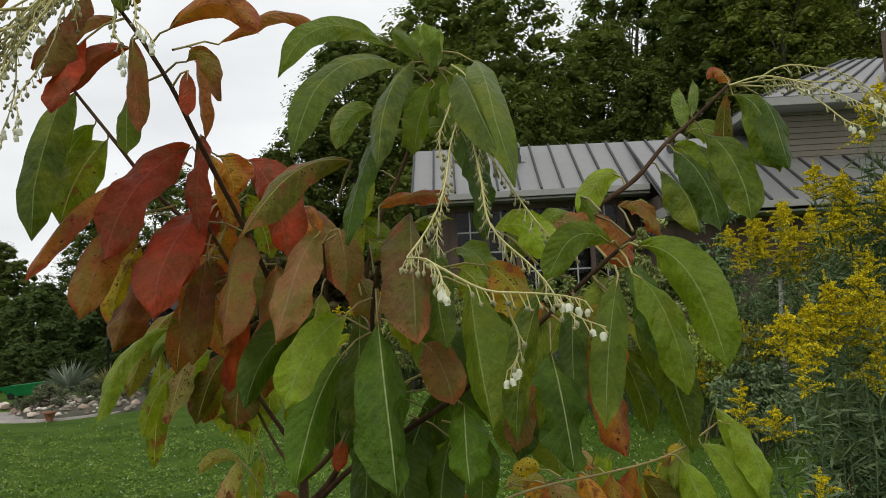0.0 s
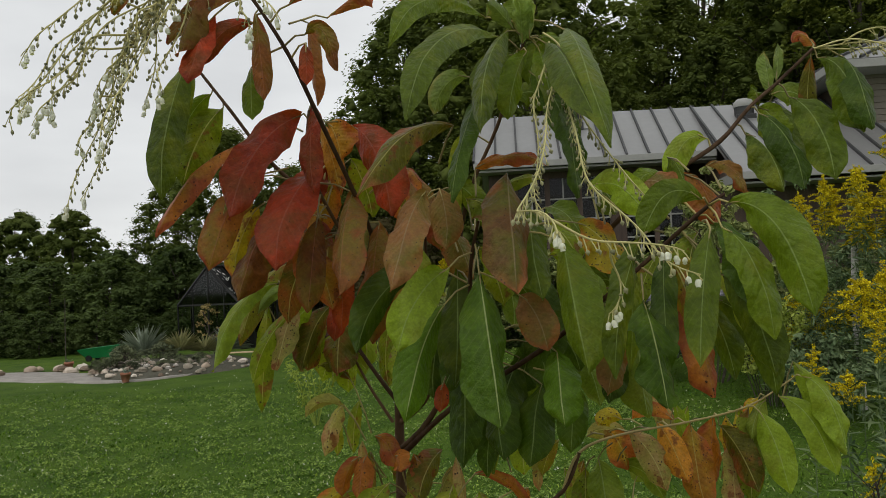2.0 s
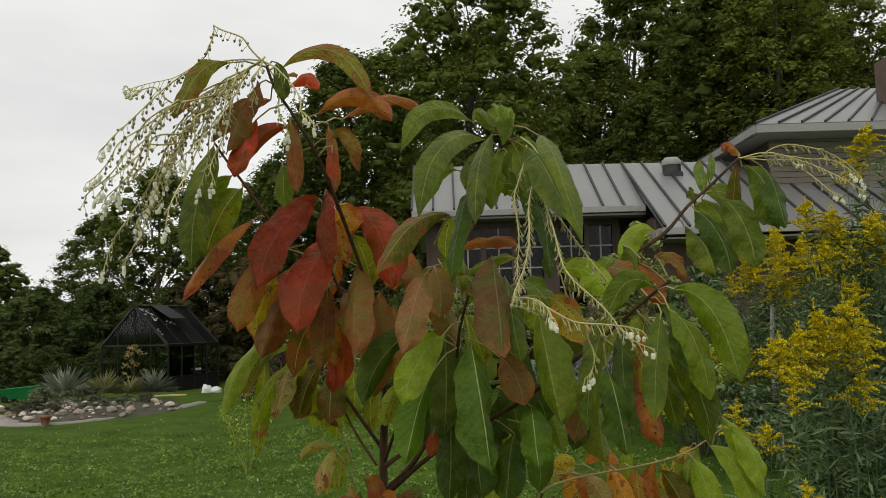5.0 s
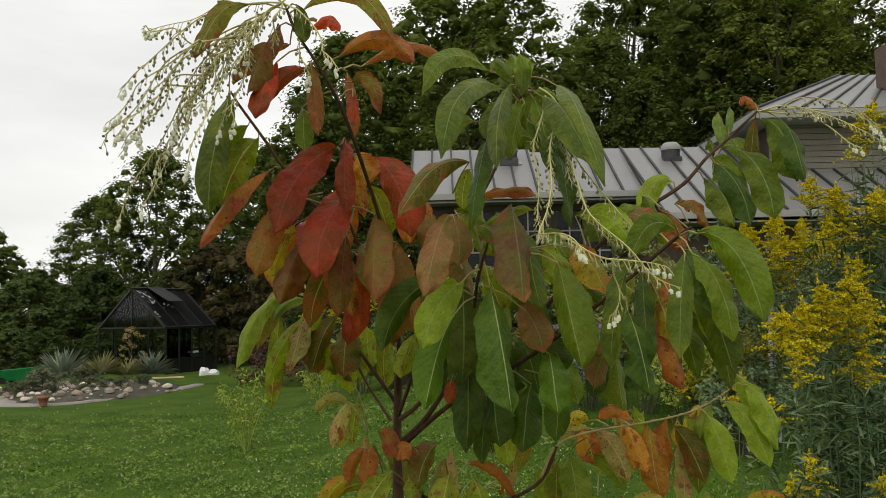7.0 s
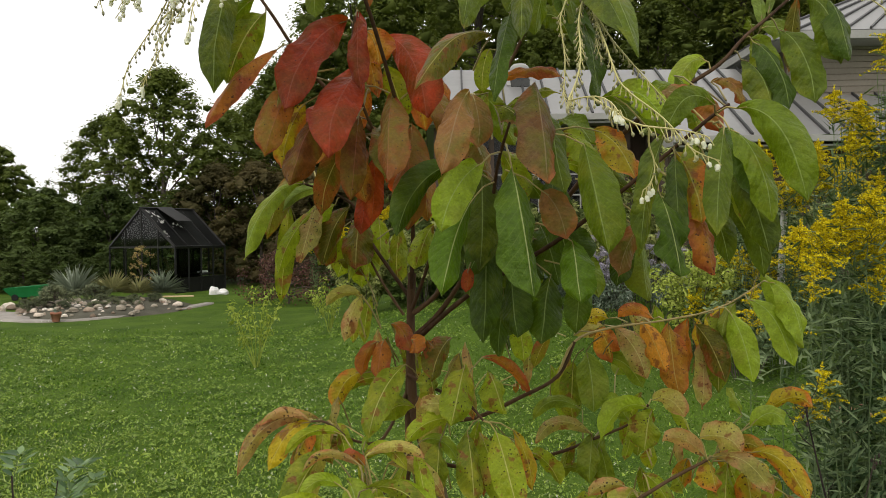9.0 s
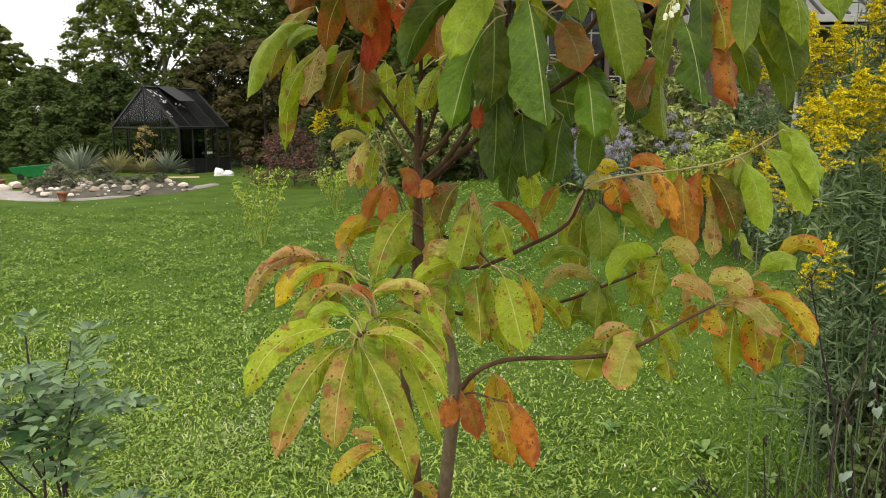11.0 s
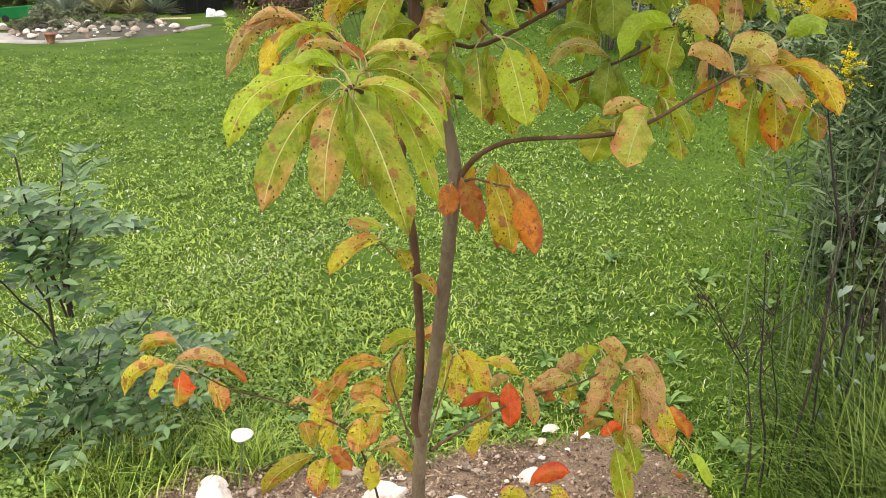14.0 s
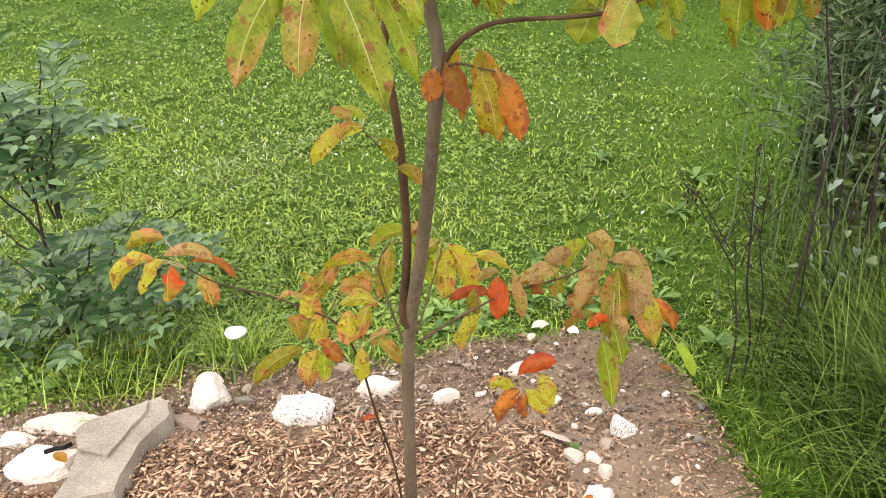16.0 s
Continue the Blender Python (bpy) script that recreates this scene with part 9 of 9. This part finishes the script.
def flower_pot(x, y, z, r, h, label):
    t = thing("flower_pot", label, "flower pot", "clay pots", at=(x, y, z))
    prof = [(0.62, 0), (0.92, 0.74), (1.05, 0.75), (1.05, 1.0), (0.95, 1.0), (0.9, 0.8), (0.3, 0.78)]
    vs, fs = [], []
    for a, b in prof:
        for k in range(18):
            c = 2 * math.pi * k / 18
            vs.append((r * a * math.cos(c), r * a * math.sin(c), h * b))
    for i in range(len(prof) - 1):
        for k in range(18):
            fs.append((i * 18 + k, i * 18 + (k + 1) % 18, i * 18 + 18 + (k + 1) % 18, i * 18 + 18 + k))
    part_np("pot", vs, fs, M_TERRACOTTA, t, True)
    g = np.random.default_rng(int(h * 1000))
    v, f = crown_cloud(g, [(np.array([0, 0, h * 1.05]), r * 0.7)], 90, 0.04, 0.5)
    part_np("plant", v, f, M_SAGELEAF, t)


flower_pot(-7.72, 14.65, 0.02, 0.10, 0.19, "terracotta flower pot by the path")
flower_pot(-10.6, 17.6, 0.03, 0.11, 0.2, "terracotta flower pot beyond the path")


def barrow():
    """An upturned green barrow tray with sloping sides."""
    t = thing("garden_cart", "green plastic garden cart tray lying in the grass", "garden cart", at=(-11.25, 20.6, 0.0), turn=4)
    t.scale = (0.72, 0.72, 0.72)
    bm = bmesh.new()
    lo, hi = [(-0.62, -0.36), (0.62, -0.36), (0.62, 0.36), (-0.62, 0.36)], [(-0.92, -0.5), (0.85, -0.5), (0.85, 0.5), (-0.92, 0.5)]
    a = [bm.verts.new((x, y, 0.12)) for x, y in lo]
    b = [bm.verts.new((x, y, 0.46 if x < 0 else 0.60)) for x, y in hi]
    c = [bm.verts.new((x * 0.95, y * 0.93, 0.46 if x < 0 else 0.60)) for x, y in hi]
    d = [bm.verts.new((x * 0.95, y * 0.93, 0.15)) for x, y in lo]
    bm.faces.new(a[::-1])
    bm.faces.new(d)
    for p, q in ((a, b), (b, c), (c, d)):
        for k in range(4):
            bm.faces.new((p[k], p[(k + 1) % 4], q[(k + 1) % 4], q[k]))
    bmesh.ops.bevel(bm, geom=bm.edges[:], offset=0.018, segments=2, affect="EDGES")
    part("tray", bm, M_GREENPLASTIC, t, smooth=False)
    for x, y in ((-0.5, -0.3), (-0.5, 0.3), (0.5, -0.3), (0.5, 0.3)):
        bm = bmesh.new()
        bmesh.ops.create_cone(bm, segments=16, radius1=0.12, radius2=0.12, depth=0.06, cap_ends=True)
        o = part("wheel", bm, M_BLACKMETAL, t)
        o.location, o.rotation_euler = (x, y * 1.25, 0.12), (radians(90), 0, 0)


barrow()
for k, (x, y, r, s) in enumerate(((-6.72, 21.7, 0.13, 1.9), (-6.45, 21.75, 0.17, 1.0))):
    me = stone_mesh("white_stone", 80 + k, 0.8 * s, 0.4, 3)
    me.materials.append(M_WHITEPAINT)
    ob = tagged(new("white_stone", me), "chalk-white ornamental stone on the lawn by the greenhouse", "stone", "white stones")
    ob.location, ob.scale = (x, y, 0.05), (r, r, r)
plank = tagged(part("plank", box_bm(-0.42, 0.42, -0.07, 0.07, 0, 0.04, 0.006), M_CHIP_SINGLE), "pale board lying before the greenhouse", "board")
plank.location, plank.rotation_euler = (-7.45, 20.9, 0.02), (0, 0, 0.15)
v, f = tube_arrays([(-11.6, 19.2, 0), (-11.6, 19.2, 1.0), (-11.58, 19.2, 1.75)], [0.011, 0.011, 0.010], 8)
tagged(part_np("stake", [tuple(q) for q in v], f, M_BARK, smooth=True), "brown wooden stake beside the cart", "stake")
v, f = tube_arrays([(3.42, 7.2, 0.3), (3.40, 7.2, 1.2), (3.44, 7.2, 2.0)], [0.036, 0.034, 0.032], 12)
tagged(part_np("birch_post", [tuple(q) for q in v], f, M_BIRCH, smooth=True), "white birch trunk among the border plants", "birch")


def chip_heap():
    g = np.random.default_rng(90)
    n = 2500
    r, a = np.sqrt(g.uniform(0, 1, n)) * 0.75, g.uniform(0, 6.28, n)
    x, y = 3.45 + 0.62 * r * np.cos(a), 5.6 + 0.55 * r * np.sin(a)
    z = height(x, y) + 0.02 + 0.10 * (1 - (r / 0.75) ** 2)
    v, f = chip_arrays(n, g, x, y, z)
    tagged(part_np("wood_chip_heap", v, f, M_CHIP), "low heap of wood chips beyond the border", "wood chips", kind="stuff")


chip_heap()
